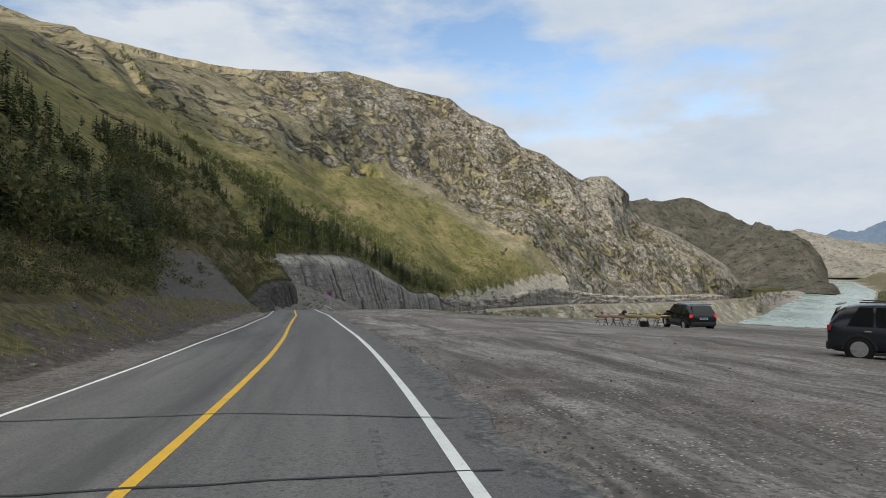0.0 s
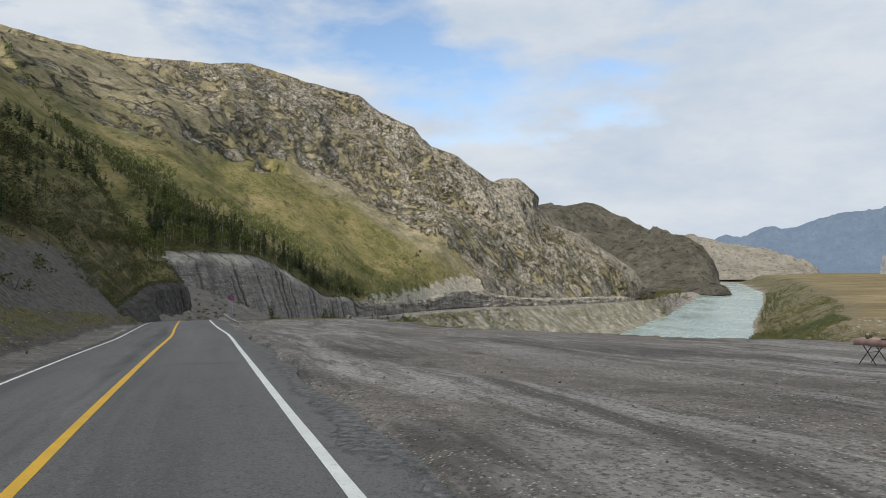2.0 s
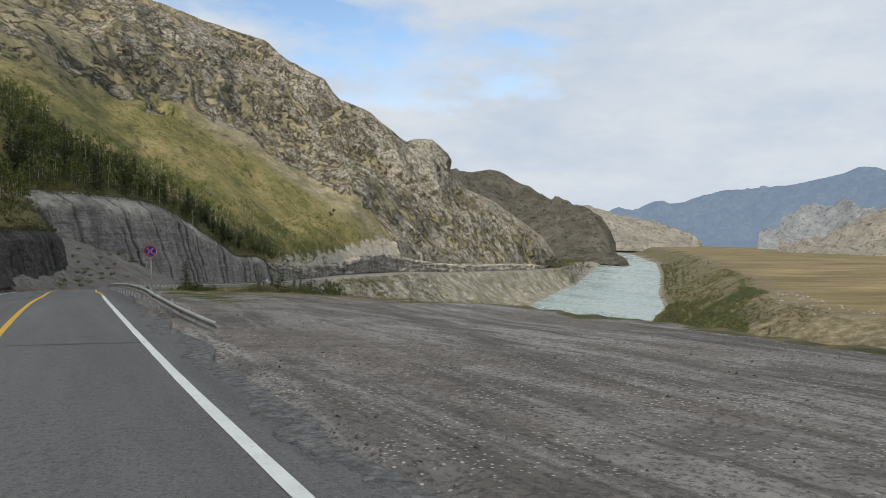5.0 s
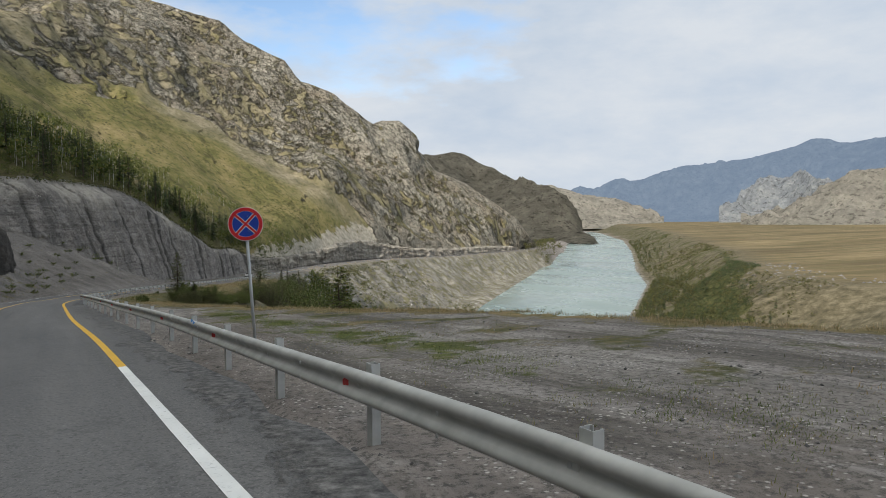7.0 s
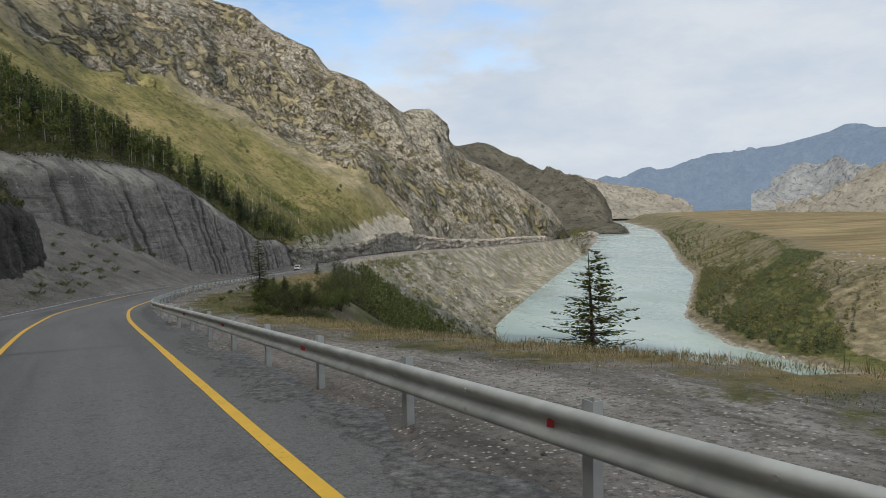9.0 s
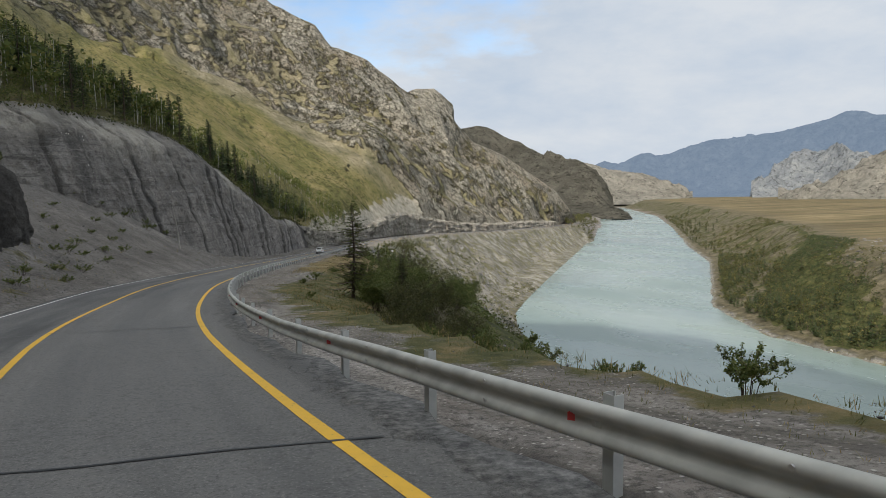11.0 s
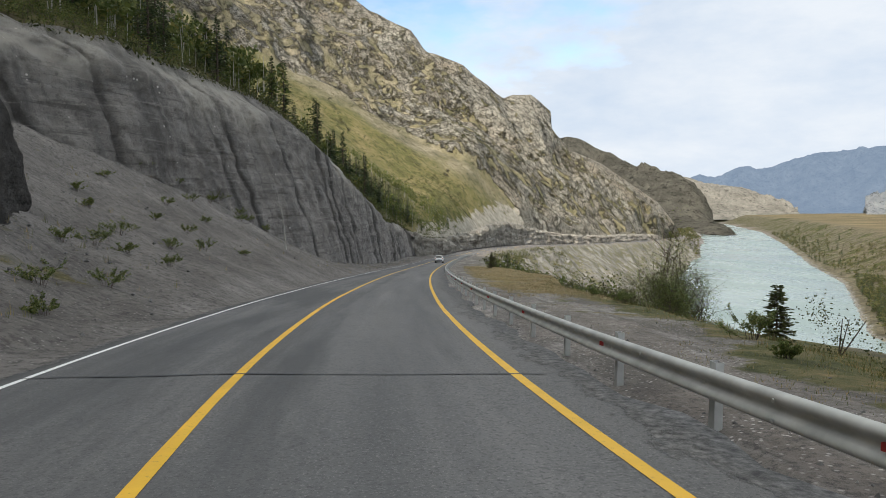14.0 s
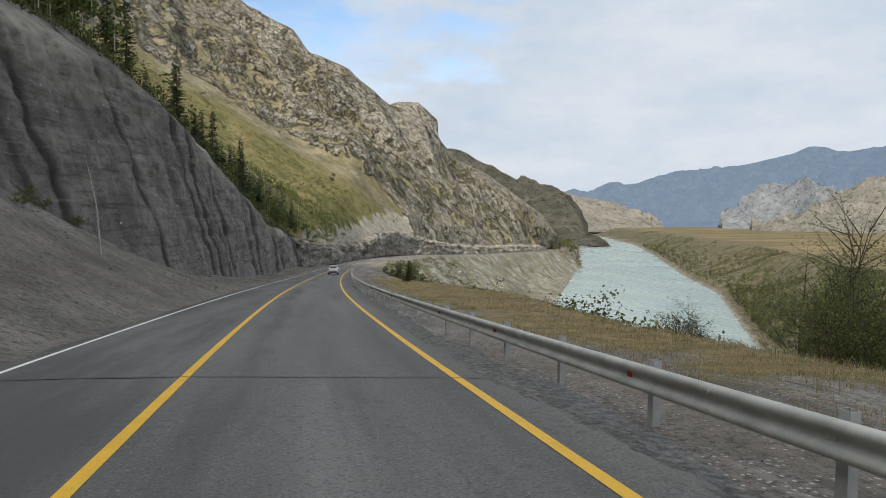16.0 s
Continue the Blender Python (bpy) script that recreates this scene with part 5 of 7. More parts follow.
def beam(r0, r1):
    rows = []
    for r in np.linspace(r0, r1, max(3, int((r1 - r0) / 0.7))):
        p, d, h = rail_at(r)
        right = np.array([d[1], -d[0], 0]) / math.hypot(d[0], d[1])
        out = [p + right * o + np.array([0, 0, h + z]) for o, z in PROFILE]
        rows.append(out + [q + right * 0.006 for q in out[::-1]] + out[:1])
    ob = grid_mesh("beam", np.array(rows), STEEL, True, flip=True)
    ob.parent = guard_rail
    return ob


for r0, r1 in zip(np.r_[0.0, post_runs[1::2]], np.r_[post_runs[1::2], rail_run[-1]]):
    beam(r0, min(rail_run[-1], r1 + 0.18))
pm = bmesh.new()
for sx, sy, ax, ay in ((0.006, 0.12, 0.0, 0.0), (0.09, 0.006, 0.045, 0.057), (0.09, 0.006, 0.045, -0.057), (0.006, 0.03, 0.09, 0.045), (0.006, 0.03, 0.09, -0.045)):
    box(sx, sy, 1.15, (ax, ay, -0.575), 0, pm)
POST_MAT = plain("weathered_galvanised_post", (0.50, 0.50, 0.48), 0.6, 0.25, 0.5, 0.18, 0.4)
REFLECT = plain("red_reflector", (0.55, 0.05, 0.05), 0.35, 0, 0.6)
BOLT = plain("bolt_steel", (0.5, 0.5, 0.5), 0.35, 0.8, 0.5)
post_me = spacer_me = refl_me = bolt_me = None
for k, r in enumerate(post_runs):
    POST_STEP = 2.9
    p, d, h = rail_at(r)
    turn = math.degrees(math.atan2(d[1], d[0])) - 90
    stand = pose(p[0], p[1], p[2], 0, 0, turn)
    sm = stand @ pose(0.10, 0, h + 0.05)
    po = part("post", post_me or pm, POST_MAT, guard_rail, "", False, sm)
    post_me = po.data
    so = part("spacer", spacer_me or box(0.12, 0.11, 0.22, (0, 0, 0), 0.008), POST_MAT, guard_rail, "", False, stand @ pose(0.045, 0, h - 0.155))
    spacer_me = so.data
    if r < 240:
        for dz in (-0.155,):
            bo = part("bolt", bolt_me or tube((-0.012, 0, 0), (0.0, 0, 0), 0.02, sides=6), BOLT, guard_rail, "", False, stand @ pose(-0.01, 0.02, h + dz))
            bolt_me = bo.data
        for a, dz in ((0.5, -0.07), (0.5, -0.245)):
            part("bolt", bolt_me, BOLT, guard_rail, "", False, stand @ pose(-0.078, a * POST_STEP, h + dz - 0.072 * a * POST_STEP))
    if k % 2 == 0:
        ro = part("reflector", refl_me or poly([(0.0, -0.045), (0.06, -0.03), (0.06, 0.03), (0.0, 0.045)], 0.006), REFLECT, guard_rail, "red reflector plate", False, stand @ pose(-0.012, 0.25, h - 0.16, 0, 0, 168))
        refl_me = ro.data

# a blue scribble sprayed on the beam by the sign
p, d, h = rail_at(rail_run[np.argmin(np.abs(rail_xy[:, 1] - 106.6))])
for k, (a, wd) in enumerate(((0.0, 0.16), (0.22, 0.12), (0.42, 0.14))):
    part("scribble", box(0.004, wd, 0.05, (-0.069, a, h - 0.045), 0.0, turn=pose(0, 0, 0, 0, 26)), plain("blue_spray", (0.05, 0.22, 0.55), 0.5), guard_rail, "blue sprayed marks", False, pose(p[0], p[1], p[2], 4.1, 0, math.degrees(math.atan2(d[1], d[0])) - 90))

# ---------------------------------------------------------------- no-stopping sign
SIGN_X, SIGN_Y, SIGN_Z = -38.0, 107.3, -3.1
gz = ground_z(SIGN_X, SIGN_Y)
sign = thing("road_sign", "round blue no-stopping sign with red cross on steel pole", "road sign", pose(SIGN_X + 0.16, SIGN_Y, gz, 0, -3.2, 0))
up_c = SIGN_Z - gz
POLE = plain("grey_painted_pole", (0.45, 0.46, 0.47), 0.45, 0.3, 0.5)
part("pole", tube((0, 0, -0.3), (0, 0, up_c + 0.3), 0.032, sides=14), POLE, sign, "", True)
face = pose(0, -0.05, up_c, 90, 0, 0) @ pose(0, 0, 0)
face = pose(0, -0.045, up_c, 0, 0, 8)


def ring(r0, r1, thick, n=48):
    bm = bmesh.new()
    vs = [[bm.verts.new((r * math.sin(a), y, r * math.cos(a))) for r, y in ((r1, -thick / 2), (r0, -thick / 2), (r0, thick / 2), (r1, thick / 2))] for a in np.linspace(0, math.tau, n, endpoint=False)]
    for a, b in zip(vs, vs[1:] + vs[:1]):
        for i in range(4):
            bm.faces.new((a[i], a[(i + 1) % 4], b[(i + 1) % 4], b[i]))
    bmesh.ops.recalc_face_normals(bm, faces=bm.faces)
    return bm


SIGN_RED, SIGN_BLUE, SIGN_WHITE = plain("sign_red", (0.55, 0.02, 0.025), 0.35), plain("sign_blue", (0.01, 0.05, 0.36), 0.35), plain("sign_white", (0.75, 0.75, 0.74), 0.35)
part("panel", tube((0, 0.004, 0), (0, 0.014, 0), 0.35, sides=48), SIGN_WHITE, sign, "white rimmed disc", False, face)
part("field", tube((0, -0.002, 0), (0, 0.006, 0), 0.262, sides=48), SIGN_BLUE, sign, "blue field", False, face)
part("rim", ring(0.268, 0.338, 0.012), SIGN_RED, sign, "red rim", False, face @ pose(0, -0.004, 0))
for a in (45, -45):
    part("cross_border", box(0.072, 0.006, 0.53, (0, -0.005 - 0.0005 * (a > 0), 0)), SIGN_WHITE, sign, "", False, face @ pose(0, 0, 0, 0, a))
    part("cross_bar", box(0.046, 0.007, 0.56, (0, -0.0105 - 0.0012 * (a > 0), 0)), SIGN_RED, sign, "red cross bar", False, face @ pose(0, 0, 0, 0, a))
part("bracket", box(0.12, 0.03, 0.03, (0, -0.025, up_c + 0.15), 0.004), STEEL, sign)
part("bracket", box(0.12, 0.03, 0.03, (0, -0.025, up_c - 0.15), 0.004), STEEL, sign)

# ---------------------------------------------------------------- cars
car("black compact sport utility car parked by the stall, tail lamps lit", PAINT_BLACK, 4.45, 1.82, 1.66, 0.98, on_ground(7.7, 45.8, 105), lit=True)
car("dark blue-black off-road car with roof rails parked on the gravel", PAINT_NAVY, 4.75, 1.86, 1.80, 1.08, on_ground(10.7, 23.4, -25), rails=True, wheel_r=0.39)
wc = road_pos(330.0, -1.9)
car("white sport utility car driving in the downhill lane", PAINT_WHITE, 4.6, 1.85, 1.66, 0.98, pose(*[float(v) for v in wc], 0, 4.0, 86), lit=False)

# ---------------------------------------------------------------- roadside stall
CLOTH = {"pink": plain("faded_pink_cloth", (0.48, 0.33, 0.30), 0.9, 0, 0.1, 0.2, 0.2), "yellow": plain("yellow_cloth", (0.46, 0.37, 0.20), 0.9, 0, 0.1, 0.2, 0.2)}
WOOD = plain("pale_plywood", (0.42, 0.32, 0.2), 0.7, 0, 0.3, 0.2)
IRON = plain("black_iron_tube", (0.02, 0.02, 0.02), 0.5, 0.5)
STALL_A, STALL_B = Vector((2.2, 48.0, 0)), Vector((5.6, 42.2, 0))
axis = (STALL_B - STALL_A).normalized()
stall_turn = math.degrees(math.atan2(axis.y, axis.x))
goods = [plain("dark_felt", (0.03, 0.03, 0.035), 0.9), plain("red_pack", (0.42, 0.06, 0.05), 0.5), plain("brown_jar", (0.18, 0.08, 0.03), 0.25), plain("pale_pack", (0.55, 0.50, 0.42), 0.6), plain("green_pack", (0.08, 0.18, 0.08), 0.5)]


def folding_table(m, cloth, label):
    t = thing("folding_table", "folding table with crossed black iron legs on the gravel", "table", m, "tables of the stall")
    part("tabletop", box(1.66, 0.72, 0.03, (0, 0, 0.735), 0.006), WOOD, t, "plywood top")
    for x in (-0.5, 0.5):
        for sy in (-0.30, 0.30):
            part("leg", tube((x - 0.24, sy, 0.0), (x + 0.24, sy, 0.72), 0.014), IRON, t, "black iron leg")
            part("leg", tube((x + 0.24, sy + 0.03, 0.0), (x - 0.24, sy + 0.03, 0.72), 0.014), IRON, t, "black iron leg")
        part("stretcher", tube((x, -0.3, 0.36), (x, 0.33, 0.36), 0.01), IRON, t)
    # the cloth: a sheet with hanging, slightly wavy sides
    xs, rows = np.linspace(-0.86, 0.86, 36), []
    for x in xs:
        wv = 0.012 * math.sin(x * 17) + 0.008 * math.sin(x * 31 + 1)
        rows.append([(x, -0.385 - wv, 0.56 + 0.01 * math.sin(x * 9)), (x, -0.378 - wv * 0.5, 0.66), (x, -0.37, 0.752), (x, 0.37, 0.752), (x, 0.378 + wv * 0.5, 0.66), (x, 0.385 + wv, 0.57)])
    c = grid_mesh("tablecloth", np.array(rows), CLOTH[cloth], True)
    c.matrix_basis = m
    sol = c.modifiers.new("thick", "SOLIDIFY")
    sol.thickness = 0.004
    tagged(c, label, "tablecloth", "cloths of the stall")
    return t


rng = random.Random(5)
for k, cloth in enumerate(("pink", "pink", "yellow", "yellow")):
    c = STALL_A + axis * (0.95 + 1.78 * k)
    m = on_ground(c.x, c.y, stall_turn)
    folding_table(m, cloth, f"faded {cloth} cloth hanging over the stall table")
    for j in range(7):
        x, y = rng.uniform(-0.72, 0.72), rng.uniform(-0.28, 0.28)
        kind = rng.choice(("box", "jar"))
        gm = m @ pose(x, y, 0.757, 0, 0, rng.uniform(0, 90))
        mat_g = rng.choice(goods)
        if kind == "box":
            it = thing("goods_box", "small packet of goods laid on the stall cloth", "goods", gm, "goods on the stall")
            part("packet", box(rng.uniform(0.1, 0.3), rng.uniform(0.1, 0.2), hgt := rng.uniform(0.03, 0.1), (0, 0, hgt / 2), 0.008), mat_g, it)
        else:
            it = thing("jar", "small jar standing on the stall cloth", "jar", gm, "goods on the stall")
            part("glass", tube((0, 0, 0), (0, 0, 0.11), 0.04, 0.038, 12), mat_g, it, "", True)
            part("lid", tube((0, 0, 0.111), (0, 0, 0.128), 0.034, sides=12), goods[3], it, "pale lid")
bag_c = STALL_A + axis * 3.1
bm = bmesh.new()
bmesh.ops.create_icosphere(bm, subdivisions=3, radius=0.17)
for v in bm.verts:
    v.co = Vector((v.co.x * 1.1, v.co.y * 0.8, max(-0.12, v.co.z * 1.05))) * (1 + 0.08 * noise.noise(v.co * 9))
bag = part("bag", bm, goods[0], None, "", True, on_ground(bag_c.x, bag_c.y, 20) @ pose(0, 0.05, 0.876))
tagged(bag, "dark round cloth bag on the stall table", "bag")
crate_c = STALL_A + axis * 5.1
crate = thing("crate", "dark plastic crate standing below the stall table", "crate", on_ground(crate_c.x, crate_c.y, stall_turn))
part("tub", box(0.5, 0.34, 0.28, (0, 0, 0.14), 0.02), PLASTIC, crate)
part("lid", box(0.53, 0.37, 0.03, (0, 0, 0.296), 0.008), goods[0], crate)

# ---------------------------------------------------------------- plants


def mat_leaf(name, stops, rough=0.6):
    k = Nodes(name, rough, 0, 0.25)
    c = k.ramp(k.island(), *stops)
    c = k.mix(k.ramp(k.noise(0.9, 3), (0.35, 0.0), (0.7, 0.45)), c, tuple(v * 0.5 for v in stops[0][1]))
    k.done(c)
    thin, both = k.n.new("ShaderNodeBsdfTranslucent"), k.n.new("ShaderNodeMixShader")
    k.l.new(c, thin.inputs["Color"])
    both.inputs[0].default_value = 0.38
    k.l.new(k.b.outputs[0], both.inputs[1])
    k.l.new(thin.outputs[0], both.inputs[2])
    k.l.new(both.outputs[0], k.n["Material Output"].inputs["Surface"])
    return k.mat


NEEDLES = mat_leaf("dark_spruce_needles", ((0.0, (0.036, 0.056, 0.026)), (0.6, (0.070, 0.10, 0.040)), (1.0, (0.125, 0.145, 0.06))))
LARCH = mat_leaf("olive_larch_needles", ((0.0, (0.055, 0.068, 0.028)), (0.6, (0.12, 0.135, 0.05)), (1.0, (0.20, 0.195, 0.075))))
LEAVES = mat_leaf("green_shrub_leaves", ((0.0, (0.07, 0.10, 0.027)), (0.5, (0.145, 0.185, 0.05)), (0.85, (0.24, 0.26, 0.085)), (1.0, (0.36, 0.32, 0.13))))
BIRCH = mat_leaf("birch_leaves", ((0.0, (0.06, 0.085, 0.023)), (0.5, (0.12, 0.148, 0.04)), (0.9, (0.20, 0.202, 0.06)), (1.0, (0.31, 0.26, 0.085))))
DUSK = mat_leaf("dull_brown_green_leaves", ((0.0, (0.045, 0.054, 0.022)), (0.5, (0.10, 0.112, 0.038)), (0.9, (0.17, 0.158, 0.06)), (1.0, (0.23, 0.185, 0.08))))
GRASS = mat_leaf("verge_grass", ((0.0, (0.09, 0.11, 0.03)), (0.45, (0.17, 0.17, 0.055)), (0.75, (0.34, 0.27, 0.115)), (1.0, (0.48, 0.31, 0.15))))
BARK = plain("grey_brown_bark", (0.09, 0.07, 0.055), 0.9, 0, 0.2, 0.35, 0.1)
PALE_BARK = plain("pale_birch_bark", (0.38, 0.36, 0.32), 0.8, 0, 0.2, 0.25, 0.15)
nrng = np.random.default_rng(11)


def unit(n):
    v = nrng.normal(size=(n, 3))
    return v / np.linalg.norm(v, axis=1)[:, None]


def rhombs(c, a, b):
    """Leaf quads round centres c with half axes a and b. Returns vertices and faces."""
    n = len(c)
    v = np.stack([c + a, c + b, c - a, c - b], 1).reshape(-1, 3)
    return v, np.arange(4 * n).reshape(n, 4)


def random_leaves(c, size, narrow=0.45, droop=0.0):
    n = len(c)
    a = unit(n)
    a[:, 2] -= droop
    a /= np.linalg.norm(a, axis=1)[:, None]
    b = np.cross(a, unit(n))
    b /= np.linalg.norm(b, axis=1)[:, None] + 1e-9
    s = (size * nrng.uniform(0.6, 1.3, n))[:, None]
    return rhombs(c, a * s / 2, b * s * narrow / 2)


def stick(p, q, r0, r1, sides=5):
    """Vertices and faces of a tapered bar."""
    p, q = np.asarray(p, float), np.asarray(q, float)
    d = (q - p) / (np.linalg.norm(q - p) + 1e-9)
    e = np.cross(d, (0.3, 0.9, 0.2) if abs(d[2]) > 0.8 else (0, 0, 1))
    e /= np.linalg.norm(e)
    f = np.cross(d, e)
    ang = np.linspace(0, math.tau, sides, endpoint=False)
    ring_ = np.cos(ang)[:, None] * e + np.sin(ang)[:, None] * f
    v = np.concatenate([p + ring_ * r0, q + ring_ * r1])
    i = np.arange(sides)
    return v, np.stack([i, (i + 1) % sides, (i + 1) % sides + sides, i + sides], 1)


def join(pieces):
    vs, fs, at = [], [], 0
    for v, f in pieces:
        vs.append(v)
        fs.append(f + at)
        at += len(v)
    return np.concatenate(vs), np.concatenate(fs)


def raw_mesh(name, vf, material, smooth_shade=False):
    v, f = vf
    me = bpy.data.meshes.new(name)
    me.vertices.add(len(v))
    me.vertices.foreach_set("co", np.asarray(v, np.float32).ravel())
    me.loops.add(f.size)
    me.loops.foreach_set("vertex_index", f.ravel().astype(np.int32))
    me.polygons.add(len(f))
    me.polygons.foreach_set("loop_start", np.arange(len(f), dtype=np.int32) * f.shape[1])
    me.polygons.foreach_set("use_smooth", np.full(len(f), smooth_shade))
    me.materials.append(material)
    me.update(calc_edges=True)
    me.validate()
    return me


def conifer_shape(h, spread, whorls, per, sprays, needle, open_=0.0):
    """Trunk and needle quads of a conifer of height h."""
    wood = [stick((0, 0, -0.4), (0.02 * h, 0, h * 0.5), 0.018 * h + 0.02, 0.011 * h, 7), stick((0.02 * h, 0, h * 0.5), (0.0, 0.01 * h, h), 0.011 * h, 0.004, 6)]
    cs, aa, bb = [], [], []
    for k in range(whorls):
        t = (k + nrng.uniform(0, 0.8)) / whorls
        z = h * (0.10 + 0.88 * t)
        reach = spread * (1 - t) ** 0.8 * nrng.uniform(0.75, 1.1) + 0.08
        for j in range(per):
            az = nrng.uniform(0, math.tau)
            ln = reach * nrng.uniform(0.55, 1.1)
            if nrng.random() < open_:
                continue
            d = np.array([math.cos(az), math.sin(az), nrng.uniform(-0.15, 0.28) - 0.25 * (1 - t)])
            base = np.array([0.02 * h * min(1, t * 2), 0, min(0.97 * h, z + nrng.uniform(-1.6, 1.6) * h / whorls)])
            tip = base + d * ln + np.array([0, 0, nrng.uniform(-0.05, 0.22) * ln])
            wood.append(stick(base, tip, 0.004 * h * (1 - t) + 0.006, 0.003, 3))
            m = max(3, int(sprays * ln / spread) + 2)
            s = nrng.uniform(0.12, 1.0, m)[:, None]
            side = np.cross(d / np.linalg.norm(d), (0, 0, 1))[None] * nrng.choice([-1, 1], m)[:, None]
            way = d[None] * 0.75 + side * nrng.uniform(0.3, 0.9, m)[:, None] + nrng.normal(0, 0.15, (m, 3))
            way /= np.linalg.norm(way, axis=1)[:, None]
            le = needle * nrng.uniform(0.6, 1.25, m)[:, None] * (1.15 - 0.4 * s)
            c = base + (tip - base) * s - np.array([0, 0, 1])[None] * (0.06 * ln * np.sin(math.pi * s)) + way * le * 0.4
            cs.append(c)
            aa.append(way * le * 0.55)
            w = np.cross(way, unit(m))
            bb.append(w / (np.linalg.norm(w, axis=1)[:, None] + 1e-9) * le * 0.2)
    return join(wood), rhombs(np.concatenate(cs), np.concatenate(aa), np.concatenate(bb))


def shrub_shape(h, spread, stems, leaves, leaf, low=0.12):
    wood, cs = [], []
    for k in range(stems):
        az, out = nrng.uniform(0, math.tau), spread * nrng.uniform(0.25, 1.0)
        top = np.array([math.cos(az) * out, math.sin(az) * out, h * nrng.uniform(0.55, 1.0) * (1 - 0.35 * out / (spread + 0.01))])
        knee = top * np.array([0.35, 0.35, 0.5]) + nrng.normal(0, 0.04 * h, 3)
        wood += [stick((top[0] * 0.06, top[1] * 0.06, -0.35), knee, 0.005 * h + 0.005, 0.003 * h + 0.003, 4), stick(knee, top, 0.003 * h + 0.003, 0.002, 4)]
        tips = [(knee, top, 1.0)]
        for j in range(6):
            s = nrng.uniform(0.05, 0.95)
            b = knee + (top - knee) * s
            t2 = b + unit(1)[0] * np.array([1, 1, 0.6]) * 0.18 * h + np.array([0, 0, 0.10 * h])
            wood.append(stick(b, t2, 0.002 * h + 0.002, 0.0015, 3))
            tips.append((b, t2, 0.7))
        per = max(8, leaves // (stems * 7))
        for a, b, w in tips:
            s = nrng.uniform(low, 1.05, per)[:, None]
            cs.append(a + (b - a) * s + nrng.normal(0, 0.03 * h * w, (per, 3)))
    c = np.concatenate(cs)
    c[:, 2] = np.maximum(c[:, 2], 0.03)
    return join(wood), random_leaves(c, leaf)


def plant(name, label, category, shape, leaf_mat, m, group="", bark=BARK):
    t = thing(name, label, category, m, group)
    part("trunk" if "tree" in name else "branching_stem", raw_mesh("branching_stem", shape[0], bark, True), None, t)
    part("crown", raw_mesh("crown", shape[1], leaf_mat), None, t)
    return t


def rooted(x, y, top=None, sink=0.1):
    """Pose on the ground, and the height up to a known top."""
    z = ground_z(x, y) - sink
    return pose(x, y, z), (None if top is None else top - z)


# trees and tall shrubs beside the guard rail
m, hgt = rooted(-55.3, 183.0, -7.0)
plant("larch_tree", "young larch with open drooping branches at the verge's edge", "tree", conifer_shape(hgt, 2.2, 56, 7, 30, 0.13, 0.3), BIRCH, m)
m, hgt = rooted(-55.2, 193.8, -12.1)
plant("spruce_tree", "small young spruce beside the road verge", "tree", conifer_shape(hgt, 0.6, 32, 6, 12, 0.15, 0.05), LARCH, m, "young spruces")
m, hgt = rooted(-35.7, 147.7, -6.5)
plant("larch_tree", "slender green conifer standing on the river slope", "tree", conifer_shape(hgt, 5.4, 64, 8, 44, 0.24, 0.2), BIRCH, m)
for x, y, top, spread in ((-52.6, 179.0, -10.4, 0.8), (-55.2, 286, -17.2, 1.0), (-52, 322, -19.6, 1.2), (-50.5, 330, -20.2, 1.1), (-47, 336, -20.5, 1.3)):
    m, hgt = rooted(x, y, top)
    plant("spruce_tree", "small young spruce beside the road verge", "tree", conifer_shape(max(1.2, hgt), spread, 40, 8, 30, 0.10, 0.05), LARCH, m, "young spruces")
SHRUBS = [(-48.7, 220.5, -9.6, 2.7), (-50.4, 217.5, -12.2, 2.3), (-46.6, 224.0, -12.0, 2.4), (-50.0, 229.5, -15.2, 1.6), (-48.0, 233.0, -15.6, 1.8),
          (-51.5, 184.5, -11.1, 1.8), (-51.0, 178.0, -11.1, 1.7), (-52.4, 175.2, -10.5, 1.5), (-52.6, 171.8, -10.6, 1.5), (-50.2, 173.8, -11.4, 1.8),
          (-50.6, 168.8, -12.0, 1.6), (-52.2, 166.2, -11.2, 1.2), (-49.2, 181.0, -11.8, 2.0), (-48.0, 188.0, -12.2, 2.0), (-54.4, 183.5, -10.6, 1.5), (-53.2, 180.2, -10.7, 1.5), (-54.0, 177.2, -10.9, 1.3),
          (-49.6, 174.4, -12.7, 1.5), (-48.9, 176.6, -13.0, 1.5), (-48.3, 173.6, -13.6, 1.4)]
for k, (x, y, top, spread) in enumerate(SHRUBS):
    m, hgt = rooted(x, y, top)
    sh = shrub_shape(hgt, spread, 36, 15000, 0.085, 0.0)
    dark = k in (3, 4) or 6 <= k <= 11
    plant("shrub", "tall dark-leaved willow shrub on the slope below the verge" if dark else "tall green-leaved shrub on the slope below the verge", "shrub", sh, DUSK if dark else LEAVES, m, "tall shrubs below the verge")
for x, y, h in ((-52.6, 155.8, 0.95), (-51.9, 153.6, 0.9), (-53.6, 158.6, 0.6), (-51.0, 151.2, 0.7), (-57.9, 189.6, 1.0), (-58.6, 186.8, 0.5), (-56.9, 203.5, 0.9), (-57.6, 176.6, 0.45), (-57.0, 208.5, 0.7), (-50.6, 148.2, 0.8), (-49.6, 145.4, 0.5)):
    plant("small_bush", "low leafy bush growing on the gravel verge", "bush", shrub_shape(h, h * 0.75, 11, 2400, 0.05, 0.0), LEAVES, rooted(x, y)[0], "low bushes on the verge")
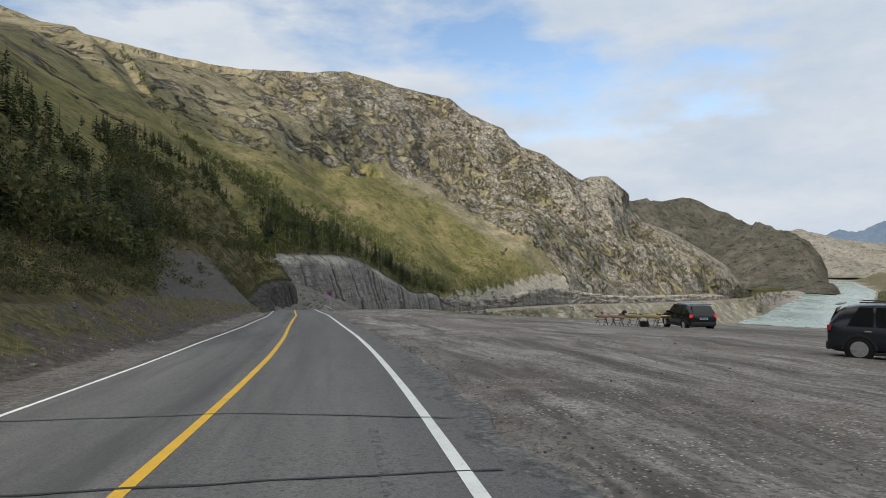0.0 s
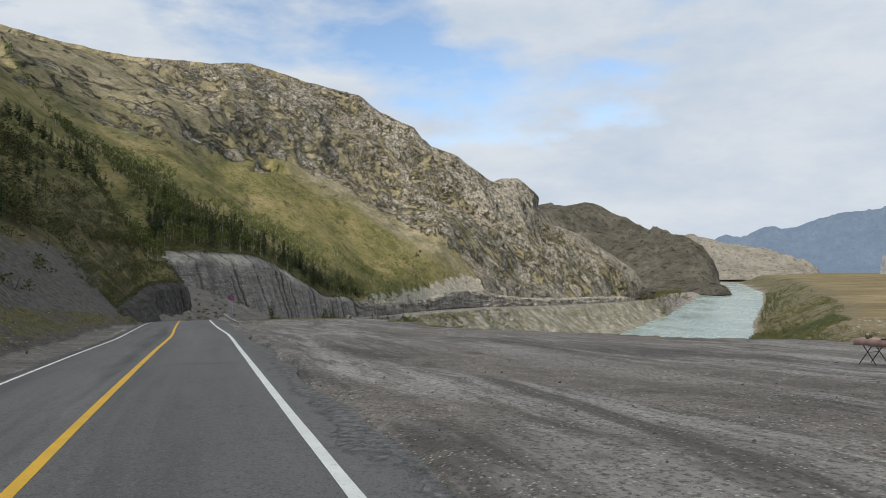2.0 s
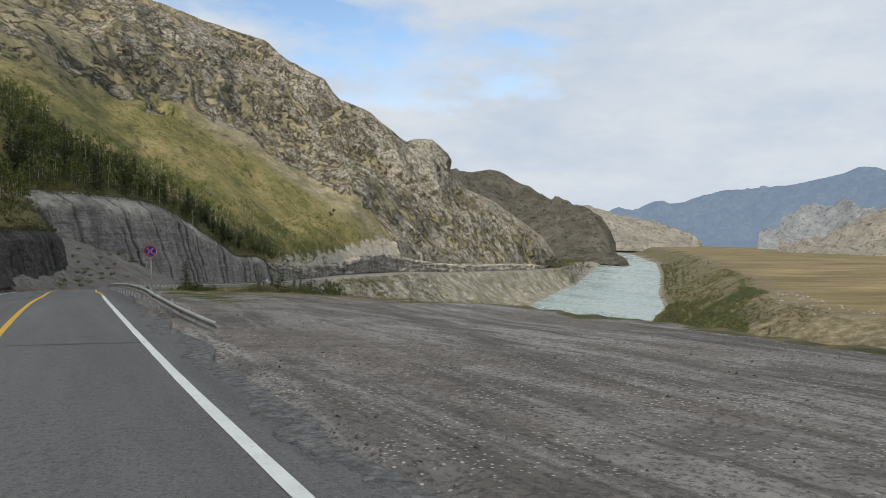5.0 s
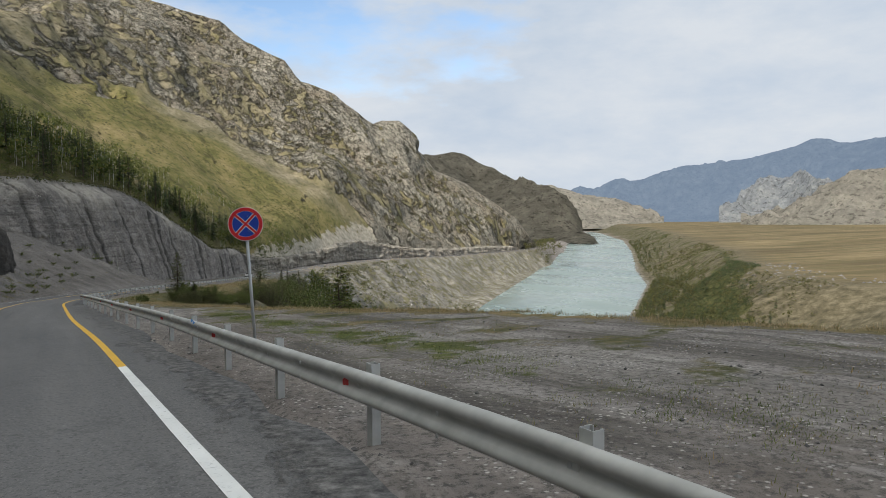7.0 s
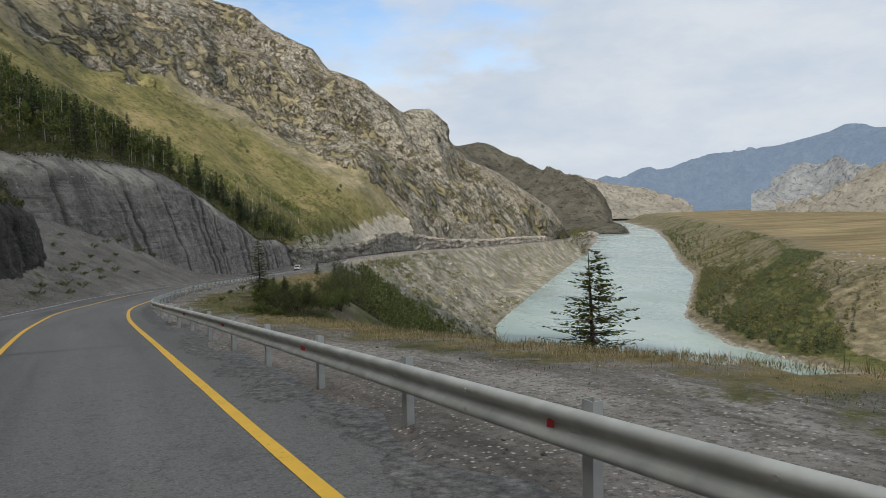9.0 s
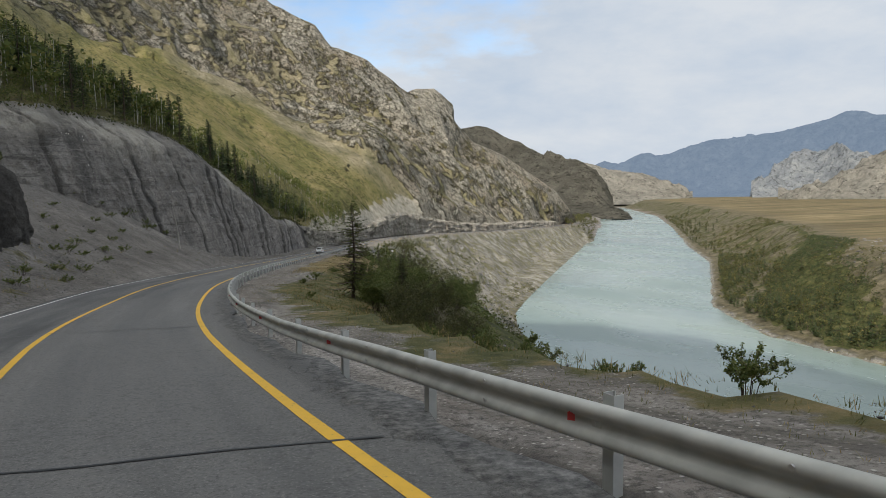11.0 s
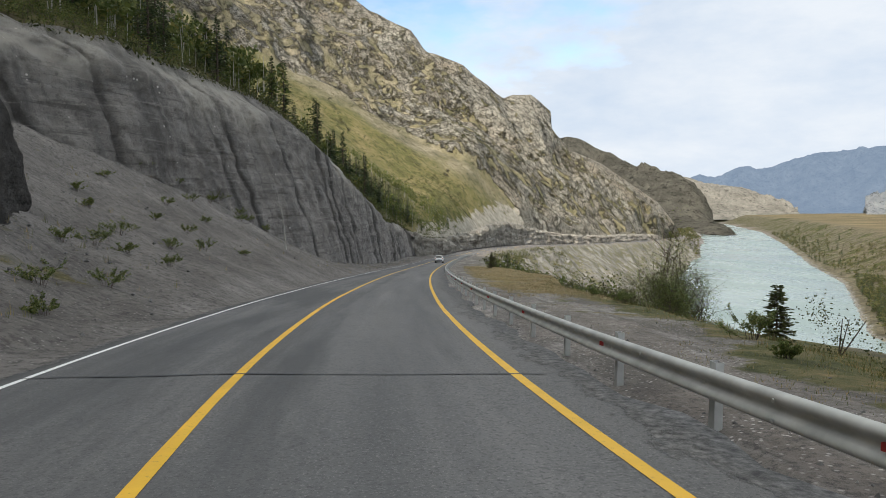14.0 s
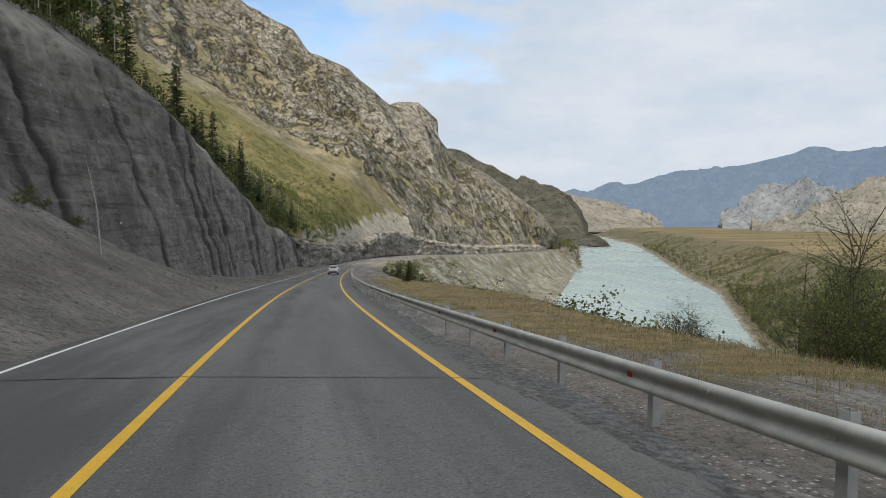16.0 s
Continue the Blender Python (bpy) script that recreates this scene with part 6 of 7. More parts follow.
for x, y, h in ((-9.5, 88, 1.2), (-6.5, 83, 1.0), (-12.5, 92, 1.3), (-2.5, 73, 1.1), (-27.5, 114, 1.0), (-15, 99, 0.8)):
    plant("small_bush", "low leafy bush at the lay-by's edge", "bush", shrub_shape(h, h * 0.7, 10, 1300, 0.08, 0.0), LEAVES, rooted(x, y)[0], "low bushes at the lay-by")


for s_at, w_at, h in ((186, 0.42, 0.8), (190, 0.55, 1.1), (194, 0.30, 0.7), (197, 0.48, 1.0), (201, 0.36, 0.9), (204, 0.62, 0.8), (209, 0.40, 0.7), (214, 0.55, 0.8), (222, 0.45, 0.7), (230, 0.60, 0.9), (238, 0.75, 1.0), (243, 0.85, 1.2), (247, 0.8, 1.1), (251, 0.9, 1.0), (207, 0.5, 1.1), (210, 0.28, 0.8), (213, 0.44, 1.3), (216, 0.33, 0.9), (218, 0.62, 0.9), (221, 0.28, 1.0), (224, 0.36, 0.8), (226, 0.7, 0.8), (228, 0.25, 0.6), (233, 0.5, 0.7), (236, 0.9, 1.3), (240, 0.92, 1.4), (246, 0.95, 1.6), (250, 0.96, 1.3), (255, 0.93, 1.2)):
    bi_ = int(np.argmin(np.abs(bu - s_at)))
    x, y, z = B[bi_, 1 + int(w_at * 39)]
    plant("small_bush", "dark green bush rooted in the grey scree", "bush", shrub_shape(h, h * 1.05, 12, 1500, 0.07, 0.0), LEAVES, pose(float(x), float(y), float(z) - 0.05), "bushes on the scree")


# ---------------------------------------------------------------- woods on the slopes
def hill_at(u, v):
    i = np.clip(np.searchsorted(mu, u) - 1, 0, len(mu) - 2)
    j = np.clip(np.searchsorted(mv, v) - 1, 0, len(mv) - 2)
    a = ((u - mu[i]) / (mu[i + 1] - mu[i]))[:, None]
    b = ((v - mv[j]) / (mv[j + 1] - mv[j]))[:, None]
    return (H[i, j] * (1 - a) + H[i + 1, j] * a) * (1 - b) + (H[i, j + 1] * (1 - a) + H[i + 1, j + 1] * a) * b


def scatter(places, heights, shapes):
    """Copies of unit-height shapes at the places, joined."""
    out_w, out_l = [], []
    pick = nrng.integers(0, len(shapes), len(places))
    for k, (wood, leaf) in enumerate(shapes):
        p, h = places[pick == k], heights[pick == k]
        if not len(p):
            continue
        az = nrng.uniform(0, math.tau, len(p))
        c, s = np.cos(az), np.sin(az)
        wide = nrng.uniform(0.8, 1.25, len(p))
        for (v, f), out in ((wood, out_w), (leaf, out_l)):
            x = (v[None, :, 0] * c[:, None] - v[None, :, 1] * s[:, None]) * (h * wide)[:, None] + p[:, 0:1]
            y = (v[None, :, 0] * s[:, None] + v[None, :, 1] * c[:, None]) * (h * wide)[:, None] + p[:, 1:2]
            z = v[None, :, 2] * h[:, None] + p[:, 2:3]
            out.append((np.stack([x, y, z], -1).reshape(-1, 3), (f[None] + (np.arange(len(p)) * len(v))[:, None, None]).reshape(-1, f.shape[1])))
    return join(out_w), join(out_l)


def far_conifer(rows=13, per=7):
    wood = join([stick((0, 0, -0.1), (0, 0, 0.97), 0.014, 0.003, 3)])
    cs, aa, bb = [], [], []
    wide = nrng.uniform(0.13, 0.2)
    for k in range(rows):
        t = k / rows
        for j in range(per):
            az = nrng.uniform(0, math.tau)
            ln = (wide * (1 - t) ** 0.9 + 0.02) * nrng.uniform(0.55, 1.2)
            d = np.array([math.cos(az), math.sin(az), -0.3])
            cs.append(np.array([0, 0, 0.10 + 0.87 * t + nrng.uniform(0, 0.05)]) + d * ln * 0.55)
            aa.append(d * ln * 0.6)
            bb.append(np.array([-math.sin(az), math.cos(az), nrng.uniform(-0.5, 0.5)]) * ln * 0.22)
    return wood, rhombs(np.array(cs), np.array(aa), np.array(bb))


def far_leafy(n=110, leaf=0.10, spread=0.22):
    top = (nrng.normal(0, 0.03), nrng.normal(0, 0.03), 0.95)
    wood = join([stick((0, 0, -0.05), top, 0.013, 0.004, 3)])
    clumps = nrng.normal(0, 1, (9, 3)) * np.array([spread * 0.5, spread * 0.5, 0.22]) + np.array([0, 0, 0.62])
    c = clumps[nrng.integers(0, 9, n)] + nrng.normal(0, 0.055, (n, 3))
    c = c[(c[:, 2] > 0.15) & (c[:, 2] < 1.04)]
    return wood, random_leaves(c, leaf, 0.6)


def far_bush(n=90, leaf=0.17):
    wood = join([stick((0, 0, -0.1), (nrng.normal(0, 0.2), nrng.normal(0, 0.2), 0.7), 0.018, 0.008, 3) for _ in range(3)])
    clumps = nrng.normal(0, 1, (8, 3)) * np.array([0.40, 0.40, 0.24]) + np.array([0, 0, 0.42])
    c = clumps[nrng.integers(0, 8, n)] + nrng.normal(0, 0.14, (n, 3))
    c[:, 2] = np.abs(c[:, 2])
    return wood, random_leaves(c, leaf, 0.6)


CONIFERS, LEAFY, BUSHES = [far_conifer() for _ in range(6)], [far_leafy(80, 0.115) for _ in range(7)], [far_bush(66, 0.19) for _ in range(6)]
NEAR_BUSHES, THICKET, FAR_BUSHES, FAR_LEAFY = [far_bush(170, 0.115) for _ in range(6)], [far_bush(230, 0.085) for _ in range(6)], [far_bush(34, 0.28) for _ in range(6)], [far_leafy(44, 0.17, 0.3) for _ in range(6)]


def wood_of(name, label, category, places, heights, shapes, leaf_mat, bark=BARK):
    w, l = scatter(places, heights, shapes)
    t = thing(name, label, category)
    t["kind"] = "stuff"
    part("trunks", raw_mesh("trunks", w, bark), None, t)["kind"] = "stuff"
    part("foliage", raw_mesh("foliage", l, leaf_mat), None, t)["kind"] = "stuff"
    return t


def sample(n, u0, u1, fn):
    """Places on the hillside, kept where fn(u, v) is above a random draw."""
    u, v = nrng.uniform(u0, u1, n * 6), nrng.uniform(0.01, 2.2, n * 6)
    ok = nrng.random(len(u)) < fn(u, v)
    u, v = u[ok][:n], v[ok][:n]
    return hill_at(u, v), u, v


clump = lambda p, size, lo, hi: smooth(lo, hi, fbm(p, size, 3))  # noqa: E731
VM = lambda u: np.interp(u, [1, 4, 7, 8, 9, 10, 11, 12, 13, 14.3, 15], [1.9, 1.7, 1.35, 1.1, 0.95, 0.85, 0.7, 0.52, 0.36, 0.14, 0.05])  # noqa: E731
p, u, v = sample(520, 7.4, 14.6, lambda u, v: (v > np.interp(u, [7, 9.8, 10.6], [0.45, 0.3, 0.04])) * ((v < VM(u)) * 0.30 + (v < VM(u) * 0.45) * 0.55) * clump(hill_at(u, v), 22, -0.7, 0.1))
wood_of("conifer_wood", "dark spruce wood along the slope above the cliff", "trees", p, nrng.uniform(4.0, 8.5, len(p)), CONIFERS, NEEDLES)
p, u, v = sample(620, 1.5, 7.2, lambda u, v: ((v > np.interp(u, [1.5, 4.8, 5.4, 7.2], [0.7, 0.75, 1.25, 1.35])) & (v < VM(u) + 0.25)) * clump(hill_at(u, v), 30, -0.7, 0.0))
wood_of("conifer_wood", "dark spruces on the shoulder of the near hillside", "trees", p, nrng.uniform(3.0, 6.5, len(p)), CONIFERS, NEEDLES)
p, u, v = sample(1000, 6.5, 14.8, lambda u, v: ((v > 0.35) | (u > 10.2)) * (v < VM(u) * 1.7 + 0.05) * clump(hill_at(u, v), 40, -0.6, 0.2))
wood_of("birch_wood", "green birches with pale trunks on the slope", "trees", p, nrng.uniform(2.8, 6.0, len(p)), LEAFY, BIRCH, PALE_BARK)
p, u, v = sample(460, 0.6, 3.3, lambda u, v: (v > 0.12) * (v < 1.2) * (0.35 + 0.65 * clump(hill_at(u, v), 14, -0.4, 0.3)))
wood_of("bank_scrub", "brown-green bushes on the near earth bank", "shrubs", p, nrng.uniform(0.7, 2.0, len(p)), NEAR_BUSHES, DUSK)
p, u, v = sample(900, 3.2, 7.0, lambda u, v: (v < 1.5) * ((v > 0.75) | (nrng.random(len(u)) < 0.12)) * (0.35 + 0.65 * clump(hill_at(u, v), 14, -0.4, 0.3)))
wood_of("bank_scrub", "brown-green scrub covering the earth bank", "shrubs", p, nrng.uniform(0.8, 2.4, len(p)), BUSHES, DUSK)
p, u, v = sample(170, 4.6, 7.4, lambda u, v: (v < 0.5) * 1.0)
wood_of("bank_scrub", "dull green bushes over the dark cliff's rim", "shrubs", p, nrng.uniform(0.6, 1.7, len(p)), NEAR_BUSHES, DUSK)
p, u, v = sample(200, 7.5, 9.6, lambda u, v: (v < 0.35) * 1.0)
wood_of("bank_scrub", "olive bushes along the grey cliff's rim", "shrubs", p, nrng.uniform(0.6, 1.9, len(p)), NEAR_BUSHES, BIRCH)
p, u, v = sample(650, 9.4, 15.0, lambda u, v: (v < 0.35) * 1.0)
wood_of("bank_scrub", "olive scrub along the rim of the cliffs", "shrubs", p, nrng.uniform(0.6, 2.0, len(p)), BUSHES, BIRCH)
p, u, v = sample(2400, 7.0, 16.5, lambda u, v: (v > 0.3) * (v < 2.2) * clump(hill_at(u, v), 60, -0.3, 0.5))
wood_of("slope_scrub", "scattered juniper scrub on the grassy slope", "shrubs", p, nrng.uniform(0.5, 1.4, len(p)), FAR_BUSHES, DUSK)
p, u, v = sample(420, 1.6, 5.2, lambda u, v: (v > 0.6) * (v < 1.6) * clump(hill_at(u, v), 20, -0.5, 0.2))
wood_of("birch_wood", "dull green young birches on the near hillside", "trees", p, nrng.uniform(2.5, 5.0, len(p)), LEAFY, DUSK)
# single spruces standing on the cliff's rim
rim = [conifer_shape(9.5, 1.7, 34, 6, 15, 0.34, 0.06) for _ in range(3)]
rim_first = []
for k in range(24):
    u = np.array([8.5 + 3.0 * (k / 24) + nrng.uniform(-0.05, 0.05)])
    base = hill_at(u, np.array([nrng.uniform(0.03, 0.26)]))[0]
    s = nrng.uniform(0.6, 1.15)
    mm = pose(base[0], base[1], base[2] - 0.2, 0, 0, nrng.uniform(0, 360)) @ Matrix.Scale(s, 4)
    if k < 3:
        t = plant("spruce_tree", "dark narrow spruce standing on the cliff's rim", "tree", rim[k], NEEDLES, pose(0, 0, 0), "spruces on the cliff's rim")
        rim_first.append(t)
        t.matrix_basis = mm
    else:
        src = rim_first[k % 3]
        keep_m = src.matrix_basis.copy()
        src.matrix_basis = Matrix()
        copy_thing(src, mm)
        src.matrix_basis = keep_m

p, u, v = sample(70, 7.7, 10.6, lambda u, v: (v > 0.03) * (v < 0.4) * 1.0)
wood_of("birch_wood", "slender birches with pale trunks behind the cliff's rim", "trees", p, nrng.uniform(4.0, 7.5, len(p)), LEAFY, BIRCH, PALE_BARK)
# scrub on the river slope below the road, and woods on both shores
st_ = np.concatenate([nrng.uniform(168, 340, 6000), nrng.uniform(340, 450, 1200)])
ov_ = nrng.uniform(1.0, 85, len(st_))
base = road_pos(st_, np.interp(st_, [a for a, _ in SHELF], [b for _, b in SHELF]) + ov_)
gz_, _, _, _, run_, left_ = ground_height(base[:, 0], base[:, 1])
ok = (base[:, 0] < left_ - 8) & (nrng.random(len(base)) < clump(base, 26, -1.2, -0.4)) & ~((st_ < 240) & (ov_ < 3))
base[:, 2] = gz_
base = base[ok]
base = base[nrng.permutation(len(base))[:2400]]
lane_d = road_frame(base[:, 0], base[:, 1])
close = (lane_d[0] < 330) & (lane_d[1] < 40)
open_bank = (base[:, 1] < 215) & (base[:, 0] > -59.8 + 0.27 * (base[:, 1] - 145.7)) | ((lane_d[0] > 193) & (lane_d[0] < 236) & (lane_d[1] < 60))  # the steep bank under the bend is bare
base, lane_d, close = base[~open_bank], (lane_d[0][~open_bank], lane_d[1][~open_bank]), close[~open_bank]
near_b, base = base[close], base[~close]
below = lane_d[1][close] - np.interp(lane_d[0][close], [a for a, _ in SHELF], [b for _, b in SHELF])
tall_b = np.minimum(nrng.uniform(2.0, 5.0, len(near_b)), np.interp(lane_d[0][close], [185, 200], [1.6, 1.0]) + 0.55 * below)
bend = lane_d[0][close] < 197
tall_b = np.where(bend, np.minimum(tall_b, np.minimum(2.1, 1.0 + 0.14 * below)), tall_b)
green = nrng.random(len(near_b)) < 0.55
wood_of("river_scrub", "leafy green thicket below the road's verge", "shrubs", near_b[green & ~bend], tall_b[green & ~bend], THICKET, LEAVES)
wood_of("river_scrub", "dull olive thicket below the road's verge", "shrubs", near_b[~green & ~bend], tall_b[~green & ~bend], THICKET, DUSK)
wood_of("river_scrub", "fine-leaved olive thicket beside the road's bend", "shrubs", near_b[bend], tall_b[bend], [far_bush(620, 0.048) for _ in range(4)], DUSK)
tall = nrng.random(len(base))
wood_of("river_scrub", "dense green scrub on the slope down to the river", "shrubs", base[tall < 0.62], nrng.uniform(1.6, 3.6, (tall < 0.62).sum()), LEAFY + BUSHES, LEAVES)
wood_of("river_scrub", "dull brown-green scrub on the slope down to the river", "shrubs", base[tall >= 0.62], nrng.uniform(1.6, 4.2, (tall >= 0.62).sum()), LEAFY, DUSK)
st_ = nrng.uniform(340, 640, 1500)
sc = road_pos(st_, np.interp(st_, [a for a, _ in SHELF], [b for _, b in SHELF]) + 1 + 70 * nrng.random(1500) ** 1.5)
sc[:, 2], _, _, _, run_, left_ = ground_height(sc[:, 0], sc[:, 1])
sc = sc[(sc[:, 0] < left_ - 6) & (nrng.random(1500) < clump(sc, 22, -0.5, 0.2))]
wood_of("scree_scrub", "sparse dull scrub on the pale scree above the river", "shrubs", sc, nrng.uniform(0.8, 2.4, len(sc)), FAR_BUSHES, DUSK)
st_ = nrng.uniform(290, 378, 420)
q = road_pos(st_, nrng.uniform(19, 43, 420) - 5 * smooth(340, 378, st_))
q[:, 2] = ground_height(q[:, 0], q[:, 1])[0]
q = q[nrng.random(420) < clump(q, 16, -0.8, 0.0)]
wood_of("birch_wood", "slender green birches crowding the slope above the river", "trees", q, nrng.uniform(3.2, 7.0, len(q)), LEAFY, BIRCH, PALE_BARK)
yy = np.concatenate([nrng.uniform(380, 700, 700), nrng.uniform(700, 1700, 520)])
rr = 4 + np.abs(nrng.normal(0, 1, 1220)) * np.interp(yy, [400, 700, 1700], [20, 20, 26])
xx = shore_x(SHORE_RIGHT, yy) + rr
zz = ground_height(xx, yy)[0]
q = np.stack([xx, yy, zz], 1)
q = q[nrng.random(1220) < 0.25 + clump(q, 60, -0.6, 0.2)]
con = nrng.random(len(q)) < 0.35
wood_of("shore_wood", "dark spruces along the river's far shore", "trees", q[con], nrng.uniform(4, 10, con.sum()), CONIFERS, NEEDLES)
wood_of("shore_wood", "dull green trees along the river's far shore", "trees", q[~con], nrng.uniform(3, 7, (~con).sum()), FAR_LEAFY, DUSK)
yy = nrng.uniform(400, 900, 1800)
rr = nrng.uniform(18, 88, 1800)
q = np.stack([shore_x(SHORE_RIGHT, yy) + rr, yy, 0 * yy], 1)
q[:, 2] = ground_height(q[:, 0], q[:, 1])[0]
q = q[nrng.random(1800) < clump(q, 45, -0.5, 0.1)]
wood_of("shore_scrub", "dark scrub in patches on the far bank's slope", "shrubs", q, nrng.uniform(1.2, 2.6, len(q)), FAR_BUSHES, DUSK)
yy = nrng.uniform(375, 620, 5200)
rr = nrng.uniform(4, 95, 5200)
q = np.stack([shore_x(SHORE_RIGHT, yy) + rr, yy, 0 * yy], 1)
wide = np.interp(yy, [370, 395, 470, 540, 620], [2, 12, 27, 24, 2])
q = q[np.abs(rr - np.interp(yy, [375, 470, 527, 610], [12, 40, 64, 78])) / wide - 1 + 0.5 * fbm(q, 24, 4) < 0]
q[:, 2] = ground_height(q[:, 0], q[:, 1])[0]
wood_of("shore_scrub", "dense dark juniper patch on the far bank", "shrubs", q, nrng.uniform(0.9, 1.9, len(q)), FAR_BUSHES, NEEDLES)
yy = nrng.uniform(1010, 1500, 160)
q = np.stack([shore_x(SHORE_LEFT, yy) - nrng.uniform(5, 45, 160), yy, 0 * yy], 1)
q[:, 2] = np.maximum(ground_height(q[:, 0], q[:, 1])[0], RIVER_Z)
wood_of("shore_wood", "dark trees along the river's near shore", "trees", q, nrng.uniform(5, 10, 160), FAR_LEAFY, DUSK)

# ---------------------------------------------------------------- verge grass, scree tufts, stones


def tufts(places, h, blades, lean=0.5):
    n = len(places)
    p = np.repeat(places, blades, 0) + np.c_[nrng.normal(0, 0.06, (n * blades, 2)), np.zeros(n * blades)]
    hh = np.repeat(h, blades) * nrng.uniform(0.5, 1.15, n * blades)
    az = nrng.uniform(0, math.tau, n * blades)
    d = np.stack([np.cos(az), np.sin(az), 0 * az], 1)
    tip = p + d * (lean * hh * nrng.uniform(0.1, 1.0, n * blades))[:, None] + np.array([0, 0, 1]) * hh[:, None]
    side = np.stack([-np.sin(az), np.cos(az), 0 * az], 1) * (0.005 + 0.011 * hh)[:, None]
    v = np.stack([p - side, p + side, tip + side * 0.15, tip - side * 0.15], 1).reshape(-1, 3)
    return v, np.arange(4 * len(p)).reshape(-1, 4)


st_ = np.concatenate([nrng.uniform(84, 250, 22000), nrng.uniform(92, 140, 10000)])
sh_ = np.interp(st_, [a for a, _ in SHELF], [b for _, b in SHELF])
of_ = 2.2 + (sh_ + 1.5) * nrng.random(len(st_)) ** 0.75
g = road_pos(st_, of_)
g[:, 2] = ground_height(g[:, 0], g[:, 1])[0] - 0.02
near_edge = smooth(-2.2, 0.2, of_ - sh_)
ok = nrng.random(len(g)) < np.maximum(near_edge, 0.9 * clump(g, 3.0, -0.1, 0.35))
g, near_edge = g[ok], near_edge[ok]
vf = tufts(g, 0.03 + 0.06 * nrng.random(len(g)) ** 2 + 0.20 * near_edge * nrng.random(len(g)) ** 3, 5, 1.2)
tagged(new("verge_grass", raw_mesh("verge_grass", vf, GRASS)), "green and dry tawny grass tufts on the verge", "grass", kind="stuff")
st_ = nrng.uniform(96, 123, 9000)
of_ = 5.6 + nrng.normal(0, 0.6, 9000)
q = road_pos(st_, of_)
q[:, 2] = ground_height(q[:, 0], q[:, 1])[0] - 0.02
q = q[nrng.random(9000) < clump(q, 2.2, -0.5, 0.2)]
vf = tufts(q, nrng.uniform(0.02, 0.065, len(q)), 6, 1.6)
tagged(new("moss_strip", raw_mesh("moss_strip", vf, LEAVES)), "bright green low plants in a strip on the gravel", "plants", kind="stuff")
st_ = np.concatenate([nrng.uniform(98, 142, 9000), nrng.uniform(206, 300, 12000)])
sh_ = np.interp(st_, [a for a, _ in SHELF], [b for _, b in SHELF])
of_ = np.where(st_ < 150, sh_ + nrng.normal(-0.6, 0.7, len(st_)), 4 + (sh_ - 3.5) * nrng.random(len(st_)))
q = road_pos(st_, of_)
q[:, 2] = ground_height(q[:, 0], q[:, 1])[0] - 0.02
keep_ = nrng.random(len(q)) < clump(q, 3.0, -0.6, 0.1)
q = q[keep_]
vf = tufts(q, (0.04 + 0.16 * nrng.random(len(q)) ** 2) * np.where(st_[keep_] < 150, 0.8, 1.2), 6, 1.1)
DRY = mat_leaf("dry_tawny_grass", ((0.0, (0.20, 0.18, 0.08)), (0.35, (0.36, 0.29, 0.15)), (0.7, (0.50, 0.38, 0.22)), (1.0, (0.62, 0.48, 0.32))))
tagged(new("dry_grass", raw_mesh("dry_grass", vf, DRY)), "dry tawny grass along the edge of the verge", "grass", kind="stuff")
bi, bj = nrng.integers(0, B.shape[0] - 1, 7000), nrng.integers(3, 40, 7000)
tp = B[bi, bj] + nrng.normal(0, 0.2, (7000, 3)) * np.array([1, 1, 0])
tp = tp[nrng.random(7000) < bg[bi, bj] * 1.0 + 0.03]
vf = tufts(tp - np.array([0, 0, 0.05]), nrng.uniform(0.12, 0.4, len(tp)), 7)
tagged(new("bank_grass", raw_mesh("bank_grass", vf, GRASS)), "sparse dry grass tufts on the scree bank", "grass", kind="stuff")


def stones(places, sizes):
    o = np.array([(1, 0, 0), (-1, 0, 0), (0, 1, 0), (0, -1, 0), (0, 0, 1), (0, 0, -1)], float)
    f = np.array([(0, 2, 4), (2, 1, 4), (1, 3, 4), (3, 0, 4), (2, 0, 5), (1, 2, 5), (3, 1, 5), (0, 3, 5)])
    n = len(places)
    v = o[None] * sizes[:, None, None] * nrng.uniform(0.55, 1.15, (n, 6, 1)) * np.array([1, 1, 0.7])
    v += nrng.normal(0, 0.12, (n, 6, 3)) * sizes[:, None, None]
    az = nrng.uniform(0, math.tau, n)
    c, s = np.cos(az)[:, None], np.sin(az)[:, None]
    v = np.stack([v[..., 0] * c - v[..., 1] * s, v[..., 0] * s + v[..., 1] * c, v[..., 2]], -1) + places[:, None]
    return v.reshape(-1, 3), (f[None] + 6 * np.arange(n)[:, None, None]).reshape(-1, 3)


k_ = Nodes("grey_stones", 0.9, 0, 0.2)
STONE = k_.done(k_.mix(k_.ramp(k_.noise(0.05, 4), (0.3, 0.0), (0.7, 0.4)), k_.ramp(k_.island(), (0.0, (0.09, 0.087, 0.085)), (0.6, (0.19, 0.182, 0.176)), (0.9, (0.26, 0.25, 0.24)), (1.0, (0.42, 0.41, 0.39))), (0.10, 0.095, 0.09)))
st_ = np.concatenate([nrng.uniform(0, 112, 9000), nrng.uniform(100, 260, 3500)])
sh_ = np.interp(st_, [a for a, _ in SHELF], [b for _, b in SHELF])
of_ = 0.9 + (np.minimum(sh_, 24) - 0.5) * nrng.random(len(st_)) ** 1.6
g = road_pos(st_, of_)
g[:, 2] = ground_height(g[:, 0], g[:, 1])[0] + 0.004
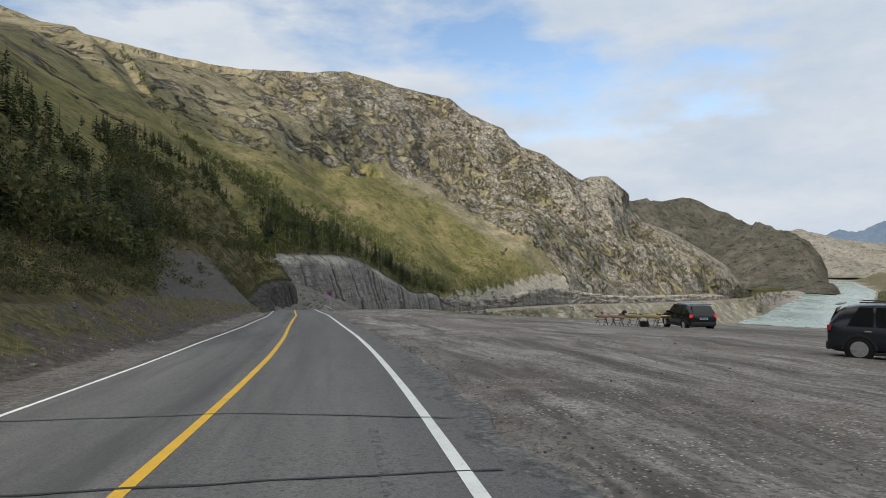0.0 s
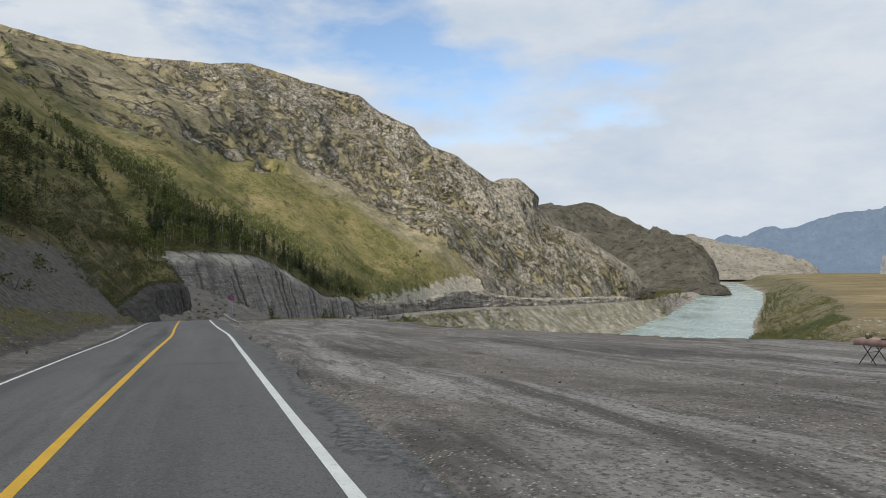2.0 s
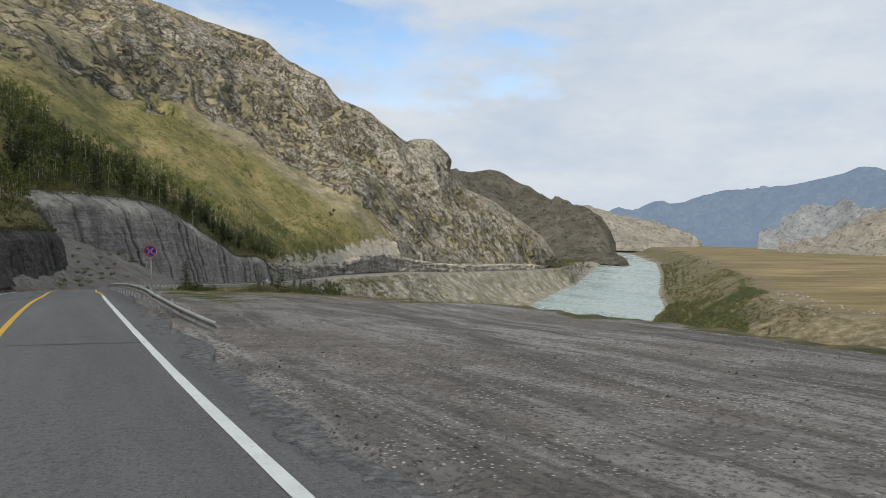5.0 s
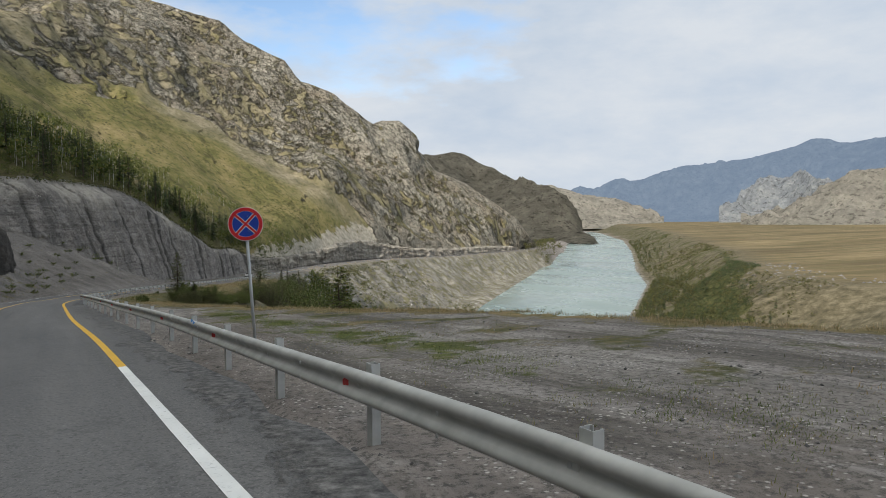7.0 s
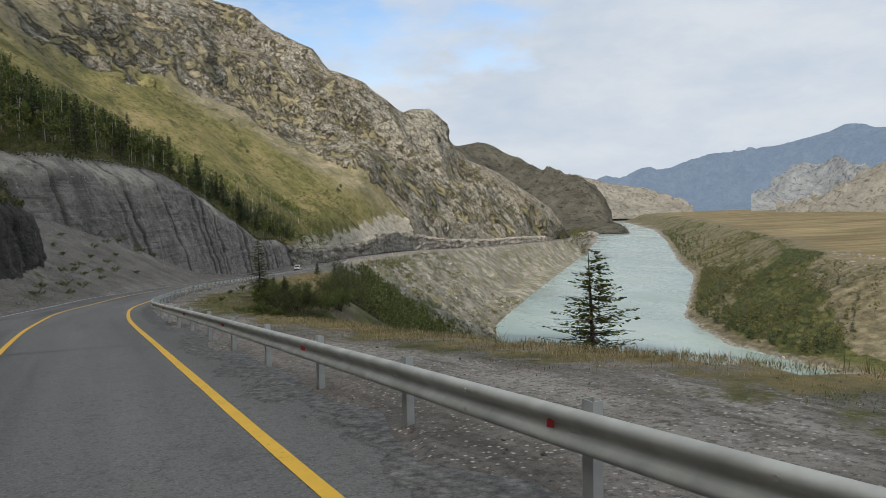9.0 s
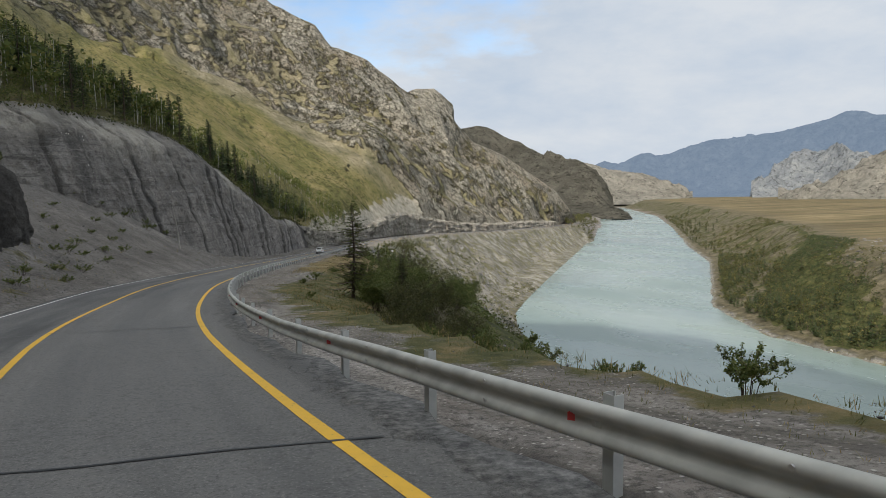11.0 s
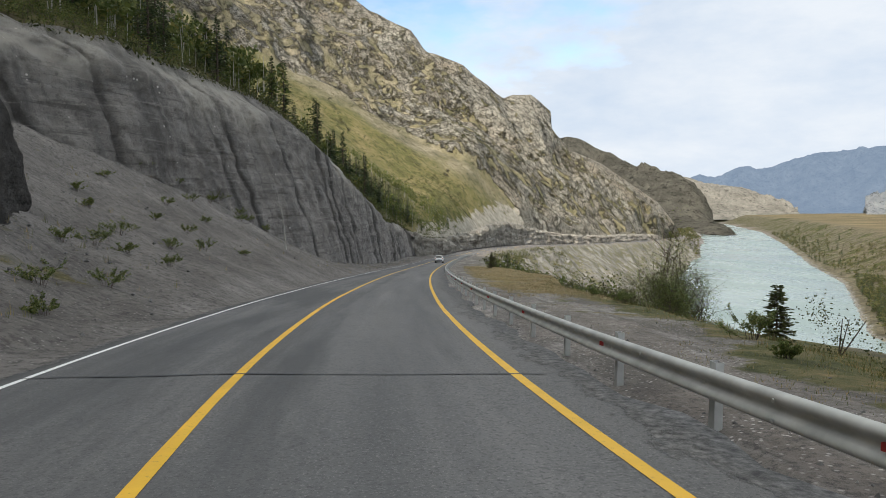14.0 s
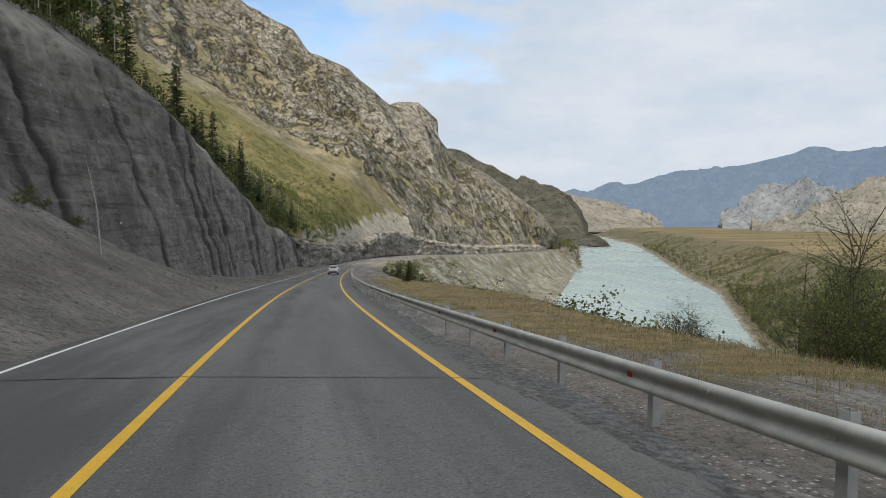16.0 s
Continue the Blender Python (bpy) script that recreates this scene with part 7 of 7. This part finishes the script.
ok = nrng.random(len(g)) < 0.35 + 0.65 * clump(g, 4, -0.3, 0.3)
g = g[ok]
tagged(new("gravel_stones", raw_mesh("gravel_stones", stones(g, 0.012 + 0.035 * nrng.random(len(g)) ** 3), STONE)), "loose grey stones on the gravel", "stones", kind="stuff")
bi, bj = nrng.integers(0, B.shape[0] - 1, 9000), nrng.integers(2, 40, 9000)
tp = B[bi, bj] + nrng.normal(0, 0.25, (9000, 3)) * np.array([1, 1, 0])
tagged(new("scree_stones", raw_mesh("scree_stones", stones(tp, 0.018 + 0.12 * nrng.random(9000) ** 7), STONE)), "loose stones scattered over the scree", "stones", kind="stuff")
q = np.stack([nrng.uniform(215, 330, 420), nrng.uniform(400, 560, 420), np.zeros(420)], 1)
q[:, 2], _, _, _, run_, _ = ground_height(q[:, 0], q[:, 1])
q = q[(run_ > 70) & (run_ < 125)]
tagged(new("boulders", raw_mesh("boulders", stones(q, nrng.uniform(0.4, 1.6, len(q))), STONE)), "pale boulders scattered along the terrace edge", "boulders", kind="stuff")
st_ = nrng.uniform(330, 660, 2600)
q = road_pos(st_, np.interp(st_, [a for a, _ in SHELF], [b for _, b in SHELF]) + 1 + 75 * nrng.random(2600))
q[:, 2], _, _, _, _, left_ = ground_height(q[:, 0], q[:, 1])
q = q[(q[:, 0] < left_ - 1) & (q[:, 2] > RIVER_Z - 0.5)]
tagged(new("rubble", raw_mesh("rubble", stones(q, 0.3 + 1.3 * nrng.random(len(q)) ** 3), STONE)), "broken grey rubble on the scree above the river", "stones", kind="stuff")
yy = nrng.uniform(300, 1000, 1500)
q = np.stack([shore_x(SHORE_RIGHT, yy) - 2.2 + nrng.normal(0, 0.9, 1500), yy, 0 * yy], 1)
q[:, 2] = np.maximum(ground_height(q[:, 0], q[:, 1])[0], RIVER_Z - 0.1)
tagged(new("shore_stones", raw_mesh("shore_stones", stones(q, 0.2 + 0.7 * nrng.random(1500) ** 2), STONE)), "line of dark stones along the river's far shore", "stones", kind="stuff")
# turf and roots hanging over the cliff rims
uf = np.concatenate([nrng.uniform(4.8, 7.5, 2600), nrng.uniform(7.6, 14.5, 3600)])
fp = spline(FOOT, uf) + nrng.normal(0, 0.25, (len(uf), 3)) + np.array([0.25, 0, 0.0])
v, f = random_leaves(fp, 0.42, 0.5, 0.9)
tagged(new("turf_rim", raw_mesh("turf_rim", (v, f), DUSK)), "dark turf and roots hanging over the cliff rim", "turf", kind="stuff")
# a thin dead birch leaning on the scree
snag = thing("birch_snag", "thin pale dead birch leaning against the cliff", "tree", pose(-80.2, 246, -14.6, 0, -7, 0))
part("trunk", raw_mesh("trunk", join([stick((0, 0, -0.3), (0.1, 0.1, 3.2), 0.07, 0.05, 7), stick((0.1, 0.1, 3.2), (-0.1, 0.0, 6.4), 0.05, 0.015, 6)] + [stick((0, 0.05, z), (dx, 0.3, z + 0.7), 0.02, 0.005, 4) for z, dx in ((2.2, 0.7), (3.1, -0.8), (3.9, 0.6), (4.6, -0.6), (5.2, 0.4))]), PALE_BARK, True), None, snag)
